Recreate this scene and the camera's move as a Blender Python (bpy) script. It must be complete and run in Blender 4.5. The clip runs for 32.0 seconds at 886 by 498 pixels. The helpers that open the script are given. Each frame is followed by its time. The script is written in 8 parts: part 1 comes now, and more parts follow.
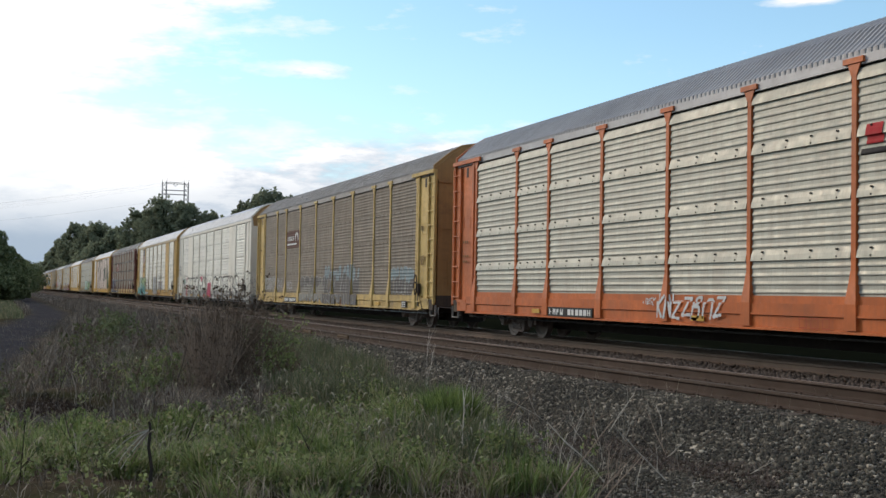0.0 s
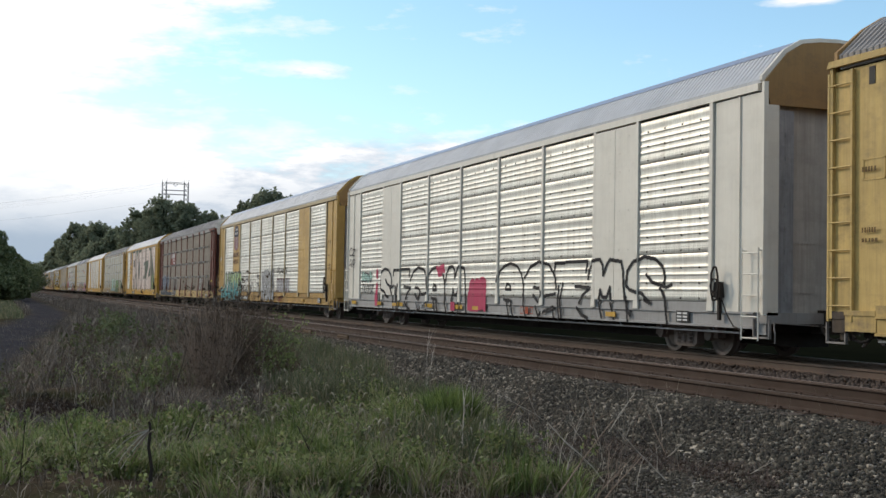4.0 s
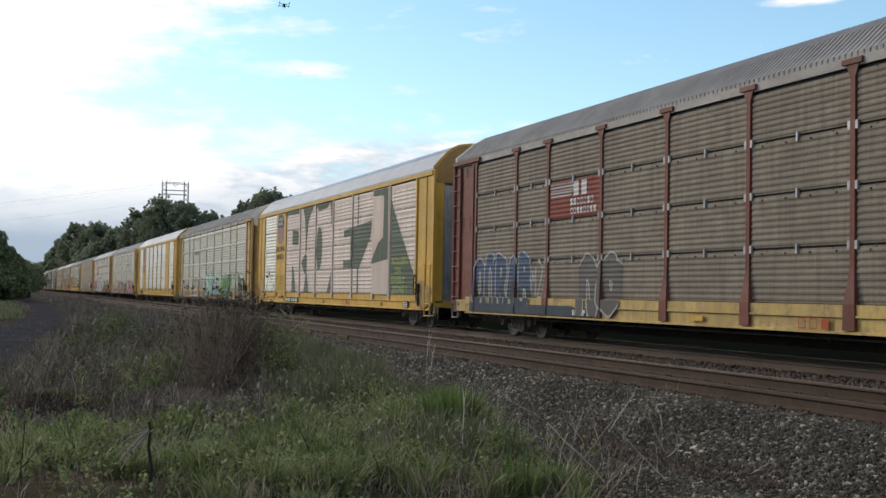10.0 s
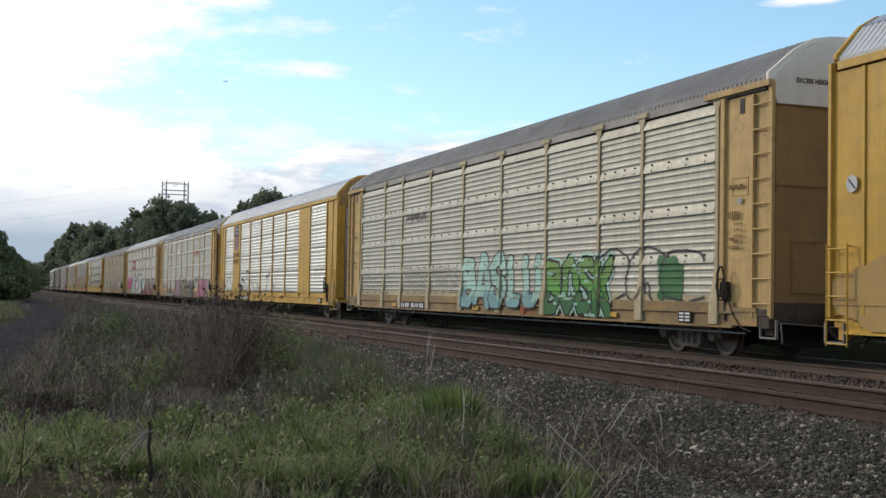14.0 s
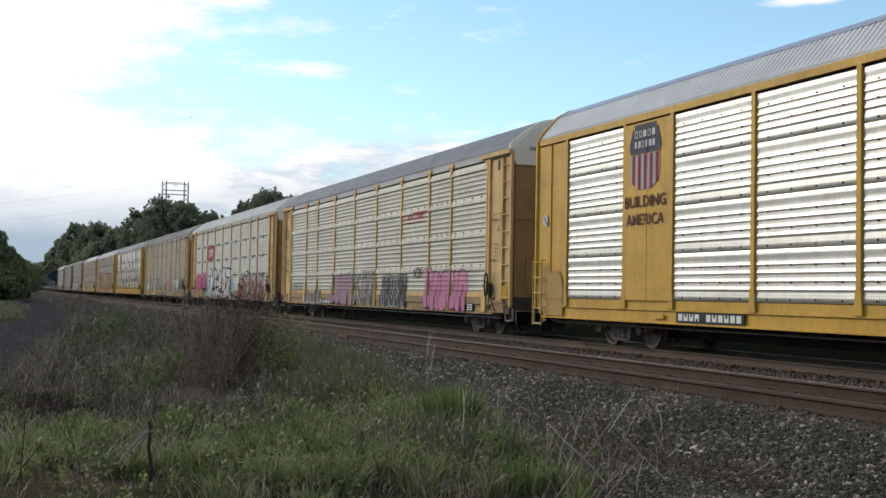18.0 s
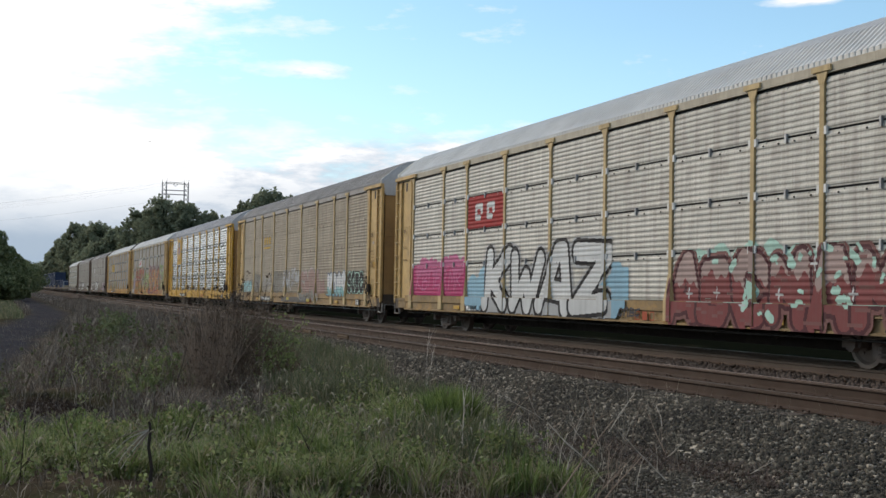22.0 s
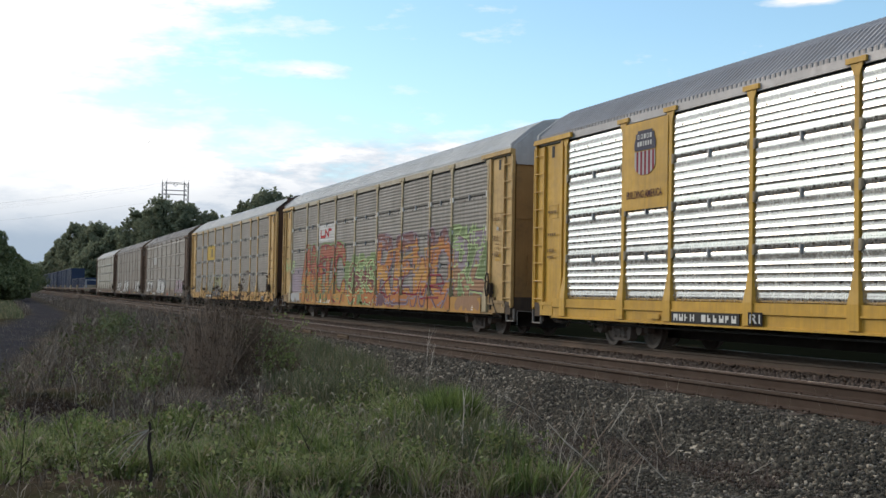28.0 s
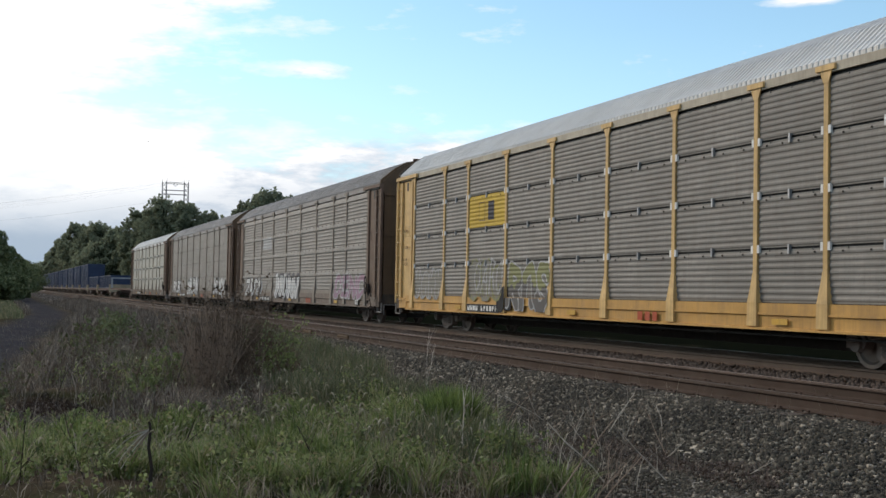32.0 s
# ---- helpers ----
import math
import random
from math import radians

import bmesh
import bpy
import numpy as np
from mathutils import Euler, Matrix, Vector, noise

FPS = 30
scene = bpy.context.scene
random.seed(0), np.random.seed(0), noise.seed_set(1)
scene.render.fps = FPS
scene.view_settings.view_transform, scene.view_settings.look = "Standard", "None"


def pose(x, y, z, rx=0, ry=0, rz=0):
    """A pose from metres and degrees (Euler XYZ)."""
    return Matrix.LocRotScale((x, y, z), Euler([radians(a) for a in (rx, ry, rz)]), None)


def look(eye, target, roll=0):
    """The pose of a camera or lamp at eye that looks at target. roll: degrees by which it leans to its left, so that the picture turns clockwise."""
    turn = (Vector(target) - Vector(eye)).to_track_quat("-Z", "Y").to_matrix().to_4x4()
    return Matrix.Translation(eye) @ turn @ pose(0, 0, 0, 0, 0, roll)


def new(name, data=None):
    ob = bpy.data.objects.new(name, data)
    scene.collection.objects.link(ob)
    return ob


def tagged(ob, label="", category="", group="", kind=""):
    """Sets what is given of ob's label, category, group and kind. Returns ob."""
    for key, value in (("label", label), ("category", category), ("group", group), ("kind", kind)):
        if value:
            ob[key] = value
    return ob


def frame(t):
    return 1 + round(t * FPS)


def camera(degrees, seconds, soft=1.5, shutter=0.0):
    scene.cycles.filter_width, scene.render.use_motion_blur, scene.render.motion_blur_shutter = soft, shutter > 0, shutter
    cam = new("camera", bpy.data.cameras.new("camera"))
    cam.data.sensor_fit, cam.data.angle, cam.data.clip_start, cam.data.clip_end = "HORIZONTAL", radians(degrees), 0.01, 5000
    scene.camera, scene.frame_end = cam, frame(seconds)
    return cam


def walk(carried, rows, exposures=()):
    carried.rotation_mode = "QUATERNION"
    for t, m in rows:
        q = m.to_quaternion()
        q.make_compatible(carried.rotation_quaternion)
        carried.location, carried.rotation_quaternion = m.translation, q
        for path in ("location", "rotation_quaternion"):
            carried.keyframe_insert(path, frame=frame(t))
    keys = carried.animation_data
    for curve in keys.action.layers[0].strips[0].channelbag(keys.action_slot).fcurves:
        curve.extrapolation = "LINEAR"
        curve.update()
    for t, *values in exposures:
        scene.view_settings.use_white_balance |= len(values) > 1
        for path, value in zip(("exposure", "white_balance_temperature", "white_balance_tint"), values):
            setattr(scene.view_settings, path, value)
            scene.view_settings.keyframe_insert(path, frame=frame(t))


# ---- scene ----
# the world: x runs along the tracks (the train goes to +x), y away from the camera, z = 0 on the rail heads
EYE = (0.0, 0.0, 1.019)
YAW, PITCH, ROLL = 69.459, 2.190, 1.043
SPEED = 28.4 / 2.502
cam = camera(40.99, 32.0, 1.5)
aim = Vector((-math.sin(radians(YAW)) * math.cos(radians(PITCH)), math.cos(radians(YAW)) * math.cos(radians(PITCH)), math.sin(radians(PITCH))))
VIEW = look(EYE, Vector(EYE) + 10 * aim, ROLL)
walk(cam, [(0.0, VIEW), (32.0, VIEW)], [(0.0, 0.0), (32.0, 0.0)])

# ---- light: a low sun behind thin cloud, off to the rear of the train ----
SUN_EL, SUN_AZ = radians(24), Vector((-0.80, -0.60, 0)).normalized()
sun_way = Vector((SUN_AZ.x * math.cos(SUN_EL), SUN_AZ.y * math.cos(SUN_EL), math.sin(SUN_EL)))
sun = new("sun", bpy.data.lights.new("sun", "SUN"))
sun.data.energy, sun.data.angle, sun.data.color = 1.68, radians(12), (1.0, 0.80, 0.625)
sun.matrix_world = look((0, 0, 60), Vector((0, 0, 60)) - sun_way)


class Nodes:
    """Short forms for node trees."""

    def __init__(self, tree):
        self.tree = tree
        tree.nodes.clear()

    def add(self, kind, **values):
        node = self.tree.nodes.new(kind)
        for key, value in values.items():
            if key in node.inputs:
                node.inputs[key].default_value = value
        return node

    def link(self, a, b):
        self.tree.links.new(a, b)

    def math(self, op, a, b=0.0, clamp=False):
        node = self.tree.nodes.new("ShaderNodeMath")
        node.operation, node.use_clamp = op, clamp
        for i, v in enumerate((a, b)):
            if isinstance(v, (int, float)):
                node.inputs[i].default_value = v
            else:
                self.link(v, node.inputs[i])
        return node.outputs[0]

    def ramp(self, fac, stops):
        node = self.tree.nodes.new("ShaderNodeValToRGB")
        self.link(fac, node.inputs[0])
        els = node.color_ramp.elements
        while len(els) < len(stops):
            els.new(0.5)
        for el, (pos, col) in zip(els, stops):
            el.position = pos
            el.color = (col, col, col, 1) if isinstance(col, (int, float)) else (*col, 1)
        return node.outputs[0]

    def mix(self, fac, a, b, blend="MIX"):
        node = self.tree.nodes.new("ShaderNodeMix")
        node.data_type, node.blend_type = "RGBA", blend
        for i, v in ((0, fac), (6, a), (7, b)):
            if isinstance(v, (int, float)):
                node.inputs[i].default_value = v
            elif isinstance(v, tuple):
                node.inputs[i].default_value = (*v, 1)
            else:
                self.link(v, node.inputs[i])
        return node.outputs[2]

    def noise(self, vec, scale, detail=4.0, rough=0.55):
        node = self.tree.nodes.new("ShaderNodeTexNoise")
        node.inputs["Scale"].default_value, node.inputs["Detail"].default_value, node.inputs["Roughness"].default_value = scale, detail, rough
        if vec is not None:
            self.link(vec, node.inputs["Vector"])
        return node.outputs["Fac"]

    def mapped(self, vec, scale=(1, 1, 1), loc=(0, 0, 0)):
        node = self.tree.nodes.new("ShaderNodeMapping")
        node.inputs["Scale"].default_value, node.inputs["Location"].default_value = scale, loc
        self.link(vec, node.inputs["Vector"])
        return node.outputs[0]


def make_world():
    world = bpy.data.worlds.new("sky")
    world.use_nodes = True
    scene.world = world
    n = Nodes(world.node_tree)
    sky = n.add("ShaderNodeTexSky")
    sky.sky_type, sky.sun_disc = "NISHITA", False
    sky.sun_elevation, sky.sun_rotation = SUN_EL, math.atan2(SUN_AZ.x, SUN_AZ.y)
    sky.air_density, sky.dust_density, sky.ozone_density = 1.0, 0.6, 1.5
    vec = n.add("ShaderNodeTexCoord").outputs["Generated"]
    sep = n.add("ShaderNodeSeparateXYZ")
    n.link(vec, sep.inputs[0])
    up = sep.outputs[2]
    dot = n.tree.nodes.new("ShaderNodeVectorMath")
    dot.operation = "DOT_PRODUCT"
    n.link(vec, dot.inputs[0])
    dot.inputs[1].default_value = Vector((-0.975, -0.05, 0.22)).normalized()
    toward = dot.outputs["Value"]
    # cloud cover: a bank above the horizon, a broad bright sheet towards the hidden sun, wisps elsewhere
    wide = n.noise(n.mapped(vec, (4.0, 4.0, 12.0), (0.3, 0.1, 0.0)), 1.0, 7, 0.6)
    bank = n.noise(n.mapped(vec, (11.0, 11.0, 42.0), (1.7, 0.4, 0.2)), 1.0, 7, 0.62)
    low = n.ramp(up, [(0.0, 1.0), (0.085, 0.85), (0.125, 0.55), (0.155, 0.0), (0.28, -0.05), (0.5, 0.45), (1.0, 0.5)])
    sheet = n.ramp(toward, [(0.0, 0.0), (0.965, 0.0), (0.985, 0.35), (1.0, 0.85)])
    cover = n.math("ADD", n.math("ADD", low, sheet), n.math("MULTIPLY", n.math("SUBTRACT", wide, 0.5), 1.9))
    cover = n.math("ADD", cover, n.math("MULTIPLY", n.math("SUBTRACT", bank, 0.5), 1.3))
    # a long wisp and a far puff high in the blue
    for middle, size, amount in (((-0.954, 0.2375, 0.1835), (0.06, 0.06, 0.011), 0.7), ((-0.770, 0.593, 0.239), (0.045, 0.045, 0.010), 0.9)):
        away = n.tree.nodes.new("ShaderNodeVectorMath")
        away.operation = "LENGTH"
        n.link(n.mapped(vec, tuple(1 / v for v in size), tuple(-m / v for m, v in zip(middle, size))), away.inputs[0])
        puff = n.math("MULTIPLY", n.ramp(away.outputs["Value"], [(0.0, 1.0), (1.0, 0.0)]), amount)
        cover = n.math("ADD", cover, puff)
    cover = n.ramp(cover, [(0.22, 0.0), (0.62, 1.0)])
    tint = n.ramp(bank, [(0.36, (5.2, 6.0, 7.0)), (0.52, (9.4, 9.5, 9.7))])
    glow = n.ramp(toward, [(0.965, 0.0), (0.995, 1.0)])
    tint = n.mix(n.math("MULTIPLY", glow, 0.7), tint, (12.0, 11.9, 11.7))
    haze = n.math("ADD", up, n.math("MULTIPLY", n.math("SUBTRACT", wide, 0.5), 0.05))
    sunward = n.tree.nodes.new("ShaderNodeVectorMath")
    sunward.operation = "DOT_PRODUCT"
    n.link(vec, sunward.inputs[0])
    sunward.inputs[1].default_value = SUN_AZ
    clear = n.ramp(sunward.outputs["Value"], [(0.84, 1.0), (0.93, 0.1)])
    tint = n.mix(n.math("MULTIPLY", n.ramp(haze, [(0.0, 1.0), (0.045, 0.95), (0.095, 0.0)]), clear), tint, (3.6, 4.5, 5.6))
    base = n.mix(1.0, sky.outputs[0], (1.45, 1.75, 1.80), "MULTIPLY")
    base = n.mix(n.ramp(up, [(0.0, 0.4), (0.22, 0.1), (0.6, 0.0)]), base, (6.6, 8.6, 9.8))
    col = n.mix(cover, base, tint)
    bg = n.add("ShaderNodeBackground", Strength=0.11)
    n.link(col, bg.inputs[0])
    n.link(bg.outputs[0], n.add("ShaderNodeOutputWorld").inputs[0])


make_world()


# ---- materials ----
def surface(name, colour, rough=0.6, metal=0.0, dark=0.55, grain=6.0, streak=0.0, bump=0.2, dirt=None, dirt_amount=0.5, random_shade=0.0, scale=1.0, world_place=False, spec=0.22, dots=False):
    """A worn surface: large stains, fine grain, optional vertical streaks of dirt, and a fine relief."""
    m = bpy.data.materials.new(name)
    m.use_nodes = True
    n = Nodes(m.node_tree)
    tc = n.add("ShaderNodeTexCoord")
    info = n.add("ShaderNodeObjectInfo")
    if world_place:
        vec = n.add("ShaderNodeNewGeometry").outputs["Position"]
    else:
        shift = n.tree.nodes.new("ShaderNodeVectorMath")
        shift.operation = "ADD"
        n.link(tc.outputs["Object"], shift.inputs[0])
        n.link(n.math("MULTIPLY", info.outputs["Random"], 37.0), shift.inputs[1])
        vec = shift.outputs[0]
    stain = n.noise(n.mapped(vec, (scale, scale, scale)), 0.7, 5, 0.6)
    fine = n.noise(n.mapped(vec, (scale, scale, scale)), grain, 5, 0.65)
    col = n.mix(n.ramp(stain, [(0.35, 0.0), (0.7, 1.0)]), colour, tuple(c * dark for c in colour))
    col = n.mix(n.math("MULTIPLY", n.ramp(fine, [(0.4, 0.0), (0.75, 1.0)]), 0.6), col, tuple(c * (dark + 0.1) for c in colour))
    if streak:
        run = n.noise(n.mapped(vec, (14.0, 14.0, 0.5)), 1.0, 6, 0.75)
        amount = n.math("MULTIPLY", n.ramp(run, [(0.45, 0.0), (0.72, 1.0)]), streak)
        col = n.mix(amount, col, dirt or (0.06, 0.05, 0.04))
        broad = n.noise(n.mapped(vec, (4.5, 4.5, 0.3)), 1.0, 4, 0.6)
        col = n.mix(n.math("MULTIPLY", n.ramp(broad, [(0.48, 0.0), (0.66, 1.0)]), 0.7 * streak), col, dirt or (0.06, 0.05, 0.04))
        band = n.noise(n.mapped(vec, (0.12, 0.12, 3.4)), 1.0, 4, 0.6)
        col = n.mix(n.math("MULTIPLY", n.ramp(band, [(0.45, 0.0), (0.62, 1.0)]), 0.5 * streak), col, tuple(0.55 * c for c in colour))
        hair = n.noise(n.mapped(vec, (34.0, 34.0, 1.6)), 1.0, 3, 0.6)
        col = n.mix(n.math("MULTIPLY", n.ramp(hair, [(0.56, 0.0), (0.70, 1.0)]), 0.8 * streak), col, tuple(0.5 * c for c in colour))
    if dirt and dirt_amount:
        patch = n.noise(n.mapped(vec, (1.0, 1.0, 1.6)), 1.7, 6, 0.7)
        col = n.mix(n.math("MULTIPLY", n.ramp(patch, [(0.5, 0.0), (0.75, 1.0)]), dirt_amount), col, dirt)
    if random_shade:
        k = n.math("ADD", n.math("MULTIPLY", info.outputs["Random"], random_shade), 1.0 - random_shade / 2)
        grey = n.add("ShaderNodeCombineXYZ")
        for i in range(3):
            n.link(k, grey.inputs[i])
        col = n.mix(1.0, col, grey.outputs[0], "MULTIPLY")
    if dots:
        # rows of punched holes along the edges of each sheet
        sep = n.add("ShaderNodeSeparateXYZ")
        n.link(tc.outputs["Object"], sep.inputs[0])
        fx = n.math("SUBTRACT", n.math("FRACT", n.math("DIVIDE", sep.outputs[0], 0.062)), 0.5)
        fz = n.math("SUBTRACT", n.math("FRACT", n.math("DIVIDE", sep.outputs[2], 0.045)), 0.5)
        far = n.math("ADD", n.math("MULTIPLY", n.math("MULTIPLY", fx, fx), 1.9), n.math("MULTIPLY", fz, fz))
        row = n.math("FRACT", n.math("DIVIDE", n.math("SUBTRACT", sep.outputs[2], 0.97), 0.945))
        edge = n.ramp(row, [(0.04, 0.0), (0.045, 1.0), (0.175, 1.0), (0.18, 0.0), (0.86, 0.0), (0.865, 1.0), (0.96, 1.0), (0.965, 0.0)])
        hole = n.math("MULTIPLY", n.math("LESS_THAN", far, 0.075), n.math("MULTIPLY", edge, n.ramp(n.noise(vec, 0.9, 2), [(0.3, 0.35), (0.55, 1.0)])))
        col = n.mix(n.math("MULTIPLY", hole, 0.7), col, (0.08, 0.077, 0.07))
    bsdf = n.add("ShaderNodeBsdfPrincipled", Metallic=metal)
    bsdf.inputs["Specular IOR Level"].default_value = spec
    n.link(col, bsdf.inputs["Base Color"])
    n.link(n.ramp(fine, [(0.3, max(0.05, rough - 0.1)), (0.8, min(1.0, rough + 0.15))]), bsdf.inputs["Roughness"])
    if bump:
        b = n.add("ShaderNodeBump", Strength=bump, Distance=0.01)
        n.link(fine, b.inputs["Height"])
        n.link(b.outputs[0], bsdf.inputs["Normal"])
    n.link(bsdf.outputs[0], n.add("ShaderNodeOutputMaterial").inputs[0])
    return m


def island(name, colours, rough=0.7, translucent=0.0, spec=0.3, patchy=0.45):
    """For joined pieces: each piece takes its own shade between the colours."""
    m = bpy.data.materials.new(name)
    m.use_nodes = True
    n = Nodes(m.node_tree)
    geo = n.add("ShaderNodeNewGeometry")
    col = n.ramp(geo.outputs["Random Per Island"], [(i / max(1, len(colours) - 1), c) for i, c in enumerate(colours)])
    patch = n.noise(n.mapped(geo.outputs["Position"], (0.6, 0.6, 0.6)), 1.0, 3)
    col = n.mix(n.math("MULTIPLY", n.ramp(patch, [(0.38, 0.0), (0.62, 1.0)]), patchy), col, tuple(c * 0.55 for c in colours[0]))
    bsdf = n.add("ShaderNodeBsdfPrincipled", Roughness=rough)
    bsdf.inputs["Specular IOR Level"].default_value = spec
    n.link(col, bsdf.inputs["Base Color"])
    shader = bsdf.outputs[0]
    if translucent:
        tr = n.add("ShaderNodeBsdfTranslucent")
        n.link(col, tr.inputs[0])
        mx = n.add("ShaderNodeMixShader", Fac=translucent)
        n.link(shader, mx.inputs[1])
        n.link(tr.outputs[0], mx.inputs[2])
        shader = mx.outputs[0]
    n.link(shader, n.add("ShaderNodeOutputMaterial").inputs[0])
    return m


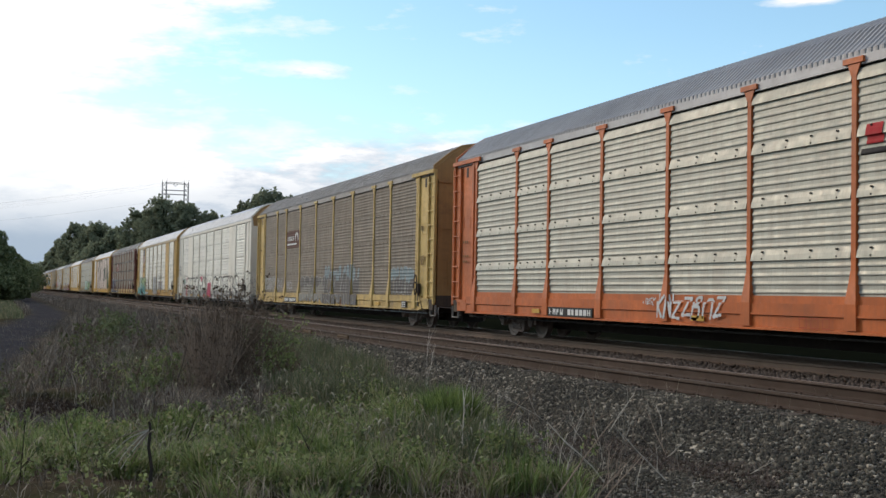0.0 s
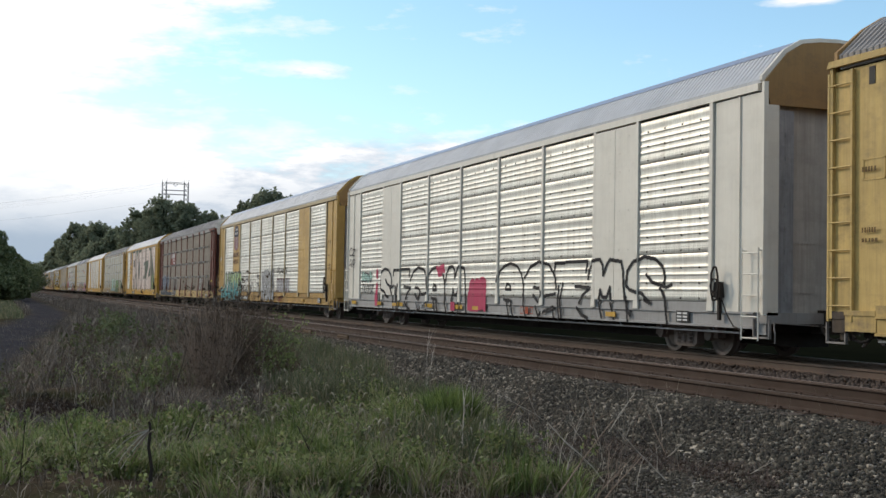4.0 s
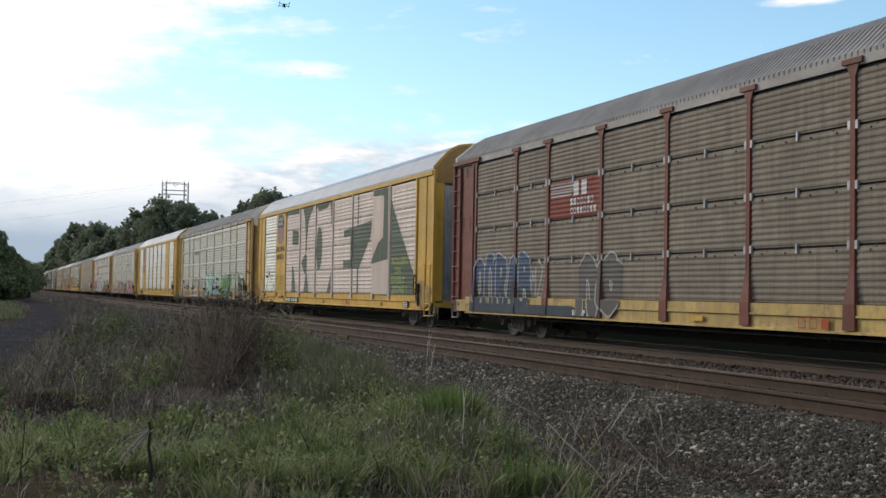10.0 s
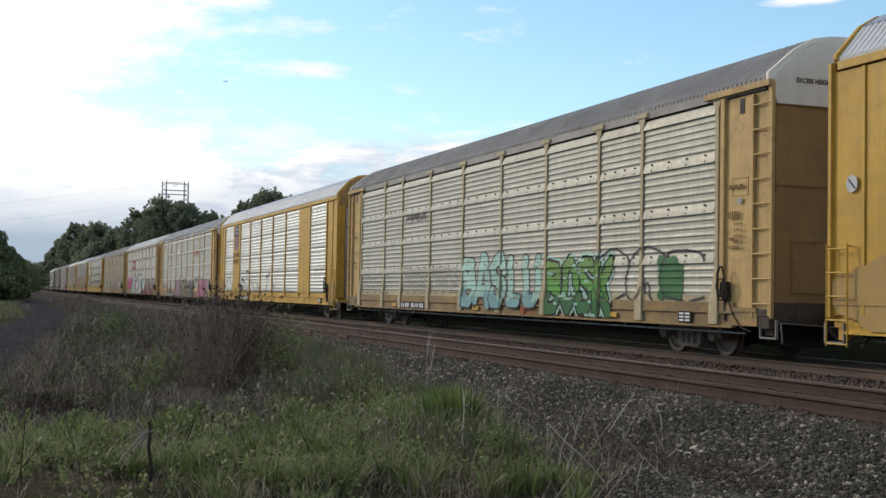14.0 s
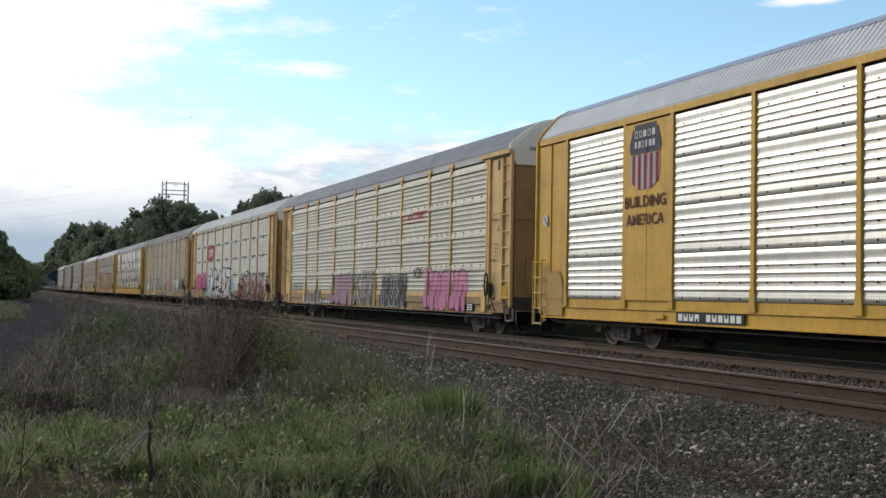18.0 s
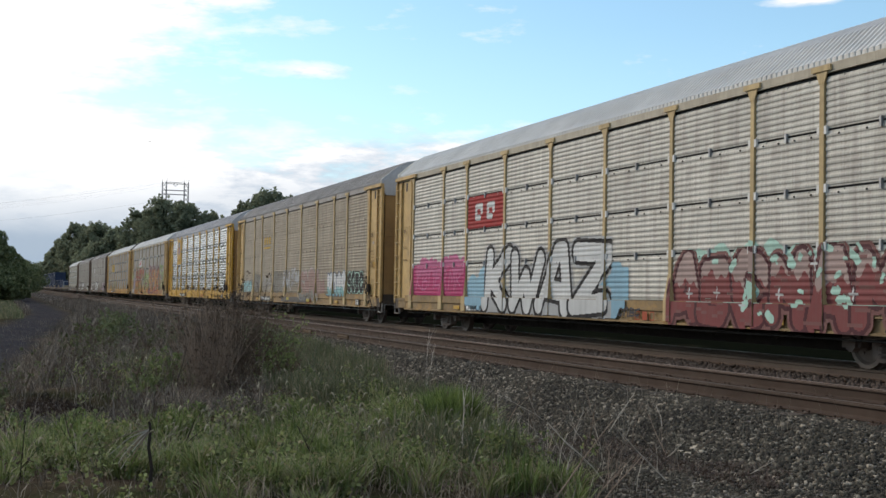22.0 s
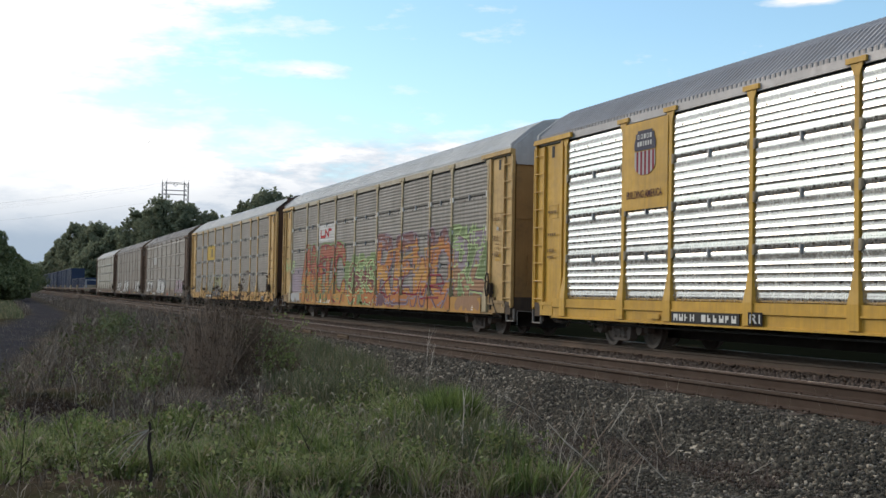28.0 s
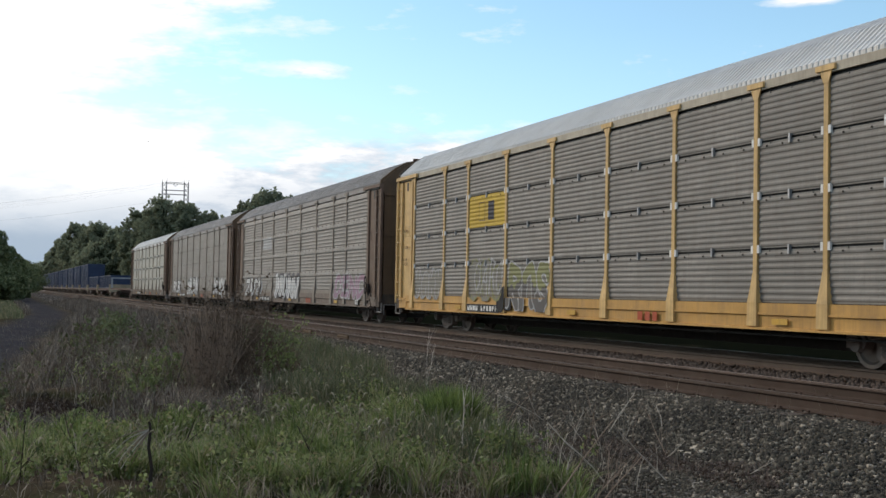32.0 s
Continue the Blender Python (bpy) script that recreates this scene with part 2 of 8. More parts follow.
DIRT = (0.075, 0.062, 0.05)
M = {
    "yellow": surface("yellow_paint", (0.63, 0.365, 0.055), 0.5, dark=0.7, streak=0.25, dirt=(0.16, 0.11, 0.06), dirt_amount=0.28),
    "yellow_tan": surface("sun_bleached_ochre_paint", (0.55, 0.35, 0.105), 0.55, dark=0.72, streak=0.3, dirt=(0.26, 0.15, 0.06), dirt_amount=0.45),
    "sill_ochre": surface("rust_stained_ochre_sill", (0.47, 0.28, 0.07), 0.65, dark=0.65, streak=0.4, dirt=(0.13, 0.09, 0.06), dirt_amount=0.6),
    "sill_grey": surface("road_grimed_grey_sill", (0.36, 0.35, 0.33), 0.6, dark=0.75, streak=0.3, dirt=(0.2, 0.18, 0.16), dirt_amount=0.4),
    "yellow_pale": surface("faded_yellow_paint", (0.62, 0.43, 0.15), 0.6, dark=0.7, streak=0.25, dirt=DIRT, dirt_amount=0.4),
    "yellow_warm": surface("warm_faded_yellow_paint", (0.66, 0.43, 0.17), 0.6, dark=0.75, streak=0.3, dirt=DIRT, dirt_amount=0.3),
    "post_grey": surface("grimy_tan_post", (0.52, 0.425, 0.26), 0.65, dark=0.75, streak=0.3, dirt=(0.12, 0.09, 0.065), dirt_amount=0.4),
    "post_tan": surface("grimy_ochre_post", (0.56, 0.41, 0.20), 0.65, dark=0.75, streak=0.3, dirt=(0.12, 0.09, 0.065), dirt_amount=0.4),
    "corner_tan": surface("grimy_ochre_corner", (0.56, 0.37, 0.145), 0.6, dark=0.75, streak=0.2, dirt=(0.12, 0.075, 0.05), dirt_amount=0.55),
    "post_dull": surface("dull_grey_brown_post", (0.27, 0.235, 0.195), 0.7, dark=0.7, streak=0.45, dirt=(0.12, 0.085, 0.065), dirt_amount=0.4),
    "corner_dull": surface("grimy_brown_corner", (0.20, 0.135, 0.095), 0.7, dark=0.65, streak=0.5, dirt=(0.08, 0.055, 0.045), dirt_amount=0.5),
    "sill_dull": surface("grimy_brown_sill", (0.20, 0.155, 0.12), 0.7, dark=0.65, streak=0.5, dirt=(0.09, 0.07, 0.06), dirt_amount=0.6),
    "tan_pale": surface("grimy_tan_paint", (0.40, 0.33, 0.22), 0.65, streak=0.45, dirt=DIRT, dirt_amount=0.45),
    "sill_dirty": surface("grimy_ochre_sill", (0.28, 0.19, 0.095), 0.7, dark=0.55, streak=0.0, dirt=(0.50, 0.28, 0.06), dirt_amount=0.6),
    "sill_yellow": surface("stained_yellow_sill", (0.55, 0.38, 0.13), 0.6, dark=0.7, streak=0.4, dirt=(0.12, 0.09, 0.07), dirt_amount=0.9),
    "sill_orange": surface("rust_tinted_yellow_sill", (0.55, 0.31, 0.085), 0.6, dark=0.78, streak=0.3, dirt=(0.15, 0.09, 0.06), dirt_amount=0.35),
    "slat_brown": surface("dark_brown_slat", (0.085, 0.045, 0.028), 0.6, dark=0.7, streak=0.3, dirt=(0.05, 0.03, 0.025), dirt_amount=0.4),
    "roof_bright": surface("bright_roof_sheet", (0.52, 0.525, 0.53), 0.5, 0.2, dark=0.8, dirt=(0.3, 0.29, 0.27), dirt_amount=0.25),
    # bluish tint paints the sky's reflection into the smooth roof strip
    "roof_cap": surface("sky_tinted_galvanised_roof_top", (0.34, 0.36, 0.44), 0.38, 0.75, dark=0.8, dirt=(0.22, 0.22, 0.25), dirt_amount=0.3, bump=0.05),
    "orange": surface("orange_paint", (0.58, 0.145, 0.035), 0.5, streak=0.2, dirt=DIRT, dirt_amount=0.2),
    "maroon": surface("oxide_red_paint", (0.19, 0.055, 0.038), 0.6, streak=0.3, dirt=DIRT, dirt_amount=0.35),
    "white": surface("white_paint", (0.73, 0.685, 0.585), 0.5, dark=0.88, streak=0.12, dirt=(0.35, 0.31, 0.25), dirt_amount=0.2),
    "panel_bright": surface("bright_galvanised_sheet", (0.72, 0.71, 0.64), 0.45, 0.35, dark=0.8, streak=0.45, dirt=(0.3, 0.26, 0.21), dirt_amount=0.25, bump=0.08, dots=True),
    "panel_silver": surface("silver_sheet", (0.325, 0.327, 0.28), 0.5, 0.25, dark=0.8, streak=0.55, dirt=(0.22, 0.2, 0.17), dirt_amount=0.35, bump=0.1),
    "panel_grey": surface("dull_grey_sheet", (0.215, 0.203, 0.18), 0.6, 0.1, dark=0.7, streak=0.5, dirt=(0.16, 0.14, 0.12), dirt_amount=0.4, bump=0.12),
    "panel_brown": surface("grimy_brown_sheet", (0.235, 0.197, 0.152), 0.7, 0.0, dark=0.65, streak=0.6, dirt=(0.10, 0.08, 0.06), dirt_amount=0.5, bump=0.12),
    "panel_chrome": surface("gleaming_galvanised_sheet", (0.70, 0.69, 0.655), 0.24, 0.8, dark=0.8, streak=0.18, dirt=(0.35, 0.33, 0.3), dirt_amount=0.15, bump=0.05, dots=True),
    "panel_shine": surface("new_galvanised_sheet", (0.72, 0.70, 0.645), 0.38, 0.6, dark=0.8, streak=0.3, dirt=(0.36, 0.33, 0.28), dirt_amount=0.2, bump=0.06, dots=True),
    "panel_mid": surface("dusty_grey_sheet", (0.52, 0.505, 0.455), 0.55, 0.15, dark=0.75, streak=0.55, dirt=(0.18, 0.16, 0.13), dirt_amount=0.4, bump=0.1),
    "end_grey": surface("weathered_grey_end_plate", (0.46, 0.46, 0.46), 0.6, 0.1, dark=0.75, streak=0.15, dirt=(0.2, 0.19, 0.18), dirt_amount=0.3),
    "end_pale": surface("pale_grey_end_door", (0.58, 0.53, 0.46), 0.55, 0.2, dark=0.6, streak=0.4, dirt=(0.2, 0.18, 0.16), dirt_amount=0.35),
    "panel_tan": surface("tan_stained_sheet", (0.325, 0.28, 0.205), 0.65, 0.05, dark=0.7, streak=0.65, dirt=(0.13, 0.10, 0.075), dirt_amount=0.45, bump=0.12),
    "panel_dark": surface("dark_grey_sheet", (0.285, 0.272, 0.245), 0.65, 0.05, dark=0.72, streak=0.45, dirt=(0.10, 0.09, 0.075), dirt_amount=0.4, bump=0.12),
    "panel_pink": surface("pink_sprayed_sheet", (0.66, 0.535, 0.455), 0.5, 0.0, dark=0.8, streak=0.3, dirt=(0.3, 0.24, 0.2), dirt_amount=0.3, bump=0.1, dots=True),
    "roof_grey": surface("grey_roof_sheet", (0.34, 0.335, 0.34), 0.5, 0.3, dark=0.75, dirt=(0.2, 0.18, 0.16), dirt_amount=0.3),
    "roof_brown": surface("stained_roof_sheet", (0.32, 0.30, 0.28), 0.6, 0.1, dark=0.7, dirt=(0.14, 0.11, 0.09), dirt_amount=0.5),
    "roof_white": surface("pale_roof_sheet", (0.63, 0.62, 0.59), 0.5, 0.1, dark=0.8, dirt=(0.3, 0.27, 0.23), dirt_amount=0.25),
    "under": surface("grimy_black_steel", (0.042, 0.033, 0.027), 0.8, 0.1, dark=0.6, dirt=(0.07, 0.05, 0.04), dirt_amount=0.4),
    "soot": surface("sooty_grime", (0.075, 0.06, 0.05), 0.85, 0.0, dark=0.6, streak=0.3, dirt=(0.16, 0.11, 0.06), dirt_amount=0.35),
    "truck": surface("rusty_cast_steel", (0.23, 0.175, 0.145), 0.8, 0.1, dark=0.6, dirt=(0.12, 0.08, 0.06), dirt_amount=0.4),
    "stirrup": surface("worn_grey_steel", (0.26, 0.24, 0.22), 0.6, 0.2, dark=0.7),
    "tread": surface("worn_wheel_steel", (0.17, 0.125, 0.10), 0.5, 0.3, dark=0.7),
    "end_brown": surface("grimy_brown_end_door", (0.16, 0.10, 0.055), 0.7, dark=0.7, streak=0.4, dirt=DIRT, dirt_amount=0.4),
    "end_yellow": surface("mustard_end_door", (0.37, 0.22, 0.085), 0.65, dark=0.75, streak=0.15, dirt=DIRT, dirt_amount=0.4),
    "end_dark": surface("dark_red_end_door", (0.07, 0.03, 0.025), 0.7, dark=0.7, streak=0.3, dirt=DIRT, dirt_amount=0.3),
    "chord": surface("grimy_cream_roof_edge", (0.47, 0.41, 0.31), 0.6, dark=0.75, streak=0.35, dirt=(0.2, 0.17, 0.13), dirt_amount=0.4),
    "galv": surface("galvanised_end_plate", (0.45, 0.46, 0.47), 0.5, 0.5, dark=0.5, streak=0.4, dirt=(0.1, 0.1, 0.1), dirt_amount=0.4),
    "rail": surface("rusty_rail_side", (0.064, 0.041, 0.029), 0.85, 0.0, dark=0.7, dirt=(0.08, 0.06, 0.045), dirt_amount=0.4, world_place=True),
    "rail_brightened": surface("brightened_brown_rail_side", (0.15, 0.105, 0.078), 0.8, 0.0, dark=0.75, dirt=(0.10, 0.075, 0.06), dirt_amount=0.4, world_place=True),
    "rail_dull": surface("rusted_shaded_rail_head", (0.085, 0.062, 0.048), 0.7, 0.1, dark=0.75, world_place=True),
    "rail_sunlit": surface("worn_sunlit_rail_head", (0.34, 0.28, 0.26), 0.55, 0.25, dark=0.75, world_place=True),
    "rail_highlit": surface("worn_highlit_rail_head", (0.20, 0.15, 0.125), 0.6, 0.2, dark=0.7, world_place=True),
    "tie": surface("weathered_timber_tie", (0.075, 0.058, 0.046), 0.9, dark=0.6, dirt=(0.11, 0.09, 0.07), dirt_amount=0.4, random_shade=0.5),
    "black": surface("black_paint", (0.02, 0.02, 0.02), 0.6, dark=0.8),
    "sign_white": surface("white_stencil_paint", (0.7, 0.69, 0.65), 0.6, dark=0.8),
    "blue": surface("blue_container_paint", (0.02, 0.034, 0.075), 0.5, dark=0.7, dirt=DIRT, dirt_amount=0.2),
    "flat_brown": surface("brown_flat_car_paint", (0.11, 0.06, 0.045), 0.7, dirt=DIRT, dirt_amount=0.4),
    "bark": surface("grey_brown_bark", (0.08, 0.065, 0.05), 0.9),
    "pylon": surface("galvanised_lattice_steel", (0.20, 0.21, 0.22), 0.7, 0.2),
    "wire": surface("grey_conductor", (0.16, 0.17, 0.18), 0.6, 0.3),
}


def spray(name, colour):
    if "spray_" + name not in M:
        M["spray_" + name] = surface("spray_" + name, colour, 0.65, dark=0.75, grain=9.0, streak=0.15, dirt=(0.16, 0.14, 0.12), dirt_amount=0.15, bump=0.05, spec=0.08)
    return M["spray_" + name]


# ---- mesh helpers ----
class Bag:
    """Collects vertices and faces."""

    def __init__(self):
        self.v, self.f = [], []

    def poly(self, *points):
        i = len(self.v)
        self.v.extend(points)
        self.f.append(tuple(range(i, i + len(points))))

    def box(self, x0, x1, y0, y1, z0, z1, top=1.0):
        i = len(self.v)
        cx, cy, hx, hy = (x0 + x1) / 2, (y0 + y1) / 2, (x1 - x0) / 2, (y1 - y0) / 2
        for z, k in ((z0, 1.0), (z1, top)):
            self.v.extend([(cx - hx * k, cy - hy * k, z), (cx + hx * k, cy - hy * k, z), (cx + hx * k, cy + hy * k, z), (cx - hx * k, cy + hy * k, z)])
        for q in ((3, 2, 1, 0), (4, 5, 6, 7), (0, 1, 5, 4), (1, 2, 6, 5), (2, 3, 7, 6), (3, 0, 4, 7)):
            self.f.append(tuple(i + k for k in q))

    def prism(self, outline, axis, a, b):
        """outline: 2D points round a closed shape, drawn out along the axis from a to b."""
        def place(p, w):
            return {"x": (w, p[0], p[1]), "y": (p[0], w, p[1]), "z": (p[0], p[1], w)}[axis]
        i, k = len(self.v), len(outline)
        self.v.extend([place(p, a) for p in outline] + [place(p, b) for p in outline])
        for j in range(k):
            self.f.append((i + j, i + (j + 1) % k, i + k + (j + 1) % k, i + k + j))
        self.f.append(tuple(i + j for j in reversed(range(k))))
        self.f.append(tuple(i + k + j for j in range(k)))

    def tube(self, a, b, r0, r1=None, sides=6):
        r1 = r0 if r1 is None else r1
        a, b = Vector(a), Vector(b)
        way = (b - a).normalized()
        u = way.orthogonal().normalized()
        w = way.cross(u)
        i = len(self.v)
        for p, r in ((a, r0), (b, r1)):
            for k in range(sides):
                t = 2 * math.pi * k / sides
                self.v.append(tuple(p + r * (math.cos(t) * u + math.sin(t) * w)))
        for k in range(sides):
            self.f.append((i + k, i + (k + 1) % sides, i + sides + (k + 1) % sides, i + sides + k))
        self.f.append(tuple(i + k for k in reversed(range(sides))))
        self.f.append(tuple(i + sides + k for k in range(sides)))

    def mesh(self, name, smooth=False):
        me = bpy.data.meshes.new(name)
        me.from_pydata(self.v, [], self.f)
        bm = bmesh.new()
        bm.from_mesh(me)
        if smooth:
            bmesh.ops.remove_doubles(bm, verts=bm.verts, dist=0.0002)
        bmesh.ops.recalc_face_normals(bm, faces=bm.faces)
        bm.to_mesh(me)
        bm.free()
        if smooth:
            me.shade_smooth()
        me.materials.append(None)
        return me


MESHES = {}
MANY = ("bolting", "stem_tangle", "spray_outline", "spray_letters", "spray_tag", "spray_cloud", "spray_writing", "number_marking", "data_marking", "stencil_marking", "emblem_marking", "slogan", "foot_gap", "branchwork", "spray_shadow", "spray_inner_line", "spray_flecks", "spray_cross_pattern", "spray_rim", "spray_ground_mist", "emblem_stripes", "emblem_ground")


def stored(key, make, smooth=False):
    if key not in MESHES:
        bag = Bag()
        make(bag)
        MESHES[key] = bag.mesh(str(key[0] if isinstance(key, tuple) else key), smooth)
    return MESHES[key]


def part(name, me, material, parent=None, at=(0, 0, 0), label="", turn=None):
    """One mesh object under a thing or a part; the mesh may be shared, the material is the object's own."""
    ob = new(name, me)
    if me.materials and me.materials[0] is None:
        ob.material_slots[0].link = "OBJECT"
        ob.material_slots[0].material = material
    ob.parent = parent
    ob.location = at
    if name in MANY:
        ob["kind"] = "stuff"
    if turn:
        ob.rotation_euler = turn
    return tagged(ob, label) if label else ob


def big_mesh(name, verts, faces, material, smooth=False):
    """A large joined mesh from arrays."""
    me = bpy.data.meshes.new(name)
    verts, faces = np.asarray(verts, np.float32), np.asarray(faces, np.int32)
    k = faces.shape[1]
    me.vertices.add(len(verts))
    me.vertices.foreach_set("co", verts.ravel())
    me.loops.add(faces.size)
    me.loops.foreach_set("vertex_index", faces.ravel())
    me.polygons.add(len(faces))
    me.polygons.foreach_set("loop_start", np.arange(0, faces.size, k, dtype=np.int32))
    me.update(calc_edges=True)
    me.materials.append(material)
    if smooth:
        me.shade_smooth()
    return me


# ---- the ground: one sheet with a raised track bed ----
TRACK_NEAR, TRACK_FAR = 8.965, 14.27
DROP = -0.09          # the far track lies this much lower


def ground_z(x, y):
    """Height of the ground: low weeds by the camera, the ballast shoulder, the flat bed, the ditch and field beyond."""
    xs = [-4000, -40, -3, 2, 5.7, 7.5, 11.4, 12.6, 16.0, 18.2, 24, 4000]
    zs = [-0.7, -0.7, -0.62, -0.60, -0.58, -0.20, -0.22, -0.29, -0.29, -0.34, -0.28, -0.6]
    return np.interp(y, xs, zs)


def lumps(x, y):
    return 0.05 * np.sin(1.3 * x + 2.1 * np.sin(0.7 * y)) * np.sin(1.1 * y + 0.6 * np.sin(0.9 * x)) + 0.02 * np.sin(3.7 * x + 1.3) * np.sin(4.3 * y)


def ground_height(x, y):
    soft = np.interp(y, [-60, -20, 5.0, 6.5], [0.5, 1.0, 1.0, 0.0])
    hollow = 0.10 * np.exp(-((x + 16.6) / 1.6) ** 2 - ((y - 0.8) / 0.8) ** 2)
    return ground_z(x, y) + lumps(x, y) * soft - hollow


def ground_material():
    m = bpy.data.materials.new("track_side_soil_and_gravel")
    m.use_nodes = True
    n = Nodes(m.node_tree)
    pos = n.add("ShaderNodeNewGeometry").outputs["Position"]
    sep = n.add("ShaderNodeSeparateXYZ")
    n.link(pos, sep.inputs[0])
    x, y = sep.outputs[0], sep.outputs[1]
    wob = n.math("MULTIPLY", n.math("SUBTRACT", n.noise(pos, 0.35, 5, 0.6), 0.5), 5.0)
    yy = n.math("ADD", y, wob)
    vor = n.add("ShaderNodeTexVoronoi", Scale=22.0)
    n.link(pos, vor.inputs["Vector"])
    stone = n.mix(n.ramp(vor.outputs["Distance"], [(0.0, 0.0), (0.6, 1.0)]), (0.12, 0.104, 0.09), (0.025, 0.021, 0.018))
    speck = n.add("ShaderNodeSeparateColor")
    n.link(vor.outputs["Color"], speck.inputs[0])
    stone = n.mix(n.math("MULTIPLY", n.ramp(speck.outputs[0], [(0.6, 0.0), (1.0, 1.0)]), 0.6), stone, (0.34, 0.32, 0.30))
    soil = n.mix(n.ramp(n.noise(pos, 3.0, 6, 0.7), [(0.35, 0.0), (0.7, 1.0)]), (0.06, 0.042, 0.03), (0.13, 0.10, 0.072))
    grass = n.mix(n.ramp(n.noise(pos, 1.2, 6, 0.7), [(0.35, 0.0), (0.65, 1.0)]), (0.028, 0.038, 0.015), (0.05, 0.040, 0.026))
    near = n.mix(n.ramp(n.noise(pos, 0.5, 4), [(0.4, 0.0), (0.6, 1.0)]), soil, grass)
    gravel = n.ramp(n.math("DIVIDE", yy, 20.0), [(0.22, 0.0), (0.29, 1.0), (0.85, 1.0), (0.9, 0.0)])
    col = n.mix(gravel, near, stone)
    # a strip of dark gravel runs off between the weeds and the trees
    side = n.math("MINIMUM", n.math("SUBTRACT", n.math("MULTIPLY", x, -0.08), 1.64), 4.3)
    path = n.ramp(n.math("ADD", n.math("DIVIDE", n.math("ADD", n.math("SUBTRACT", y, side), n.math("MULTIPLY", wob, 0.35)), 10.0), 0.5), [(0.20, 0.0), (0.30, 1.0), (0.44, 1.0), (0.56, 0.0)])
    path = n.math("MULTIPLY", path, n.ramp(n.math("DIVIDE", x, -100.0), [(0.17, 0.0), (0.24, 1.0)]))
    # the path's blue-black tint has shade painted into it
    col = n.mix(n.math("MULTIPLY", path, 0.9), col, n.mix(n.ramp(n.noise(pos, 1.1, 6, 0.75), [(0.35, 0.45), (0.65, 0.95)]), stone, (0.028, 0.031, 0.042)))
    # bare dark earth in a hollow between the weeds
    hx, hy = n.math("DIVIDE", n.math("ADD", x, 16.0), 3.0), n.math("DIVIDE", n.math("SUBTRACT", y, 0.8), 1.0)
    dark_earth = n.math("ADD", n.math("ADD", n.math("MULTIPLY", hx, hx), n.math("MULTIPLY", hy, hy)), n.math("MULTIPLY", wob, 0.3))
    col = n.mix(n.ramp(dark_earth, [(0.6, 1.0), (1.0, 0.0)]), col, n.mix(n.noise(pos, 14.0, 5, 0.7), (0.008, 0.006, 0.005), (0.035, 0.026, 0.021)))
    # oil, brake dust and the train's shade, painted dark between the busy track's rails
    oil_shade = n.ramp(n.math("DIVIDE", y, 20.0), [(0.64, 0.0), (0.675, 1.0), (0.77, 1.0), (0.80, 0.0)])
    col = n.mix(n.math("MULTIPLY", oil_shade, 0.75), col, (0.012, 0.010, 0.010))
    # ground past the far track painted near black for the shade under the train
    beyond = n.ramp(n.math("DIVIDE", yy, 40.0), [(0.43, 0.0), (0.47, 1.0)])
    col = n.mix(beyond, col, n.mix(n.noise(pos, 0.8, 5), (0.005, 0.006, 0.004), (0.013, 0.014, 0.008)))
    bsdf = n.add("ShaderNodeBsdfPrincipled", Roughness=0.95)
    bsdf.inputs["Specular IOR Level"].default_value = 0.0
    n.link(col, bsdf.inputs["Base Color"])
    b = n.add("ShaderNodeBump", Strength=0.7, Distance=0.03)
    n.link(n.math("ADD", n.math("MULTIPLY", vor.outputs["Distance"], -0.8), n.noise(pos, 9.0, 5)), b.inputs["Height"])
    n.link(b.outputs[0], bsdf.inputs["Normal"])
    n.link(bsdf.outputs[0], n.add("ShaderNodeOutputMaterial").inputs[0])
    return m


def make_ground():
    gx = np.concatenate([-np.geomspace(4000, 72, 36), np.arange(-70, 6, 0.3), np.geomspace(7, 4000, 30)])
    gy = np.concatenate([-np.geomspace(4000, 6, 26), np.arange(-5, 19, 0.25), np.geomspace(20, 4000, 28)])
    xx, yy = np.meshgrid(gx, gy, indexing="ij")
    zz = ground_height(xx, yy)
    v = np.stack([xx, yy, zz], -1).reshape(-1, 3)
    a, b = len(gx), len(gy)
    i = (np.arange(a - 1)[:, None] * b + np.arange(b - 1)[None, :]).ravel()
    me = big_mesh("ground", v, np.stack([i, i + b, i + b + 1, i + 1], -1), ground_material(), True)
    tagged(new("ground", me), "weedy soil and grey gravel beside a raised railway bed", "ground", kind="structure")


make_ground()


# ---- the tracks ----
def rail_outline(y):
    """Section of a rail whose head is centred at y, top at z = 0."""
    half = [(0.036, -0.004), (0.037, -0.035), (0.030, -0.044), (0.009, -0.055), (0.009, -0.135), (0.020, -0.148), (0.070, -0.160), (0.070, -0.172)]
    return [(y + a, z) for a, z in half] + [(y - a, z) for a, z in reversed(half)]


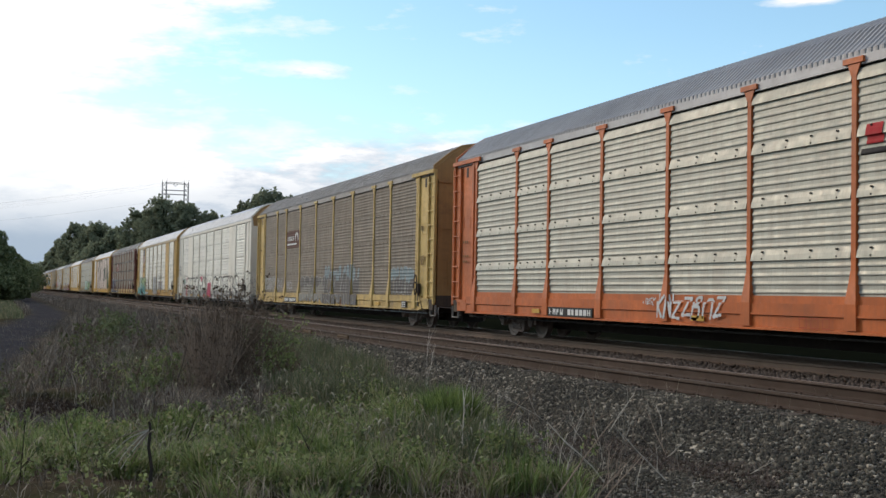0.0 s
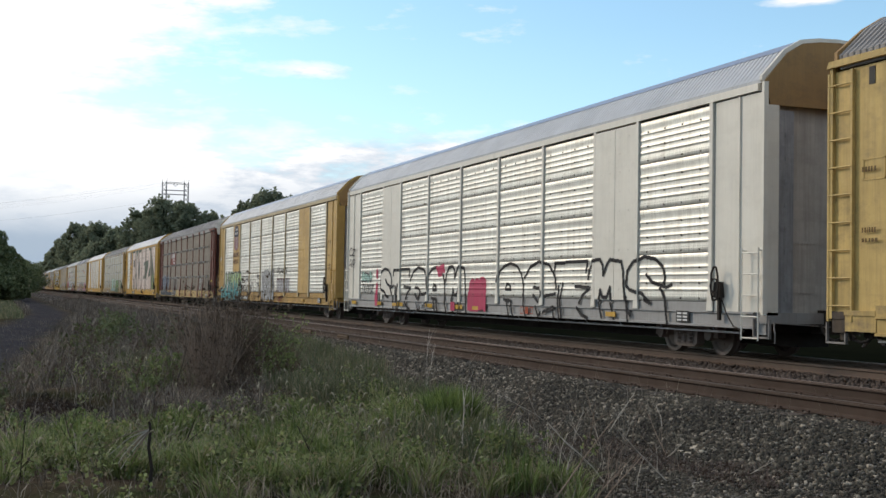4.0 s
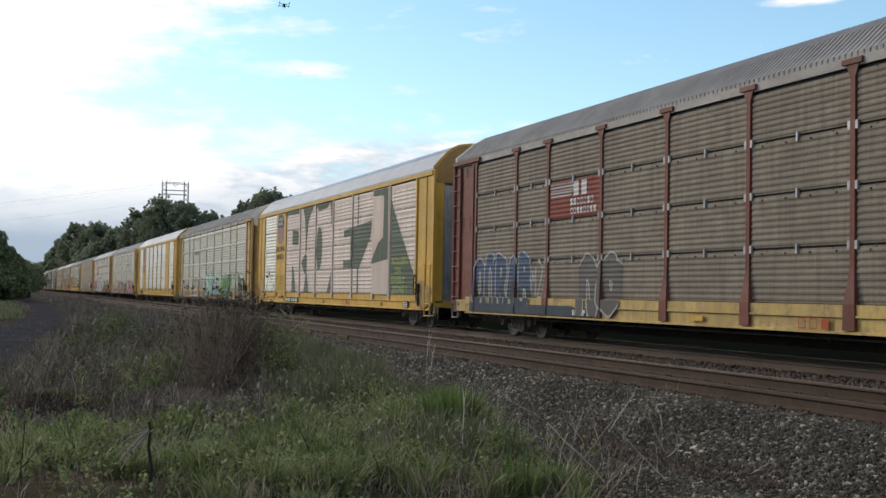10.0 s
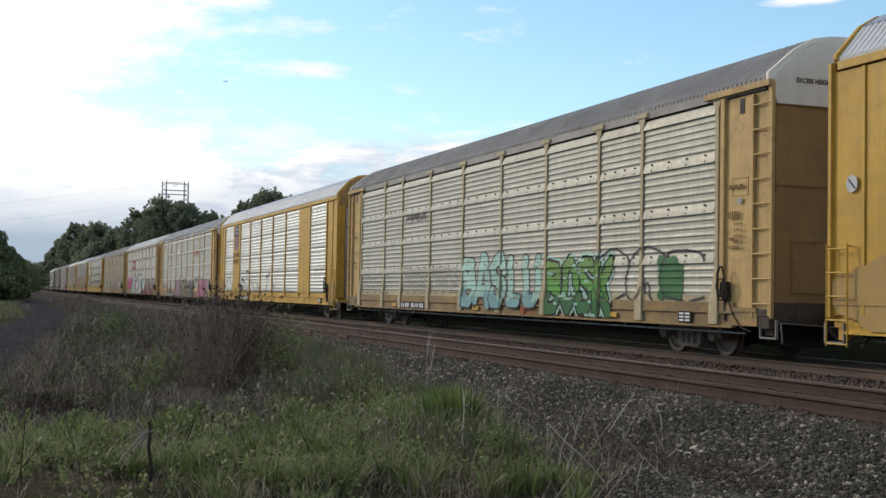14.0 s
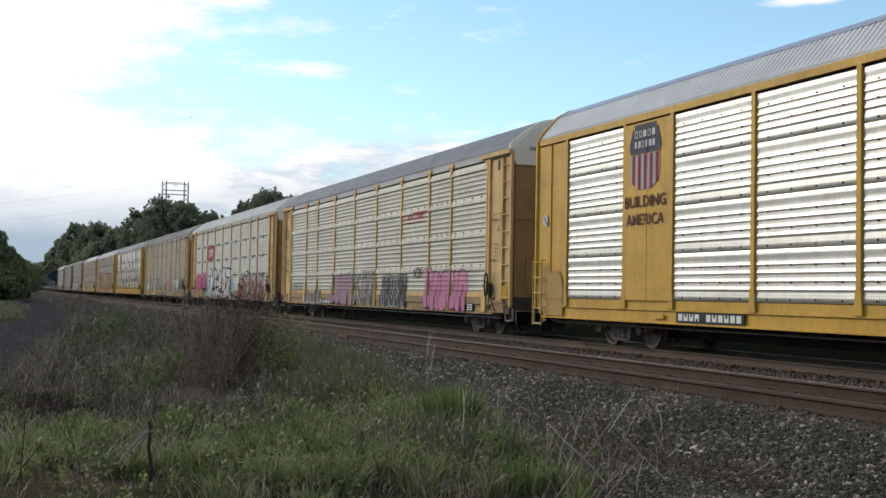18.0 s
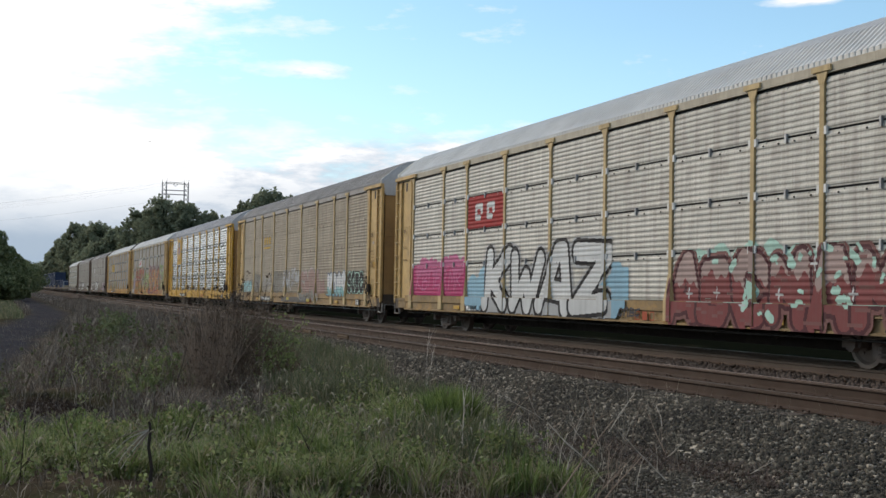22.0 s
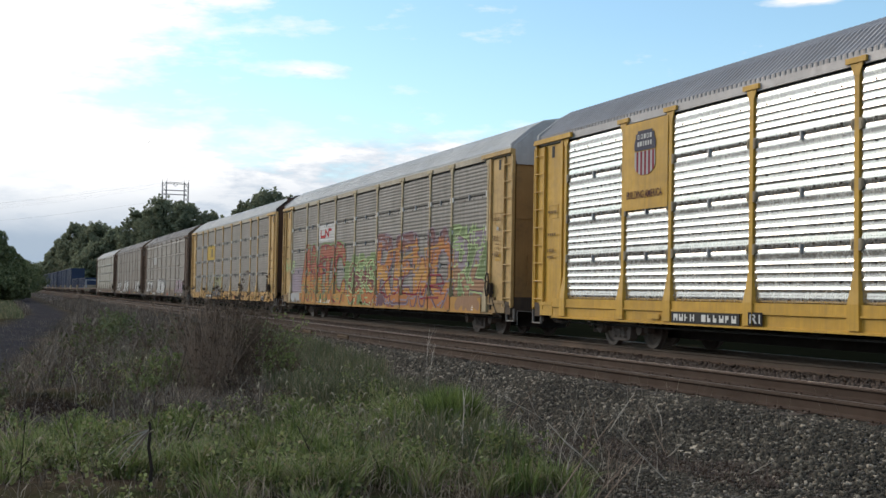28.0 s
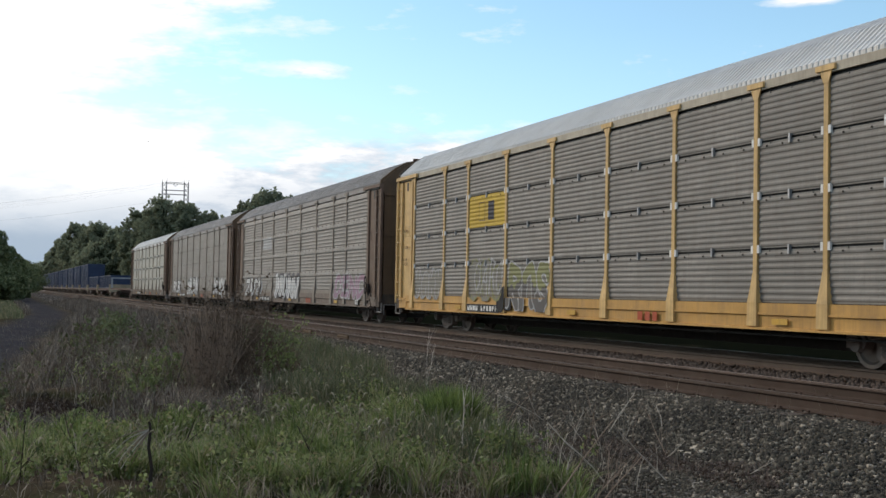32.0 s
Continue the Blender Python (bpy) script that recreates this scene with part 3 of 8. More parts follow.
def make_track(y, label, joints):
    track = tagged(new("railway_track"), label, "railway track", "railway tracks", "structure")
    track.location = (0, y, DROP if y > 12 else 0)
    for side in (-0.7525, 0.7525):
        bag = Bag()
        bag.prism(rail_outline(side), "x", -900, 60)
        # far-track rail sides are coloured lighter to make up for the train's shade
        rail = part("rail", bag.mesh("rail"), M["rail"] if y < 12 else M["rail_brightened"], track)
        head = Bag()
        head.prism([(side + a, z) for a, z in ((-0.038, -0.018), (-0.030, -0.003), (-0.016, 0.0), (0.016, 0.0), (0.030, -0.003), (0.038, -0.018), (0.030, -0.022), (-0.030, -0.022))], "x", -900, 60)
        # far-side heads carry painted sunlight; the dull near-side heads carry rust and shade
        part("rail_head", head.mesh("rail_head"), M["rail_dull"] if side < 0 else M["rail_sunlit" if y > 12 else "rail_highlit"], rail)
    tie = Bag()
    tie.box(-0.115, 0.115, -1.30, 1.30, -0.36, -0.178, 0.985)
    tie = tie.mesh("tie")
    plate = Bag()
    for side in (-0.7525, 0.7525):
        plate.box(-0.09, 0.09, side - 0.17, side + 0.17, -0.179, -0.168)
        for dx, dy in ((-0.06, -0.085), (0.06, 0.085), (0.05, -0.09), (-0.05, 0.09)):
            plate.box(dx - 0.011, dx + 0.011, side + dy - 0.012, side + dy + 0.012, -0.17, -0.145)
    plate = plate.mesh("tie_plate")
    rng = random.Random(int(y * 10))
    far = Bag()
    x, count = -2.0, 0
    while x > -520:
        skew = rng.uniform(-0.015, 0.015)
        if count < 130:
            ob = part("tie", tie, M["tie"], track, (x, rng.uniform(-0.04, 0.04), rng.uniform(-0.008, 0.004)), turn=(0, 0, skew))
            part("tie_plate", plate, M["rail"], ob)
        else:
            far.box(x - 0.115, x + 0.115, -1.3, 1.3, -0.36, -0.18)
        x -= 0.53 + rng.uniform(-0.03, 0.03)
        count += 1
    far_ties = part("ties", far.mesh("ties"), M["tie"], track)
    tagged(far_ties, kind="stuff")
    for jx in joints:
        bar = Bag()
        bar.box(jx - 0.45, jx + 0.45, -0.7525 - 0.05, -0.7525 - 0.008, -0.135, -0.05)
        for k in range(6):
            bar.tube((jx - 0.375 + 0.15 * k, -0.80, -0.09), (jx - 0.375 + 0.15 * k, -0.84, -0.09), 0.018)
        part("joint_bar", bar.mesh("joint_bar"), M["end_brown"], track, label="bolted steel joint bar")
    return track


make_track(TRACK_NEAR, "rusty rails of the empty track on timber ties", (-32.6, -28.9))
make_track(TRACK_FAR, "rusty rails on timber ties under the passing train", ())


# ---- auto rack wagons ----
SIDE = 1.605          # half the width over the side sheets
OUT = 0.075           # how far the sill of the older wagons stands out
BAYS = (-11.66, -8.87, -6.95, -4.2, -1.4, 1.4, 4.2, 6.95, 8.87, 11.66)
ROWS = (0.97, 1.92, 2.87, 3.83, 4.72)


def rib_profile(z0, z1, style):
    """Depth steps of one sheet: pairs of (z, how far it stands out)."""
    out, h = [(z0, 0.0)], z1 - z0
    if style == "wave":
        ribs = 4
        step = (h - 0.36) / ribs
        z = z0 + 0.21
        out = [(z0 + 0.006, 0.004), (z0 + 0.012, 0.010), (z0 + 0.10, 0.012), (z0 + 0.18, 0.0)]
        for k in range(ribs):
            out += [(z + 0.002, 0.001), (z + 0.007, 0.007), (z + 0.012, 0.0115), (z + 0.022, 0.0135), (z + 0.038, 0.0115), (z + 0.054, 0.005), (z + 0.068, 0.0015), (z + 0.085, 0.0), (z + step - 0.006, 0.0)]
            z += step
        return out + [(z1 - 0.11, 0.010), (z1 - 0.012, 0.010), (z1 - 0.006, 0.004)]
    if style == "louvre":
        band, ribs = 0.24 * h, 5
        step = (h - band) / ribs
        z = z0 + 0.012
        for k in range(ribs):
            out += [(z + 0.006, 0.0), (z + 0.018, 0.019), (z + 0.038, 0.020), (z + 0.085, 0.004)]
            z += step
        out += [(z, 0.0), (z + 0.008, 0.052), ((z + z1) / 2, 0.034), (z1 - 0.02, 0.008), (z1 - 0.006, 0.0)]
    else:
        ribs = 8
        step = (h - 0.06) / ribs
        z = z0 + 0.03
        for k in range(ribs):
            out += ([(z + 0.010, 0.0), (z + 0.030, 0.013), (z + 0.062, 0.014), (z + 0.092, 0.0)] if style == "split" else [(z + 0.02, 0.0), (z + 0.032, 0.015), (z + 0.052, 0.016), (z + 0.082, 0.003)])
            z += step
    return out + [(z1, 0.0)]


def depth_at(z, style):
    """How far the side sheets stand out at height z."""
    for a, b in zip(ROWS, ROWS[1:]):
        if a <= z <= b:
            pts = rib_profile(a, b, style)
            return float(np.interp(z, [p[0] for p in pts], [p[1] for p in pts]))
    return 0.0


def sheet_mesh(width, z0, z1, style):
    def make(bag):
        pts = rib_profile(z0, z1, style)
        if style == "split":
            pts = [(z0 + 0.020, 0.0)] + pts[1:-1] + [(z1 - 0.020, 0.0)]
        if z0 < 1.0:
            pts[0] = (z0 + 0.010, pts[0][1])
        h = width / 2
        for (za, da), (zb, db) in zip(pts, pts[1:]):
            bag.poly((-h, -SIDE - da, za), (h, -SIDE - da, za), (h, -SIDE - db, zb), (-h, -SIDE - db, zb))
            for e in (-h + 0.001, h - 0.001):
                bag.poly((e, -SIDE - da, za), (e, -SIDE - db, zb), (e, -SIDE + 0.03, zb), (e, -SIDE + 0.03, za))
        for z in (pts[0][0] + 0.0005, pts[-1][0] - 0.0005):
            bag.poly((-h, -SIDE, z), (h, -SIDE, z), (h, -SIDE + 0.03, z), (-h, -SIDE + 0.03, z))
        # bolt heads on the flat band
        if style == "louvre":
            for k in range(4):
                x = -h + width * (k + 0.5) / 4
                bag.box(x - 0.012, x + 0.012, -SIDE - 0.030, -SIDE - 0.010, z1 - 0.11, z1 - 0.086)
        elif style != "wave":
            for k in range(3):
                x = -h + width * (k + 0.5) / 3
                bag.box(x - 0.012, x + 0.012, -SIDE - 0.018, -SIDE, z1 - 0.045, z1 - 0.02)
    return stored(("side_sheet", round(width, 2), round(z0, 2), style), make, style == "wave")


def roof_section(tall=False):
    """Half the roof's section from the eave to the crown: an upright foot, a straight slope, a flatter top."""
    if tall:
        return [(-1.60, 4.90), (-1.60, 4.97), (-1.13, 5.49), (-0.80, 5.685), (-0.42, 5.745), (0.0, 5.765)]
    return [(-1.61, 4.83), (-1.61, 5.00), (-1.09, 5.44), (-0.70, 5.675), (-0.30, 5.75), (0.0, 5.77)]


def roof_mesh(bag, tall=False):
    half = roof_section(tall)
    sec = half + [(-y, z) for y, z in reversed(half[:-1])]
    step, n = 0.145, 182
    x = -n * step / 2
    rows = []
    for i in range(n):
        for dx, lift in (((0.0, 0.0), (0.012, 0.028), (0.112, 0.028), (0.124, 0.0)) if tall else ((0.0, 0.0), (0.016, 0.050), (0.068, 0.050), (0.084, 0.0))):
            rows.append((x + dx, lift))
        x += step
    rows.append((x, 0.0))
    base = len(bag.v)
    k = len(sec)
    for xx, lift in rows:
        for j, (y, z) in enumerate(sec):
            g = 0.0 if j in (0, k - 1) else lift
            bag.v.append((xx, y * (1 + (0.4 if j in (0, 1, k - 2, k - 1) else 0.6) * g / 1.6), z + (g if 1 < j < k - 2 else 0.0)))
    for r in range(len(rows) - 1):
        for j in range(k - 1):
            a = base + r * k + j
            bag.f.append((a, a + 1, a + k + 1, a + k))
    for r in (0, len(rows) - 1):
        bag.f.append(tuple(base + r * k + j for j in range(k)))


def roof_cap_mesh(bag, tall=False):
    """The smooth sheet that covers the top of the ridges."""
    half = roof_section(tall)[2:]
    sec = [(y, z + 0.045) for y, z in half] + [(-y, z + 0.045) for y, z in reversed(half[:-1])]
    for (ya, za), (yb, zb) in zip(sec, sec[1:]):
        bag.poly((-13.19, ya, za), (13.19, ya, za), (13.19, yb, zb), (-13.19, yb, zb))
        bag.poly((-13.19, ya, za - 0.012), (13.19, ya, za - 0.012), (13.19, yb, zb - 0.012), (-13.19, yb, zb - 0.012))


def roof_rim_mesh(bag, tall=False):
    """The edging round the end of the roof."""
    half = roof_section(tall)
    sec = half + [(-y, z) for y, z in reversed(half[:-1])]
    for (ya, za), (yb, zb) in zip(sec, sec[1:]):
        bag.prism([(ya * 1.03, za + 0.05), (yb * 1.03, zb + 0.05), (yb * 0.99, zb - 0.02), (ya * 0.99, za - 0.02)], "x", -0.035, 0.035)


def gusset_mesh(bag):
    """A bearer under the deck whose outer end hangs below the sill as a triangle."""
    bag.prism([(-1.5, 0.74), (-1.5, 0.62), (-0.4, 0.36), (0.4, 0.36), (1.5, 0.62), (1.5, 0.74)], "x", -0.06, 0.06)
    bag.prism([(-0.45, 0.54), (-0.08, 0.33), (0.08, 0.33), (0.45, 0.54)], "y", -1.22, -1.17)


def hose_mesh(bag):
    """A sagging air hose with its metal head."""
    pts = [(0.0, 0.0, 0.60), (0.10, 0.0, 0.46), (0.22, 0.02, 0.36), (0.38, 0.04, 0.33), (0.50, 0.06, 0.38)]
    for p, q in zip(pts, pts[1:]):
        bag.tube(p, q, 0.028, sides=6)
    bag.tube(pts[-1], (0.58, 0.08, 0.44), 0.045, sides=6)


def brake_gear_mesh(bag):
    """The hand brake: a housing, a bent lever and a ringed wheel with its chain."""
    bag.box(-0.12, 0.12, -0.10, 0.0, -0.20, 0.10, 0.8)
    bag.box(-0.03, 0.03, -0.06, 0.0, -0.62, -0.20)
    pts = [(-0.16, -0.05), (-0.14, 0.28), (-0.04, 0.42), (0.06, 0.40), (0.13, 0.22), (0.15, -0.06), (0.08, -0.26), (-0.08, -0.28)]
    for p, q in zip(pts, pts[1:] + pts[:1]):
        bag.tube((0.8 * p[0], -0.14, 0.9 * p[1]), (0.8 * q[0], -0.14, 0.9 * q[1]), 0.020, sides=5)
    for k in range(10):
        a, b = 0.628 * k, 0.628 * (k + 1)
        bag.tube((0.02 + 0.13 * math.cos(a), -0.16, 0.02 + 0.13 * math.sin(a)), (0.02 + 0.13 * math.cos(b), -0.16, 0.02 + 0.13 * math.sin(b)), 0.018, sides=4)
    for p, q in zip(((0.1, -0.2), (0.28, -0.5), (0.5, -0.72)), ((0.28, -0.5), (0.5, -0.72), (0.85, -0.80))):
        bag.tube((p[0], -0.06, p[1]), (q[0], -0.06, q[1]), 0.012, sides=4)


def post_mesh(style):
    def make(bag):
        if style == "flush":
            bag.box(-0.055, 0.055, -SIDE - 0.048, -SIDE + 0.02, 0.86, 4.80)
            bag.prism([(-0.10, 0.80), (0.10, 0.80), (0.056, 1.25), (-0.056, 1.25)], "y", -SIDE - 0.052, -SIDE - 0.02)
        else:
            bag.box(-0.055, 0.055, -SIDE - 0.044, -SIDE + 0.02, 1.45, 4.85)
            rings = ((1.5, 0.061, 0.050), (1.3, 0.085, 0.068), (0.975, 0.135, 0.108), (0.56, 0.145, 0.108))
            base = len(bag.v)
            for z, w, d in rings:
                bag.v.extend([(-w, -SIDE - d, z), (w, -SIDE - d, z), (w, -SIDE + 0.02, z), (-w, -SIDE + 0.02, z)])
            for r in range(3):
                for q in range(4):
                    a, b = base + 4 * r + q, base + 4 * r + (q + 1) % 4
                    bag.f.append((a, b, b + 4, a + 4))
            bag.f.extend([tuple(base + q for q in range(4)), tuple(base + 12 + q for q in range(4))])
            bag.prism([(-0.24, 4.80), (0.24, 4.80), (0.24, 4.89), (-0.24, 4.89)], "y", -SIDE - 0.075, -SIDE)
            bag.prism([(-0.062, 4.6), (0.062, 4.6), (0.15, 4.80), (-0.15, 4.80)], "y", -SIDE - 0.050, -SIDE - 0.03)
    return stored(("post", style), make)


def ladder_mesh(bag):
    bag.box(-0.30, -0.255, -0.06, 0.0, 0.70, 4.72)
    bag.box(0.255, 0.30, -0.06, 0.0, 0.70, 4.72)
    for k in range(9):
        z = 0.95 + 0.445 * k
        bag.tube((-0.28, -0.05, z), (0.28, -0.05, z), 0.016, sides=5)


def grab_ladder_mesh(bag):
    for x in (-0.25, 0.25):
        bag.tube((x, -0.10, 0.30), (x, -0.10, 1.95), 0.016, sides=5)
        for z in (0.75, 1.9):
            bag.tube((x, -0.10, z), (x, 0.0, z), 0.014, sides=5)
    for k in range(5):
        bag.tube((-0.25, -0.10, 0.34 + 0.38 * k), (0.25, -0.10, 0.34 + 0.38 * k), 0.014, sides=5)


def stirrup_mesh(bag):
    bag.box(-0.24, -0.215, -0.05, 0.0, 0.20, 0.52)
    bag.box(0.215, 0.24, -0.05, 0.0, 0.20, 0.52)
    bag.box(-0.24, 0.24, -0.05, 0.0, 0.18, 0.21)


def side_frame_mesh(bag):
    """The cast frame of a truck, with its raised bearing ends and open windows."""
    out = [(-1.16, 0.30), (-1.16, 0.52), (-0.72, 0.60), (-0.42, 0.66), (0.42, 0.66), (0.72, 0.60), (1.16, 0.52), (1.16, 0.30), (0.74, 0.30), (0.66, 0.42), (0.45, 0.44), (0.42, 0.16), (0.30, 0.10), (-0.30, 0.10), (-0.42, 0.16), (-0.45, 0.44), (-0.66, 0.42), (-0.74, 0.30)]
    bag.prism(out, "y", -0.09, 0.09)
    for x in (-0.89, 0.89):
        bag.tube((x, -0.15, 0.37), (x, 0.0, 0.37), 0.13, sides=10)
    for x in (-0.2, 0.0, 0.2):
        for k in range(4):
            bag.tube((x, -0.10, 0.17 + 0.07 * k), (x, -0.10, 0.215 + 0.07 * k), 0.075, sides=8)


def wheelset_mesh(bag):
    def ring(y, r):
        return [(r * math.cos(2 * math.pi * k / 24), y, r * math.sin(2 * math.pi * k / 24)) for k in range(24)]
    for s in (-1, 1):
        prof = [(0.80, 0.0), (0.80, 0.085), (0.775, 0.11), (0.765, 0.30), (0.80, 0.345), (0.805, 0.412), (0.72, 0.419), (0.70, 0.445), (0.675, 0.445), (0.67, 0.345), (0.70, 0.30), (0.705, 0.11), (0.68, 0.085), (0.68, 0.0)]
        base = len(bag.v)
        for y, r in prof:
            bag.v.extend(ring(s * y, max(r, 0.004)))
        for j in range(len(prof) - 1):
            for k in range(24):
                a, b = base + j * 24 + k, base + j * 24 + (k + 1) % 24
                bag.f.append((a, b, b + 24, a + 24))
        for k in range(2):
            t = math.pi * k
            bag.tube((0.19 * math.cos(t), s * 0.767, 0.19 * math.sin(t)), (0.19 * math.cos(t), s * 0.79, 0.19 * math.sin(t)), 0.03, sides=6)
    bag.tube((0, -0.95, 0), (0, 0.95, 0), 0.075, sides=10)


WHEELSETS = []
WHEEL = 0.419         # radius of the tread


def add_truck(car, x):
    truck = part("truck", stored("truck_bolster", lambda b: (b.box(-0.22, 0.22, -0.85, 0.85, 0.30, 0.58), b.tube((0, 0, 0.5), (0, 0, 0.7), 0.2, sides=12))), M["truck"], car, (x, 0, 0), "rusty two-axle truck")
    for s in (-1, 1):
        part("side_frame", stored("side_frame", side_frame_mesh), M["truck"], truck, (0, 1.0 * s, DROP + 0.05), turn=(0, 0, 0 if s < 0 else math.pi))
    for s in (-0.89, 0.89):
        w = part("wheelset", stored("wheelset", wheelset_mesh, False), M["tread"], truck)
        w.matrix_parent_inverse = Matrix.Translation((s, 0, WHEEL + DROP))
        WHEELSETS.append(w)


def autorack(spec):
    """A closed auto-carrier wagon: sill, posts, ribbed sheets bay by bay, roof, ends, trucks and couplers."""
    car = tagged(new("autorack_wagon"), spec["label"], "railway wagon", "wagons of the freight train")
    style, flush = spec["sheets"], spec.get("flush", False)
    post, sheet, corner = M[spec["post"]], M[spec["sheet"]], M[spec.get("corner", spec["post"])]
    out = 0.0 if flush else -OUT
    half = 13.0 if flush else 12.25
    part("side_sill", stored(("side_sill", flush), lambda b: (
        b.prism([(-1.52, 0.50), (-1.62, 0.50), (-1.62, 0.535), (-1.575, 0.55), (-1.575, 0.75), (-1.62, 0.765), (-1.62, 0.80), (-1.52, 0.80)], "x", -half, half),
        b.box(-half, half, -1.60, -1.52, 0.80, 0.968))), M[spec["sill"]], car, (0, out, 0))
    part("side_sill", stored("far_sill", lambda b: b.box(-13.0, 13.0, 1.52, 1.61, 0.50, 0.97)), M[spec["sill"]], car)
    part("deck", stored("deck", lambda b: (b.box(-13.0, 13.0, -1.51, 1.51, 0.74, 0.84), b.box(-12.6, 12.6, -0.35, 0.35, 0.16, 0.74))), M["under"], car)
    for k in range(8):
        part("cross_bearer", stored("cross_bearer", gusset_mesh), M["under"], car, (-7.0 + 2.0 * k, 0, 0))
    part("brake_pipe", stored("brake_pipe", lambda b: ([b.tube((-12.4, -1.48, 0.41), (12.4, -1.48, 0.41), 0.022, sides=6)] + [b.tube((x, -1.48, 0.41), (x, -1.54, 0.52), 0.014, sides=4) for x in (-11, -8.4, -5.5, -2.7, 0.3, 2.6, 4.9, 6.4, 8, 9.7, 11.6)])), M[spec.get("pipe", "under")], car)
    part("far_side", stored("far_side", lambda b: b.box(-13.1, 13.1, 1.55, 1.60, 0.97, 4.9)), sheet, car)
    # black sheet standing in for the wagon's unlit inside, behind the side sheets
    part("inner_lining", stored("backing", lambda b: b.box(-13.0, 13.0, -1.56, -1.53, 0.85, 4.9)), M["black"], car)
    part("roof", stored(("roof", flush), lambda b: roof_mesh(b, flush)), M[spec["roof"]], car)
    part("roof_cap", stored(("roof_cap", flush), lambda b: roof_cap_mesh(b, flush)), M["roof_cap"], car, label="smooth galvanised strip along the roof top")
    part("top_chord", stored(("top_chord", flush), lambda b: b.box(-13.15, 13.15, -SIDE - (0.05 if flush else 0.03), -SIDE + 0.03, 4.765, 4.90 if flush else 4.92)), M[spec["post"]] if flush else M[spec.get("chord", spec["roof"])], car)
    for i in range(9):
        a, b = BAYS[i], BAYS[i + 1]
        width = b - a - 0.145
        if flush and i in (1, 7):
            blank = stored(("blank", round(width, 2)), lambda bag: (bag.box(-width / 2 - 0.05, width / 2 + 0.05, -SIDE - 0.045, -SIDE + 0.02, 0.968, 4.72), bag.box(-0.012, 0.012, -SIDE - 0.052, -SIDE - 0.04, 1.0, 4.70), [bag.box(x - 0.014, x + 0.014, -SIDE - 0.052, -SIDE - 0.04, z - 0.014, z + 0.014) for x in (-0.62, -0.22, 0.22, 0.62) for z in (1.2, 1.62, 2.05, 2.48, 2.9, 3.33, 3.75, 4.15, 4.5)]))
            part("plain_sheet", blank, M[spec.get("blank", spec["post"])], car, ((a + b) / 2, 0, 0))
            continue
        for r in range(4):
            z0, z1 = ROWS[r], ROWS[r + 1]
            part("side_sheet", sheet_mesh(width, z0, z1, style), M[spec["bays"].get(i, spec["sheet"])] if "bays" in spec else sheet, car, ((a + b) / 2, 0, 0))
        if style == "wave":
            part("bolting", stored(("bolting", round(width, 2), style), lambda bag: [bag.box(-width / 2 + width * (k + 0.5) / 4 - 0.015, -width / 2 + width * (k + 0.5) / 4 + 0.015, -SIDE - 0.024, -SIDE, z - 0.015, z + 0.015) for k in range(4) for z in [ROWS[r] + d for r in range(4) for d in (0.06, 0.36, 0.66)]]), M["under"], car, ((a + b) / 2, 0, 0))
        else:
            part("bolting", stored(("bolting", round(width, 2), style), lambda bag: [bag.box(-width / 2 + width * (k + 0.5) / 4 - 0.014, -width / 2 + width * (k + 0.5) / 4 + 0.014, -SIDE - (0.054 if style == "louvre" else 0.030), -SIDE, ROWS[r + 1] - dz, ROWS[r + 1] - dz + 0.03) for k in range(4) for r in range(3) for dz in ((0.07, 0.19) if style == "louvre" else (0.10,))]), M["under"], car, ((a + b) / 2, 0, 0))
        if style == "louvre" and not flush:
            part("foot_strip", stored(("foot_strip", round(width, 2)), lambda bag: bag.box(-width / 2 - 0.02, width / 2 + 0.02, -SIDE - 0.040, -SIDE, 0.955, 1.10)), post, car, ((a + b) / 2, 0, 0))
        if style == "louvre":
            part("foot_gap", stored(("foot_gap", round(width, 2)), lambda bag: [bag.box(-width / 2 + width * k / 9 + 0.03, -width / 2 + width * (k + 1) / 9 - 0.03, -SIDE - 0.012, -SIDE, 0.945, 0.968) for k in range(9)]), M["black"], car, ((a + b) / 2, 0, 0))
        if style == "wave" and not flush:
            for r in (1, 2, 3):
                part("sheet_clip", stored("sheet_clip", lambda bag: (bag.box(-0.022, 0.022, -SIDE - 0.05, -SIDE, -0.10, 0.06))), M["galv"], car, ((a + b) / 2, 0, ROWS[r]))
                for e, s in ((a + 0.05, 1), (b - 0.05, -1)):
                    part("round_clip", stored(("round_clip", s), lambda bag: (bag.prism([(0.0, -0.095), (s * 0.05, -0.095), (s * 0.085, -0.06), (s * 0.095, 0.0), (s * 0.085, 0.06), (s * 0.05, 0.095), (0.0, 0.095)], "y", -SIDE - 0.045, -SIDE), bag.box(s * 0.05 - 0.02, s * 0.05 + 0.02, -SIDE - 0.056, -SIDE - 0.04, -0.05, 0.05))), M["tan_pale"], car, (e, 0, ROWS[r]))
        if style == "split":
            for r in (1, 2, 3):
                part("sheet_clip", stored("sheet_clip", lambda bag: (bag.box(-0.022, 0.022, -SIDE - 0.05, -SIDE, -0.10, 0.06))), M["galv"], car, ((a + b) / 2, 0, ROWS[r]))
                part("sheet_clip", stored("side_clip", lambda bag: (bag.box(-0.03, 0.03, -SIDE - 0.045, -SIDE, -0.07, 0.07))), M["sign_white"] if spec["sheet"] != "panel_brown" else M["galv"], car, (b - 0.09, 0, ROWS[r]))
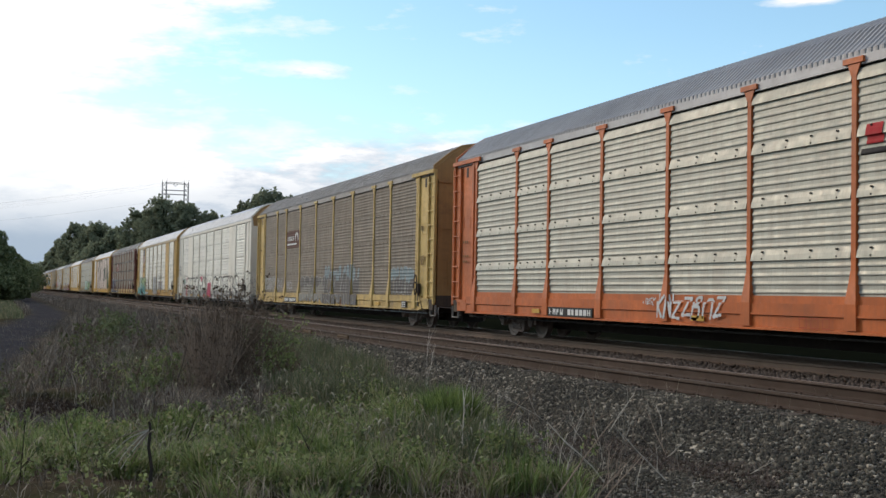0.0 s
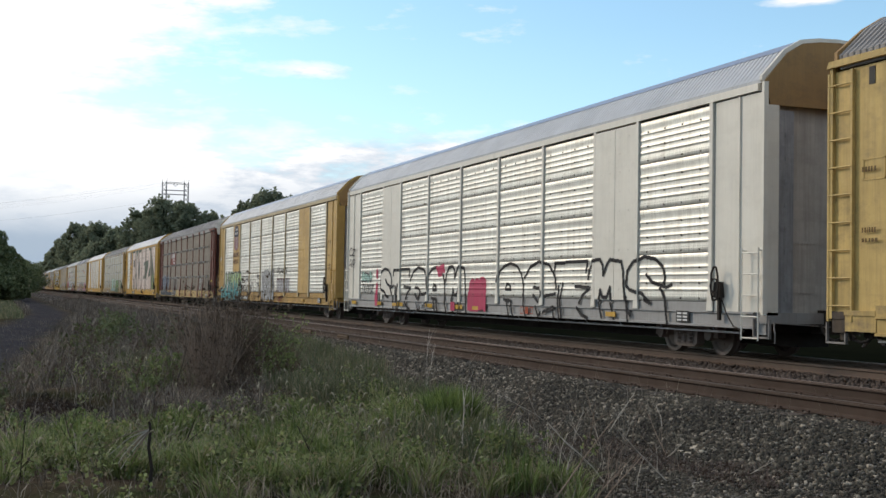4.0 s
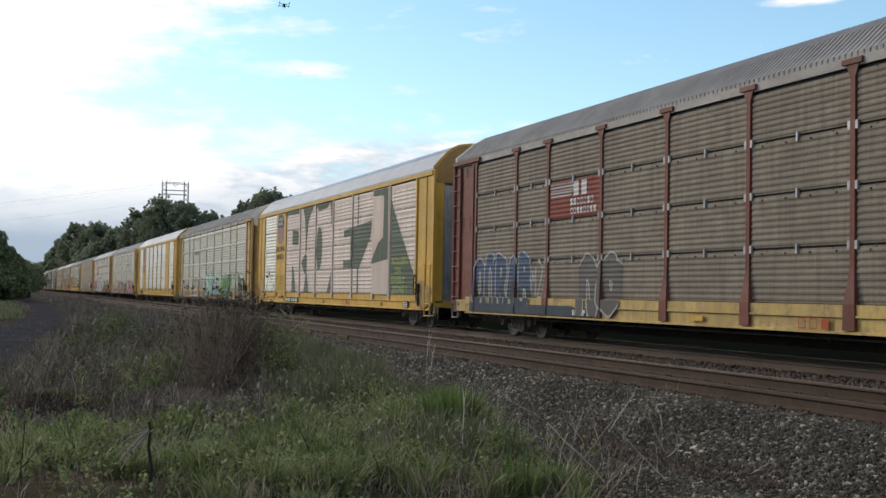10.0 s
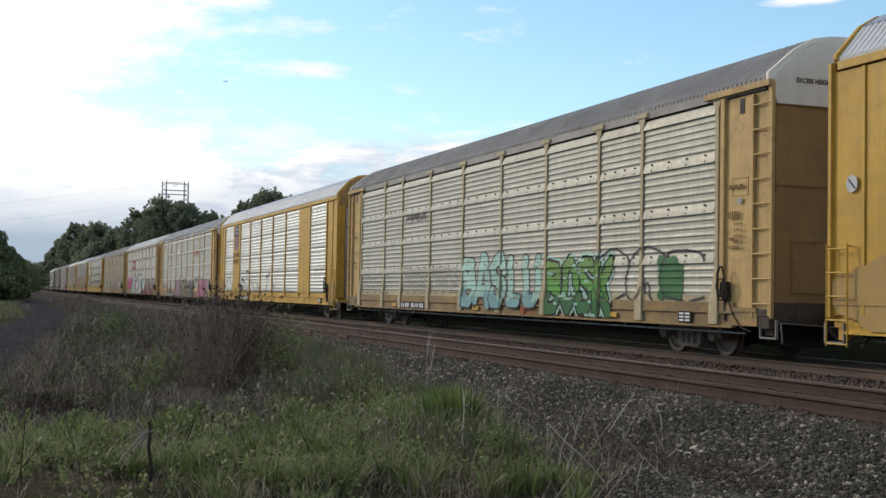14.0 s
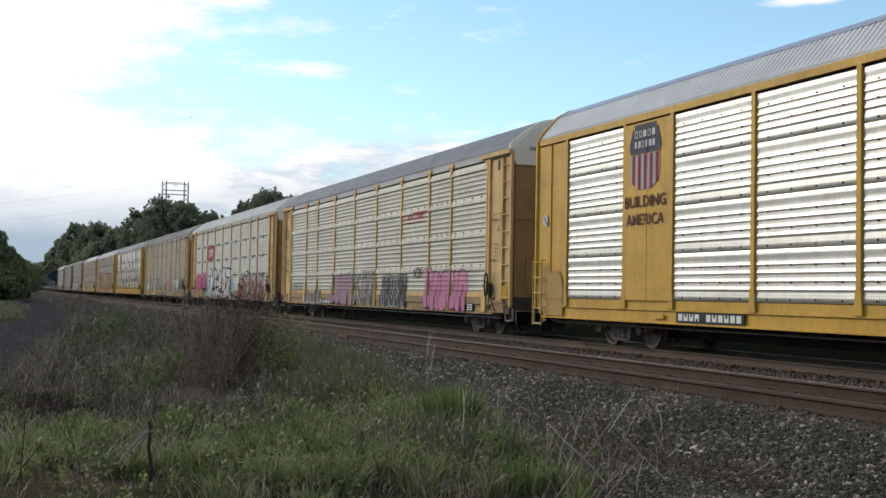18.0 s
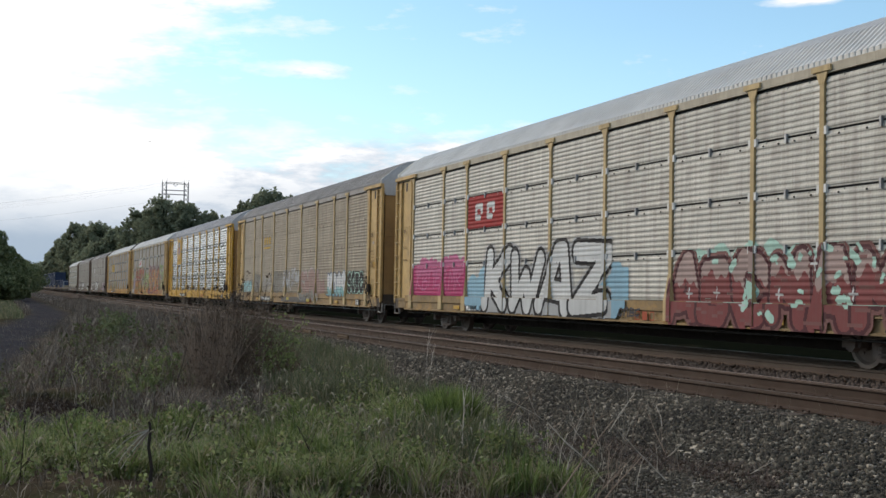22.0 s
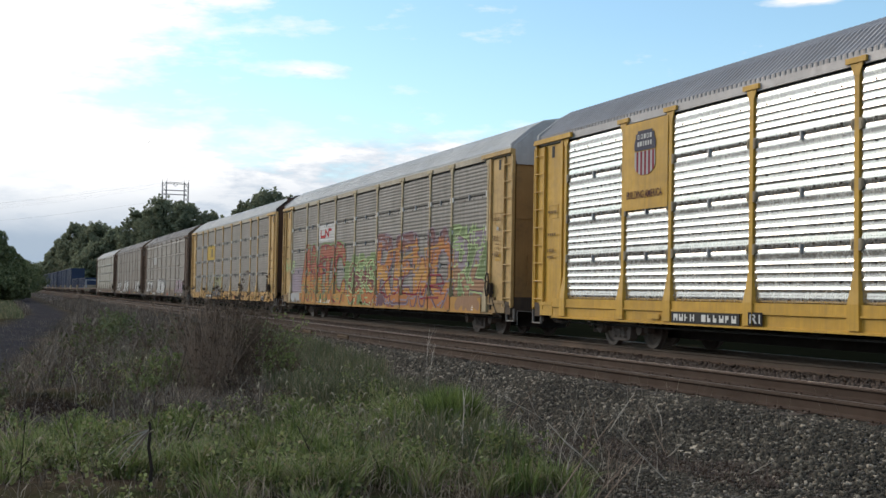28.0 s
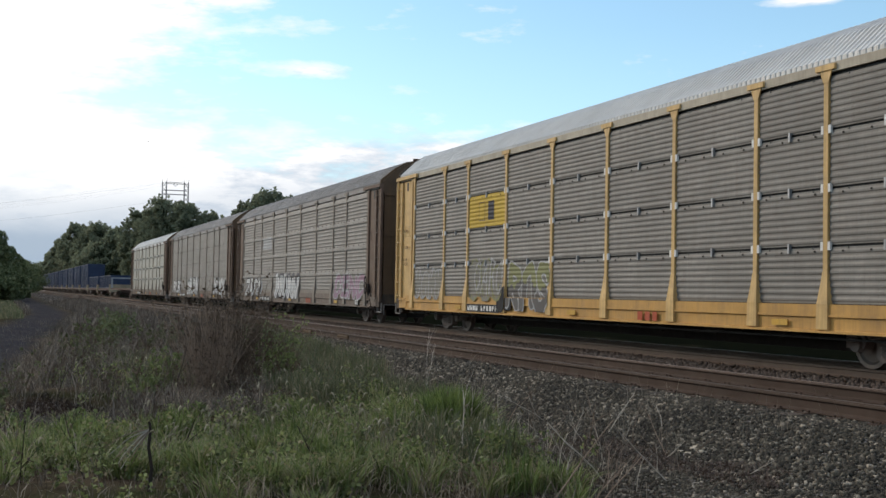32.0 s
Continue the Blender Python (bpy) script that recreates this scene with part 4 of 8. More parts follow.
                part("sheet_clip", stored("side_clip", lambda bag: None), M["sign_white"] if spec["sheet"] != "panel_brown" else M["galv"], car, (a + 0.09, 0, ROWS[r]))
    for i, x in enumerate(BAYS):
        part("post", post_mesh("flush" if flush else "flared"), M[spec["over"]] if "over" in spec and 3 <= i <= 8 else post, car, (x, 0, 0))
    for k in range(1, 7, 2):
        part("reflector", stored("reflector", lambda b: b.box(-0.22, 0.22, -1.588, -1.572, 0.60, 0.70)), M["yellow"], car, (-11.4 + 3.75 * k + 0.2 * (k % 3), out - 0.045, 0))
    for s in (-1, 1):
        part("corner_sheet", stored(("corner_sheet", s), lambda b: b.box(-0.55 * s, 1.03 * s, -SIDE + 0.0, -SIDE + 0.05, 0.80, 4.74)), corner, car, (s * 12.30, 0, 0))
        part("corner_post", stored("corner_post", lambda b: b.box(-0.035, 0.035, -SIDE - 0.06, -SIDE + 0.03, 0.74, 4.90)), corner, car, (s * 13.32, 0, 0))
        if flush:
            part("seam", stored("seam", lambda b: b.box(-0.03, 0.03, -SIDE - 0.03, -SIDE + 0.0, 0.82, 4.74)), corner, car, (s * 12.55, 0, 0))
            part("grab_ladder", stored("grab_ladder", grab_ladder_mesh), corner, car, (s * 13.05, -SIDE - 0.02, 0))
        else:
            part("ladder", stored("ladder", ladder_mesh), corner, car, (s * 13.10, -SIDE - 0.01, 0))
            part("corner_notch", stored("corner_notch", lambda b: b.box(-0.07, 0.07, -SIDE - 0.008, -SIDE + 0.02, 4.42, 4.70)), M["black"], car, (s * 12.42, 0, 0), "dark notch under the header")
            part("placard_frame", stored("placard_frame", lambda b: [b.box(x0, x1, -SIDE - 0.010, -SIDE + 0.01, z0, z1) for x0, x1, z0, z1 in ((-0.25, 0.25, 2.92, 2.94), (-0.25, 0.25, 3.24, 3.26), (-0.25, -0.23, 2.92, 3.26), (0.23, 0.25, 2.92, 3.26))]), corner, car, (s * 12.37, 0, 0))
            if s > 0 and spec["sheet"] in ("panel_tan", "panel_mid", "panel_dark"):
                part("warning_label", stored("warning_label", lambda b: b.box(-0.19, 0.19, -SIDE - 0.012, -SIDE + 0.01, 1.95, 2.13)), M["yellow"], car, (12.38, 0, 0), "small yellow warning label")
            part("door_post", stored("door_post", lambda b: b.box(-0.06, 0.06, -SIDE - 0.06, -SIDE + 0.02, 0.74, 4.78)), corner, car, (s * 11.86, 0, 0))
            part("end_header", stored("end_header", lambda b: b.prism([(-1.05, 4.80), (1.02, 4.80), (1.02, 4.91), (-1.0, 4.91)], "y", -SIDE - 0.11, -SIDE - 0.05)), corner, car, (s * 12.33, 0, 0))
        if s > 0:
            part("hand_brake", stored("hand_brake", brake_gear_mesh), M["under"], car, (12.0, -SIDE - 0.02, 1.25), "grimy hand brake lever")
        if not flush:
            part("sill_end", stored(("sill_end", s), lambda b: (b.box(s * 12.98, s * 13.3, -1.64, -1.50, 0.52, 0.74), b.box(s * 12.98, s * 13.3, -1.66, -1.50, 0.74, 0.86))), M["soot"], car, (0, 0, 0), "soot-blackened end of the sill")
            part("sill_step", stored(("sill_step", s), lambda b: (b.box(s * 12.26, s * 12.97, -1.66, -1.50, 0.55, 0.80), b.box(s * 12.26, s * 12.97, -1.68, -1.50, 0.80, 0.88))), M[spec["sill"]], car)
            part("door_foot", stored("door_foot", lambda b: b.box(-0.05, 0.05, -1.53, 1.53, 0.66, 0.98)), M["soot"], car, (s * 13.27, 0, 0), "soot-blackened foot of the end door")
        part("stirrup", stored("stirrup", stirrup_mesh), M["stirrup"], car, (s * 13.24, -SIDE + 0.03, 0.16))
        door = part("end_door", stored("end_door", lambda b: b.box(-0.03, 0.03, -1.50, 1.50, 0.75, 4.55)), M[spec["end"]], car, (s * (13.10 if flush else 13.24), 0, 0))
        if spec.get("slats"):
            for k in range(8):
                part("door_slat", stored("door_slat", lambda b: b.box(-0.02, 0.02, -0.17, 0.17, 0.78, 5.62)), M["slat_brown"], door, (s * 0.06, -1.36 + 0.388 * k, -0.42 if k in (0, 7) else 0.0), "dark brown upright slat")
        elif not flush:
            part("door_seam", stored("door_seam", lambda b: b.box(-0.02, 0.02, -1.48, 1.48, 0.0, 0.03)), M[spec["end"]], door, (s * 0.03, 0, 3.05))
            if s > 0 and spec.get("slot"):
                part("door_slot", stored("door_slot", lambda b: b.box(-0.02, 0.02, -0.55, 0.55, 0.0, 0.16)), M["black"], door, (s * 0.03, -0.35, 3.0), "dark slot in the end door")
        else:
            part("corner_return", stored("corner_return", lambda b: b.box(-0.03, 0.03, -0.14, 0.14, 0.75, 4.50)), corner, car, (s * 13.28, -1.45, 0))
            part("edge_angle", stored("edge_angle", lambda b: (b.box(-0.04, 0.04, -0.16, 0.16, 0.78, 4.42), [b.box(-0.055, 0.055, -0.03, 0.03, 1.0 + 0.42 * k, 1.08 + 0.42 * k) for k in range(8)])), M["galv"], car, (s * 13.22, -1.12, 0), "bare galvanised edge plate")
        part("latch_rod", stored("latch_rod", lambda b: b.box(-0.02, 0.02, -0.03, 0.03, 5.16, 5.66)), M["under"], car, (s * 13.32, 0.10, 0))
        part("door_hatch", stored("door_hatch", lambda b: (b.box(-0.03, 0.03, -0.36, 0.36, 1.15, 2.05), b.box(-0.04, 0.04, -0.40, 0.40, 2.05, 2.09), b.box(-0.04, 0.04, -0.40, -0.36, 1.15, 2.05))), M[spec["end"]], door, (s * 0.02, -0.75, 0))
        part("end_plate", stored(("end_plate", flush), lambda b: b.prism([(y, z - 0.03) for y, z in roof_section(flush)] + [(-y, z - 0.03) for y, z in reversed(roof_section(flush)[:-1])] + [(1.5, 4.50), (-1.5, 4.50)], "x", -0.025, 0.025)), M[spec.get("end_top", spec["end"])], car, (s * 13.285, 0, 0))
        part("roof_rim", stored(("roof_rim", flush), lambda b: roof_rim_mesh(b, flush)), M[spec.get("end_top", spec["end"])] if not flush else corner, car, (s * 13.225, 0, 0))
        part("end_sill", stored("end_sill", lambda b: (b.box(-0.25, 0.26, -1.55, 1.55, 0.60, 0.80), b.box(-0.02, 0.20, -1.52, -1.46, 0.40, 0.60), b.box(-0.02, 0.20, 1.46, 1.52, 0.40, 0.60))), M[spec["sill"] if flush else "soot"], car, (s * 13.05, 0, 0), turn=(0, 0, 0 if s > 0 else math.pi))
        part("draft_gear", stored("draft_gear", lambda b: (b.box(-0.5, 0.45, -0.32, 0.32, 0.42, 0.85), b.box(-0.4, -0.1, -1.3, 1.3, 0.44, 0.60))), M["under"], car, (s * 13.05, 0, 0), turn=(0, 0, 0 if s > 0 else math.pi))
        part("brake_hose", stored("brake_hose", hose_mesh), M["under"], car, (s * 13.5, -0.55, 0), turn=(0, 0, 0 if s > 0 else math.pi))
        part("cut_lever", stored("cut_lever", lambda b: (b.tube((0.0, -1.5, 0.62), (0.03, -0.2, 0.55), 0.011, sides=5), b.tube((0.0, -1.5, 0.62), (0.03, -1.52, 0.50), 0.013, sides=5), b.tube((0.03, -1.52, 0.50), (0.07, -1.53, 0.42), 0.013, sides=5), b.tube((0.07, -1.53, 0.42), (0.05, -1.52, 0.26), 0.013, sides=5))), M["stirrup"], car, (s * 13.46, 0, 0), turn=(0, 0, 0 if s > 0 else math.pi))
        part("coupler", stored("coupler", lambda b: (b.box(-0.1, 0.72, -0.09, 0.09, 0.52, 0.74), b.box(0.66, 0.86, -0.16, 0.14, 0.48, 0.80), b.tube((0.3, 0.35, 0.6), (0.75, 0.30, 0.25), 0.03))), M["truck"], car, (s * 13.40, 0, 0), turn=(0, 0, 0 if s > 0 else math.pi))
        add_truck(car, s * spec.get("truck", 9.88))
    return car


CARS = []


def add_car(index, shift=0.0, **spec):
    car = autorack(spec)
    car.location = (-5.84 - 28.4 * index - 13.35 + shift, TRACK_FAR, 0)
    CARS.append(car)
    return car


Y = dict(post="post_tan", corner="corner_tan", sill="sill_dirty", end="end_yellow")
TAN = dict(post="post_grey", corner="corner_tan", sill="sill_dirty", end="end_yellow")
OLD = dict(post="post_dull", corner="corner_dull", sill="sill_dull", end="end_brown")
NEW = dict(post="yellow", sill="yellow", end="end_pale", sheets="wave", end_top="end_yellow", flush=True, truck=9.95, roof="roof_bright")
TRAIN = [
    add_car(0, -0.24, label="auto rack wagon with grey ribbed sheets and bright orange frame", post="orange", sill="orange", sheet="panel_silver", sheets="louvre", roof="roof_grey", end="orange"),
    add_car(1, -0.25, pipe="galv", slot=True, label="grimy brown auto rack wagon with faded yellow posts and spray paint", **{**Y, "post": "yellow_pale", "corner": "yellow_pale", "sill": "sill_yellow"}, sheet="panel_brown", sheets="rib", roof="roof_brown"),
    add_car(2, -0.33, label="white auto rack wagon with big black and red spray lettering", **{**NEW, "post": "white", "sill": "sill_grey"}, sheet="panel_bright", pipe="galv"),
    add_car(3, -0.18, label="yellow auto rack wagon with silver sheets and turquoise spray paint", **{**NEW, "post": "post_grey", "sill": "sill_ochre"}, sheet="panel_bright", blank="yellow_tan", corner="yellow_tan", pipe="galv"),
    add_car(4, -0.18, slot=True, label="dark auto rack wagon with oxide red frame and a yellow sill", post="maroon", sill="sill_yellow", sheet="panel_brown", sheets="split", roof="roof_brown", end="end_dark", end_top="white"),
    add_car(5, -0.2, label="yellow auto rack wagon painted over with huge pink and green letters", **NEW, sheet="panel_pink", bays={0: "panel_bright"}, over="panel_pink"),
    add_car(6, -0.04, pipe="galv", label="grey auto rack wagon with pale tan posts and green spray paint", **TAN, sheet="panel_silver", sheets="louvre", roof="roof_brown", end_top="white"),
    add_car(7, -0.04, label="clean yellow auto rack wagon with gleaming silver sheets", **NEW, sheet="panel_shine"),
    add_car(8, 0.10, pipe="galv", label="silver auto rack wagon with yellow frame and pink spray paint", **{**Y, "post": "yellow_warm", "corner": "yellow_warm"}, sheet="panel_silver", sheets="louvre", roof="roof_grey", end_top="white"),
    add_car(9, 0.18, chord="chord", label="grey auto rack wagon with black and white spray letters", **Y, sheet="panel_mid", sheets="split", roof="roof_white", end_top="white"),
    add_car(10, 0.2, pipe="galv", label="weathered grey auto rack wagon with yellow posts and faded spray paint", **Y, sheet="panel_tan", sheets="rib", roof="roof_brown", end_top="end_grey"),
    add_car(11, label="bright silver auto rack wagon with a clean yellow frame", post="yellow", sill="yellow", end="end_yellow", end_top="end_grey", sheet="panel_chrome", sheets="wave", roof="roof_grey"),
    add_car(12, 0.26, slot=True, chord="chord", label="grey auto rack wagon covered in orange and red spray letters", **TAN, sheet="panel_dark", sheets="split", roof="roof_white", end_top="end_grey"),
    add_car(13, 0.38, slats=True, chord="chord", label="grey auto rack wagon with yellow posts and a small yellow square", **{**Y, "post": "yellow_warm", "corner": "yellow_warm", "sill": "sill_orange"}, sheet="panel_grey", sheets="split", roof="roof_white", end_top="under"),
    add_car(14, 0.2, label="grey auto rack wagon with light spray paint along its foot", **OLD, sheet="panel_grey", sheets="louvre", roof="roof_brown"),
    add_car(15, 0.2, label="dull grey auto rack wagon with brown stains", **OLD, sheet="panel_grey", sheets="rib", roof="roof_brown"),
    add_car(16, 0.2, label="grey auto rack wagon with a pale roof", **OLD, sheet="panel_silver", sheets="split", roof="roof_white"),
]


# ---- paint on the wagons: plates, stencils, emblems and spray paint, laid on the ribs ----
CELL = 0.02
LAYERS = {}


PLATES = {}


def side_depth(spec_style, flush, x, z):
    """How far the wagon's side stands out at (x, z)."""
    if PLATES and PLATES[11][0] < x < PLATES[11][1] and PLATES[11][2] < z < PLATES[11][3]:
        return 0.064
    near = min(abs(x - b) for b in BAYS)
    if not flush and 0.55 < z < 1.5 and near < 0.061 + 0.08 * min(1.0, (1.5 - z) / 0.53):
        return 0.053 + 0.060 * min(1.0, (1.5 - z) / 0.53)
    if near < (0.055 if flush else 0.062):
        return 0.052 if flush else 0.048
    if z < 0.955:
        return 0.018 if flush else 0.018 + OUT
    if z < 1.11 and spec_style == "louvre" and not flush and abs(x) < 11.66:
        return 0.044
    if flush and (BAYS[1] < x < BAYS[2] or BAYS[7] < x < BAYS[8]):
        return 0.050 if abs(abs(x) - 7.91) > 0.03 else 0.056
    if abs(x) > 11.75:
        return 0.034
    return None


def lay(name, car, spec, mask, x0, z0, material, lift=0.004, label="", cell=CELL):
    """Lays a painted shape, given as a grid of cells (rows upward from z0), on a wagon's side."""
    style, flush = spec
    LAYERS[car.name] = LAYERS.get(car.name, 0) + 1
    lift += 0.0004 * LAYERS[car.name]
    bag = Bag()
    rows, cols = mask.shape
    for r in range(rows):
        row = mask[r]
        if not row.any():
            continue
        za, zb = z0 + r * cell, z0 + (r + 1) * cell
        if zb < 0.5 or za > 4.9:
            continue
        da, db = depth_at(za, style) + 0.0, depth_at(zb, style) + 0.0
        mid = max(da, db, depth_at((za + zb) / 2, style))
        c = 0
        while c < cols:
            if not row[c]:
                c += 1
                continue
            kind = side_depth(style, flush, x0 + (c + 0.5) * cell, za)
            e = c
            while e < cols and row[e] and side_depth(style, flush, x0 + (e + 0.5) * cell, za) == kind:
                e += 1
            ya, yb = (da, db) if kind is None else (kind, kind)
            if kind is None and mid > max(da, db) + 0.004:
                ya = yb = mid
            xa, xb = x0 + c * cell, x0 + e * cell
            bag.poly((xa, -SIDE - ya - lift, za), (xb, -SIDE - ya - lift, za), (xb, -SIDE - yb - lift, zb), (xa, -SIDE - yb - lift, zb))
            c = e
    if bag.f:
        return part(name, bag.mesh(name), material, car, label=label)


def blank_grid(w, h, cell=CELL):
    return np.zeros((max(1, round(h / cell)), max(1, round(w / cell))), bool)


def spread(mask, n):
    """The mask grown by n steps of 3 cm."""
    n = round(1.5 * n)
    out = mask.copy()
    for dr in range(-n, n + 1):
        for dc in range(-n, n + 1):
            if dr * dr + dc * dc <= n * n + 1:
                src = mask[max(0, -dr):mask.shape[0] - max(0, dr), max(0, -dc):mask.shape[1] - max(0, dc)]
                out[max(0, dr):mask.shape[0] - max(0, -dr), max(0, dc):mask.shape[1] - max(0, -dc)] |= src
    return out


def stroke(mask, a, b, r, cell=CELL):
    """Adds a round-ended stroke from a to b (metres in the grid)."""
    rr, cc = np.mgrid[0:mask.shape[0], 0:mask.shape[1]]
    px, pz = (cc + 0.5) * cell, (rr + 0.5) * cell
    vx, vz = b[0] - a[0], b[1] - a[1]
    t = np.clip(((px - a[0]) * vx + (pz - a[1]) * vz) / max(1e-6, vx * vx + vz * vz), 0, 1)
    mask |= (px - a[0] - t * vx) ** 2 + (pz - a[1] - t * vz) ** 2 < r * r


# skeletons of letter-like shapes in a unit box
SHAPES = {
    "slab": [[(0.2, 1), (0.2, 0.08), (0.85, 0.08)]],
    "cup": [[(0.12, 1), (0.12, 0.25), (0.3, 0.06), (0.7, 0.06), (0.88, 0.25), (0.88, 1)]],
    "fork": [[(0.15, 1), (0.15, 0)], [(0.85, 1), (0.25, 0.5), (0.9, 0)]],
    "tent": [[(0.05, 0), (0.45, 1), (0.6, 1), (0.95, 0)], [(0.25, 0.3), (0.75, 0.3)]],
    "wave": [[(0.9, 0.8), (0.7, 0.97), (0.3, 0.97), (0.1, 0.78), (0.2, 0.58), (0.8, 0.42), (0.92, 0.22), (0.7, 0.03), (0.25, 0.03), (0.08, 0.2)]],
    "cross": [[(0, 0.95), (1, 0.95)], [(0.5, 0.95), (0.5, 0)]],
    "comb": [[(0.95, 0.97), (0.15, 0.97), (0.15, 0.03), (0.95, 0.03)], [(0.15, 0.5), (0.75, 0.5)]],
    "peaks": [[(0.05, 0), (0.12, 1), (0.5, 0.4), (0.88, 1), (0.95, 0)]],
    "valley": [[(0.05, 1), (0.25, 0), (0.5, 0.6), (0.75, 0), (0.95, 1)]],
    "bolt": [[(0.05, 0.95), (0.92, 0.95), (0.08, 0.05), (0.95, 0.05)]],
    "gate": [[(0.1, 0), (0.1, 1), (0.9, 0), (0.9, 1)]],
    "loop": [[(0.5, 1), (0.15, 0.8), (0.1, 0.3), (0.5, 0), (0.9, 0.3), (0.85, 0.8), (0.5, 1)]],
    "flag": [[(0.12, 0), (0.12, 1), (0.75, 0.95), (0.85, 0.72), (0.6, 0.5), (0.12, 0.48)], [(0.5, 0.48), (0.92, 0)]],
    "pair": [[(0.12, 0), (0.12, 1), (0.7, 0.95), (0.78, 0.72), (0.12, 0.52), (0.8, 0.45), (0.88, 0.18), (0.65, 0.02), (0.12, 0)]],
    "hump": [[(0.1, 0), (0.1, 0.75), (0.35, 1), (0.65, 1), (0.9, 0.75), (0.9, 0)]],
    "hook": [[(0.9, 0.75), (0.7, 0.97), (0.3, 0.97), (0.1, 0.7), (0.1, 0.3), (0.3, 0.03), (0.7, 0.03), (0.9, 0.25)]],
}
LOOSE = ("slab", "cup", "fork", "tent", "wave", "comb", "peaks", "valley", "bolt", "gate", "loop", "flag", "pair", "hump", "hook")


def draw_shape(mask, name, x0, x1, z0, z1, r, rng, cell=CELL, wobble=0.05, slant=0.0):
    """Draws one letter-like shape into the box with round strokes of half-width r."""
    w, h = x1 - x0, z1 - z0
    for line in SHAPES[name]:
        pts = [(x0 + w * (px + rng.uniform(-wobble, wobble) + slant * (pz - 0.5)), z0 + h * (pz + rng.uniform(-wobble, wobble))) for px, pz in line]
        for a, b in zip(pts, pts[1:]):
            stroke(mask, a, b, r, cell)


# open strokes of outlined letters in a unit box
OUTLINES = {
    "swan": [[(0.04, 0.56), (0.07, 0.79), (0.2, 0.93), (0.42, 1.0), (0.65, 0.96), (0.81, 0.84), (0.86, 0.7), (0.84, 0.56)], [(0.46, 0.72), (0.59, 0.61), (0.89, 0.53), (0.99, 0.57)], [(0.04, 0.56), (0.13, 0.49), (0.37, 0.43), (0.55, 0.29), (0.42, 0.34)], [(0.04, 0.37), (0.02, 0.23), (0.11, 0.09)], [(0.76, 0.52), (0.86, 0.38), (0.92, 0.0)]],
    "beam": [[(0.0, 0.83), (0.02, 0.96), (0.93, 0.97), (0.89, 0.79)], [(0.25, 0.59), (0.17, 0.3), (0.22, 0.01)], [(0.13, 0.55), (0.11, 0.26), (0.15, 0.0)], [(0.6, 0.55), (1.0, 0.52), (0.8, 0.39), (0.72, 0.26)], [(0.66, 0.18), (0.79, 0.06), (0.96, 0.01)]],
    "bell": [[(0.0, 0.7), (0.18, 0.9), (0.47, 1.0), (0.77, 0.94), (0.96, 0.73), (1.0, 0.51)], [(0.3, 0.53), (0.49, 0.51), (0.6, 0.41), (0.45, 0.26), (0.3, 0.38)], [(0.66, 0.37), (0.98, 0.41)], [(0.38, 0.17), (0.46, 0.01), (0.62, 0.08), (0.92, 0.18), (0.94, 0.0)]],
    "arch": [[(0.0, 0.64), (0.07, 0.83), (0.24, 0.94), (0.48, 0.99), (0.7, 0.93), (0.84, 0.78), (0.91, 0.61), (0.93, 0.2), (1.0, 0.0)], [(0.3, 0.48), (0.34, 0.59), (0.44, 0.58), (0.49, 0.48), (0.3, 0.48)], [(0.25, 0.29), (0.49, 0.27), (0.56, 0.01)], [(0.35, 0.24), (0.42, 0.01)]],
    "crown": [[(0.0, 0.67), (0.03, 0.82), (0.15, 0.97), (0.35, 0.99), (0.42, 0.89), (0.43, 0.73), (0.53, 0.91), (0.6, 0.98), (0.87, 0.94), (0.91, 0.8), (0.93, 0.55), (1.0, 0.01)], [(0.32, 0.31), (0.36, 0.49), (0.41, 0.37), (0.53, 0.37), (0.6, 0.53), (0.62, 0.32)], [(0.29, 0.27), (0.37, 0.04)], [(0.59, 0.27), (0.67, 0.03)]],
}


def outlined(i, names, x0, x1, z0, z1, colour, r=0.05, lap=0.08):
    """A row of outlined letters drawn with single dark strokes, the sheet showing through."""
    mask = blank_grid(x1 - x0, z1 - z0)
    step = (x1 - x0) / len(names)
    for k, name in enumerate(names):
        w, h = step * (1 + lap), z1 - z0 - 2 * r
        base = (x1 - x0 - w) * k / max(1, len(names) - 1)
        for line in OUTLINES[name]:
            pts = [(base + r + px * (w - 2 * r), r + pz * h) for px, pz in line]
            for a, b in zip(pts, pts[1:]):
                stroke(mask, a, b, r)
    lay("spray_outline", TRAIN[i], SPECS[i], mask, x0, z0, ink(colour), 0.006, "black outlines of sprayed letters")


def wild_letters(w, h, count, seed, thick=0.17, cell=CELL):
    """Overlapping spray letters of uneven strokes; they spell nothing."""
    rng = random.Random(seed)
    mask = blank_grid(w, h, cell)
    step = w / count
    r = max(0.025, 0.75 * thick * min(step, h))
    for k in range(count):
        draw_shape(mask, rng.choice(LOOSE), step * k + r, step * (k + 1.05) - r, r + 0.03 * h, h - r - rng.uniform(0.02, 0.12) * h, r, rng, cell, 0.08, rng.uniform(-0.15, 0.2))
    return mask


def scribble(w, h, count, seed, r=0.02, cell=CELL):
    """A quick hand-drawn tag: thin joined letter-like loops."""
    rng = random.Random(seed)
    mask = blank_grid(w, h, cell)
    n = max(2, round(count / 2.4))
    step = w / n
    for k in range(n):
        up = rng.uniform(0.0, 0.16) * h
        draw_shape(mask, rng.choice(LOOSE), step * k + 0.02, step * (k + 0.92), 0.04 * h + up, (0.84 + rng.uniform(-0.1, 0.1)) * h, r, rng, cell, 0.12, 0.25)
    return mask


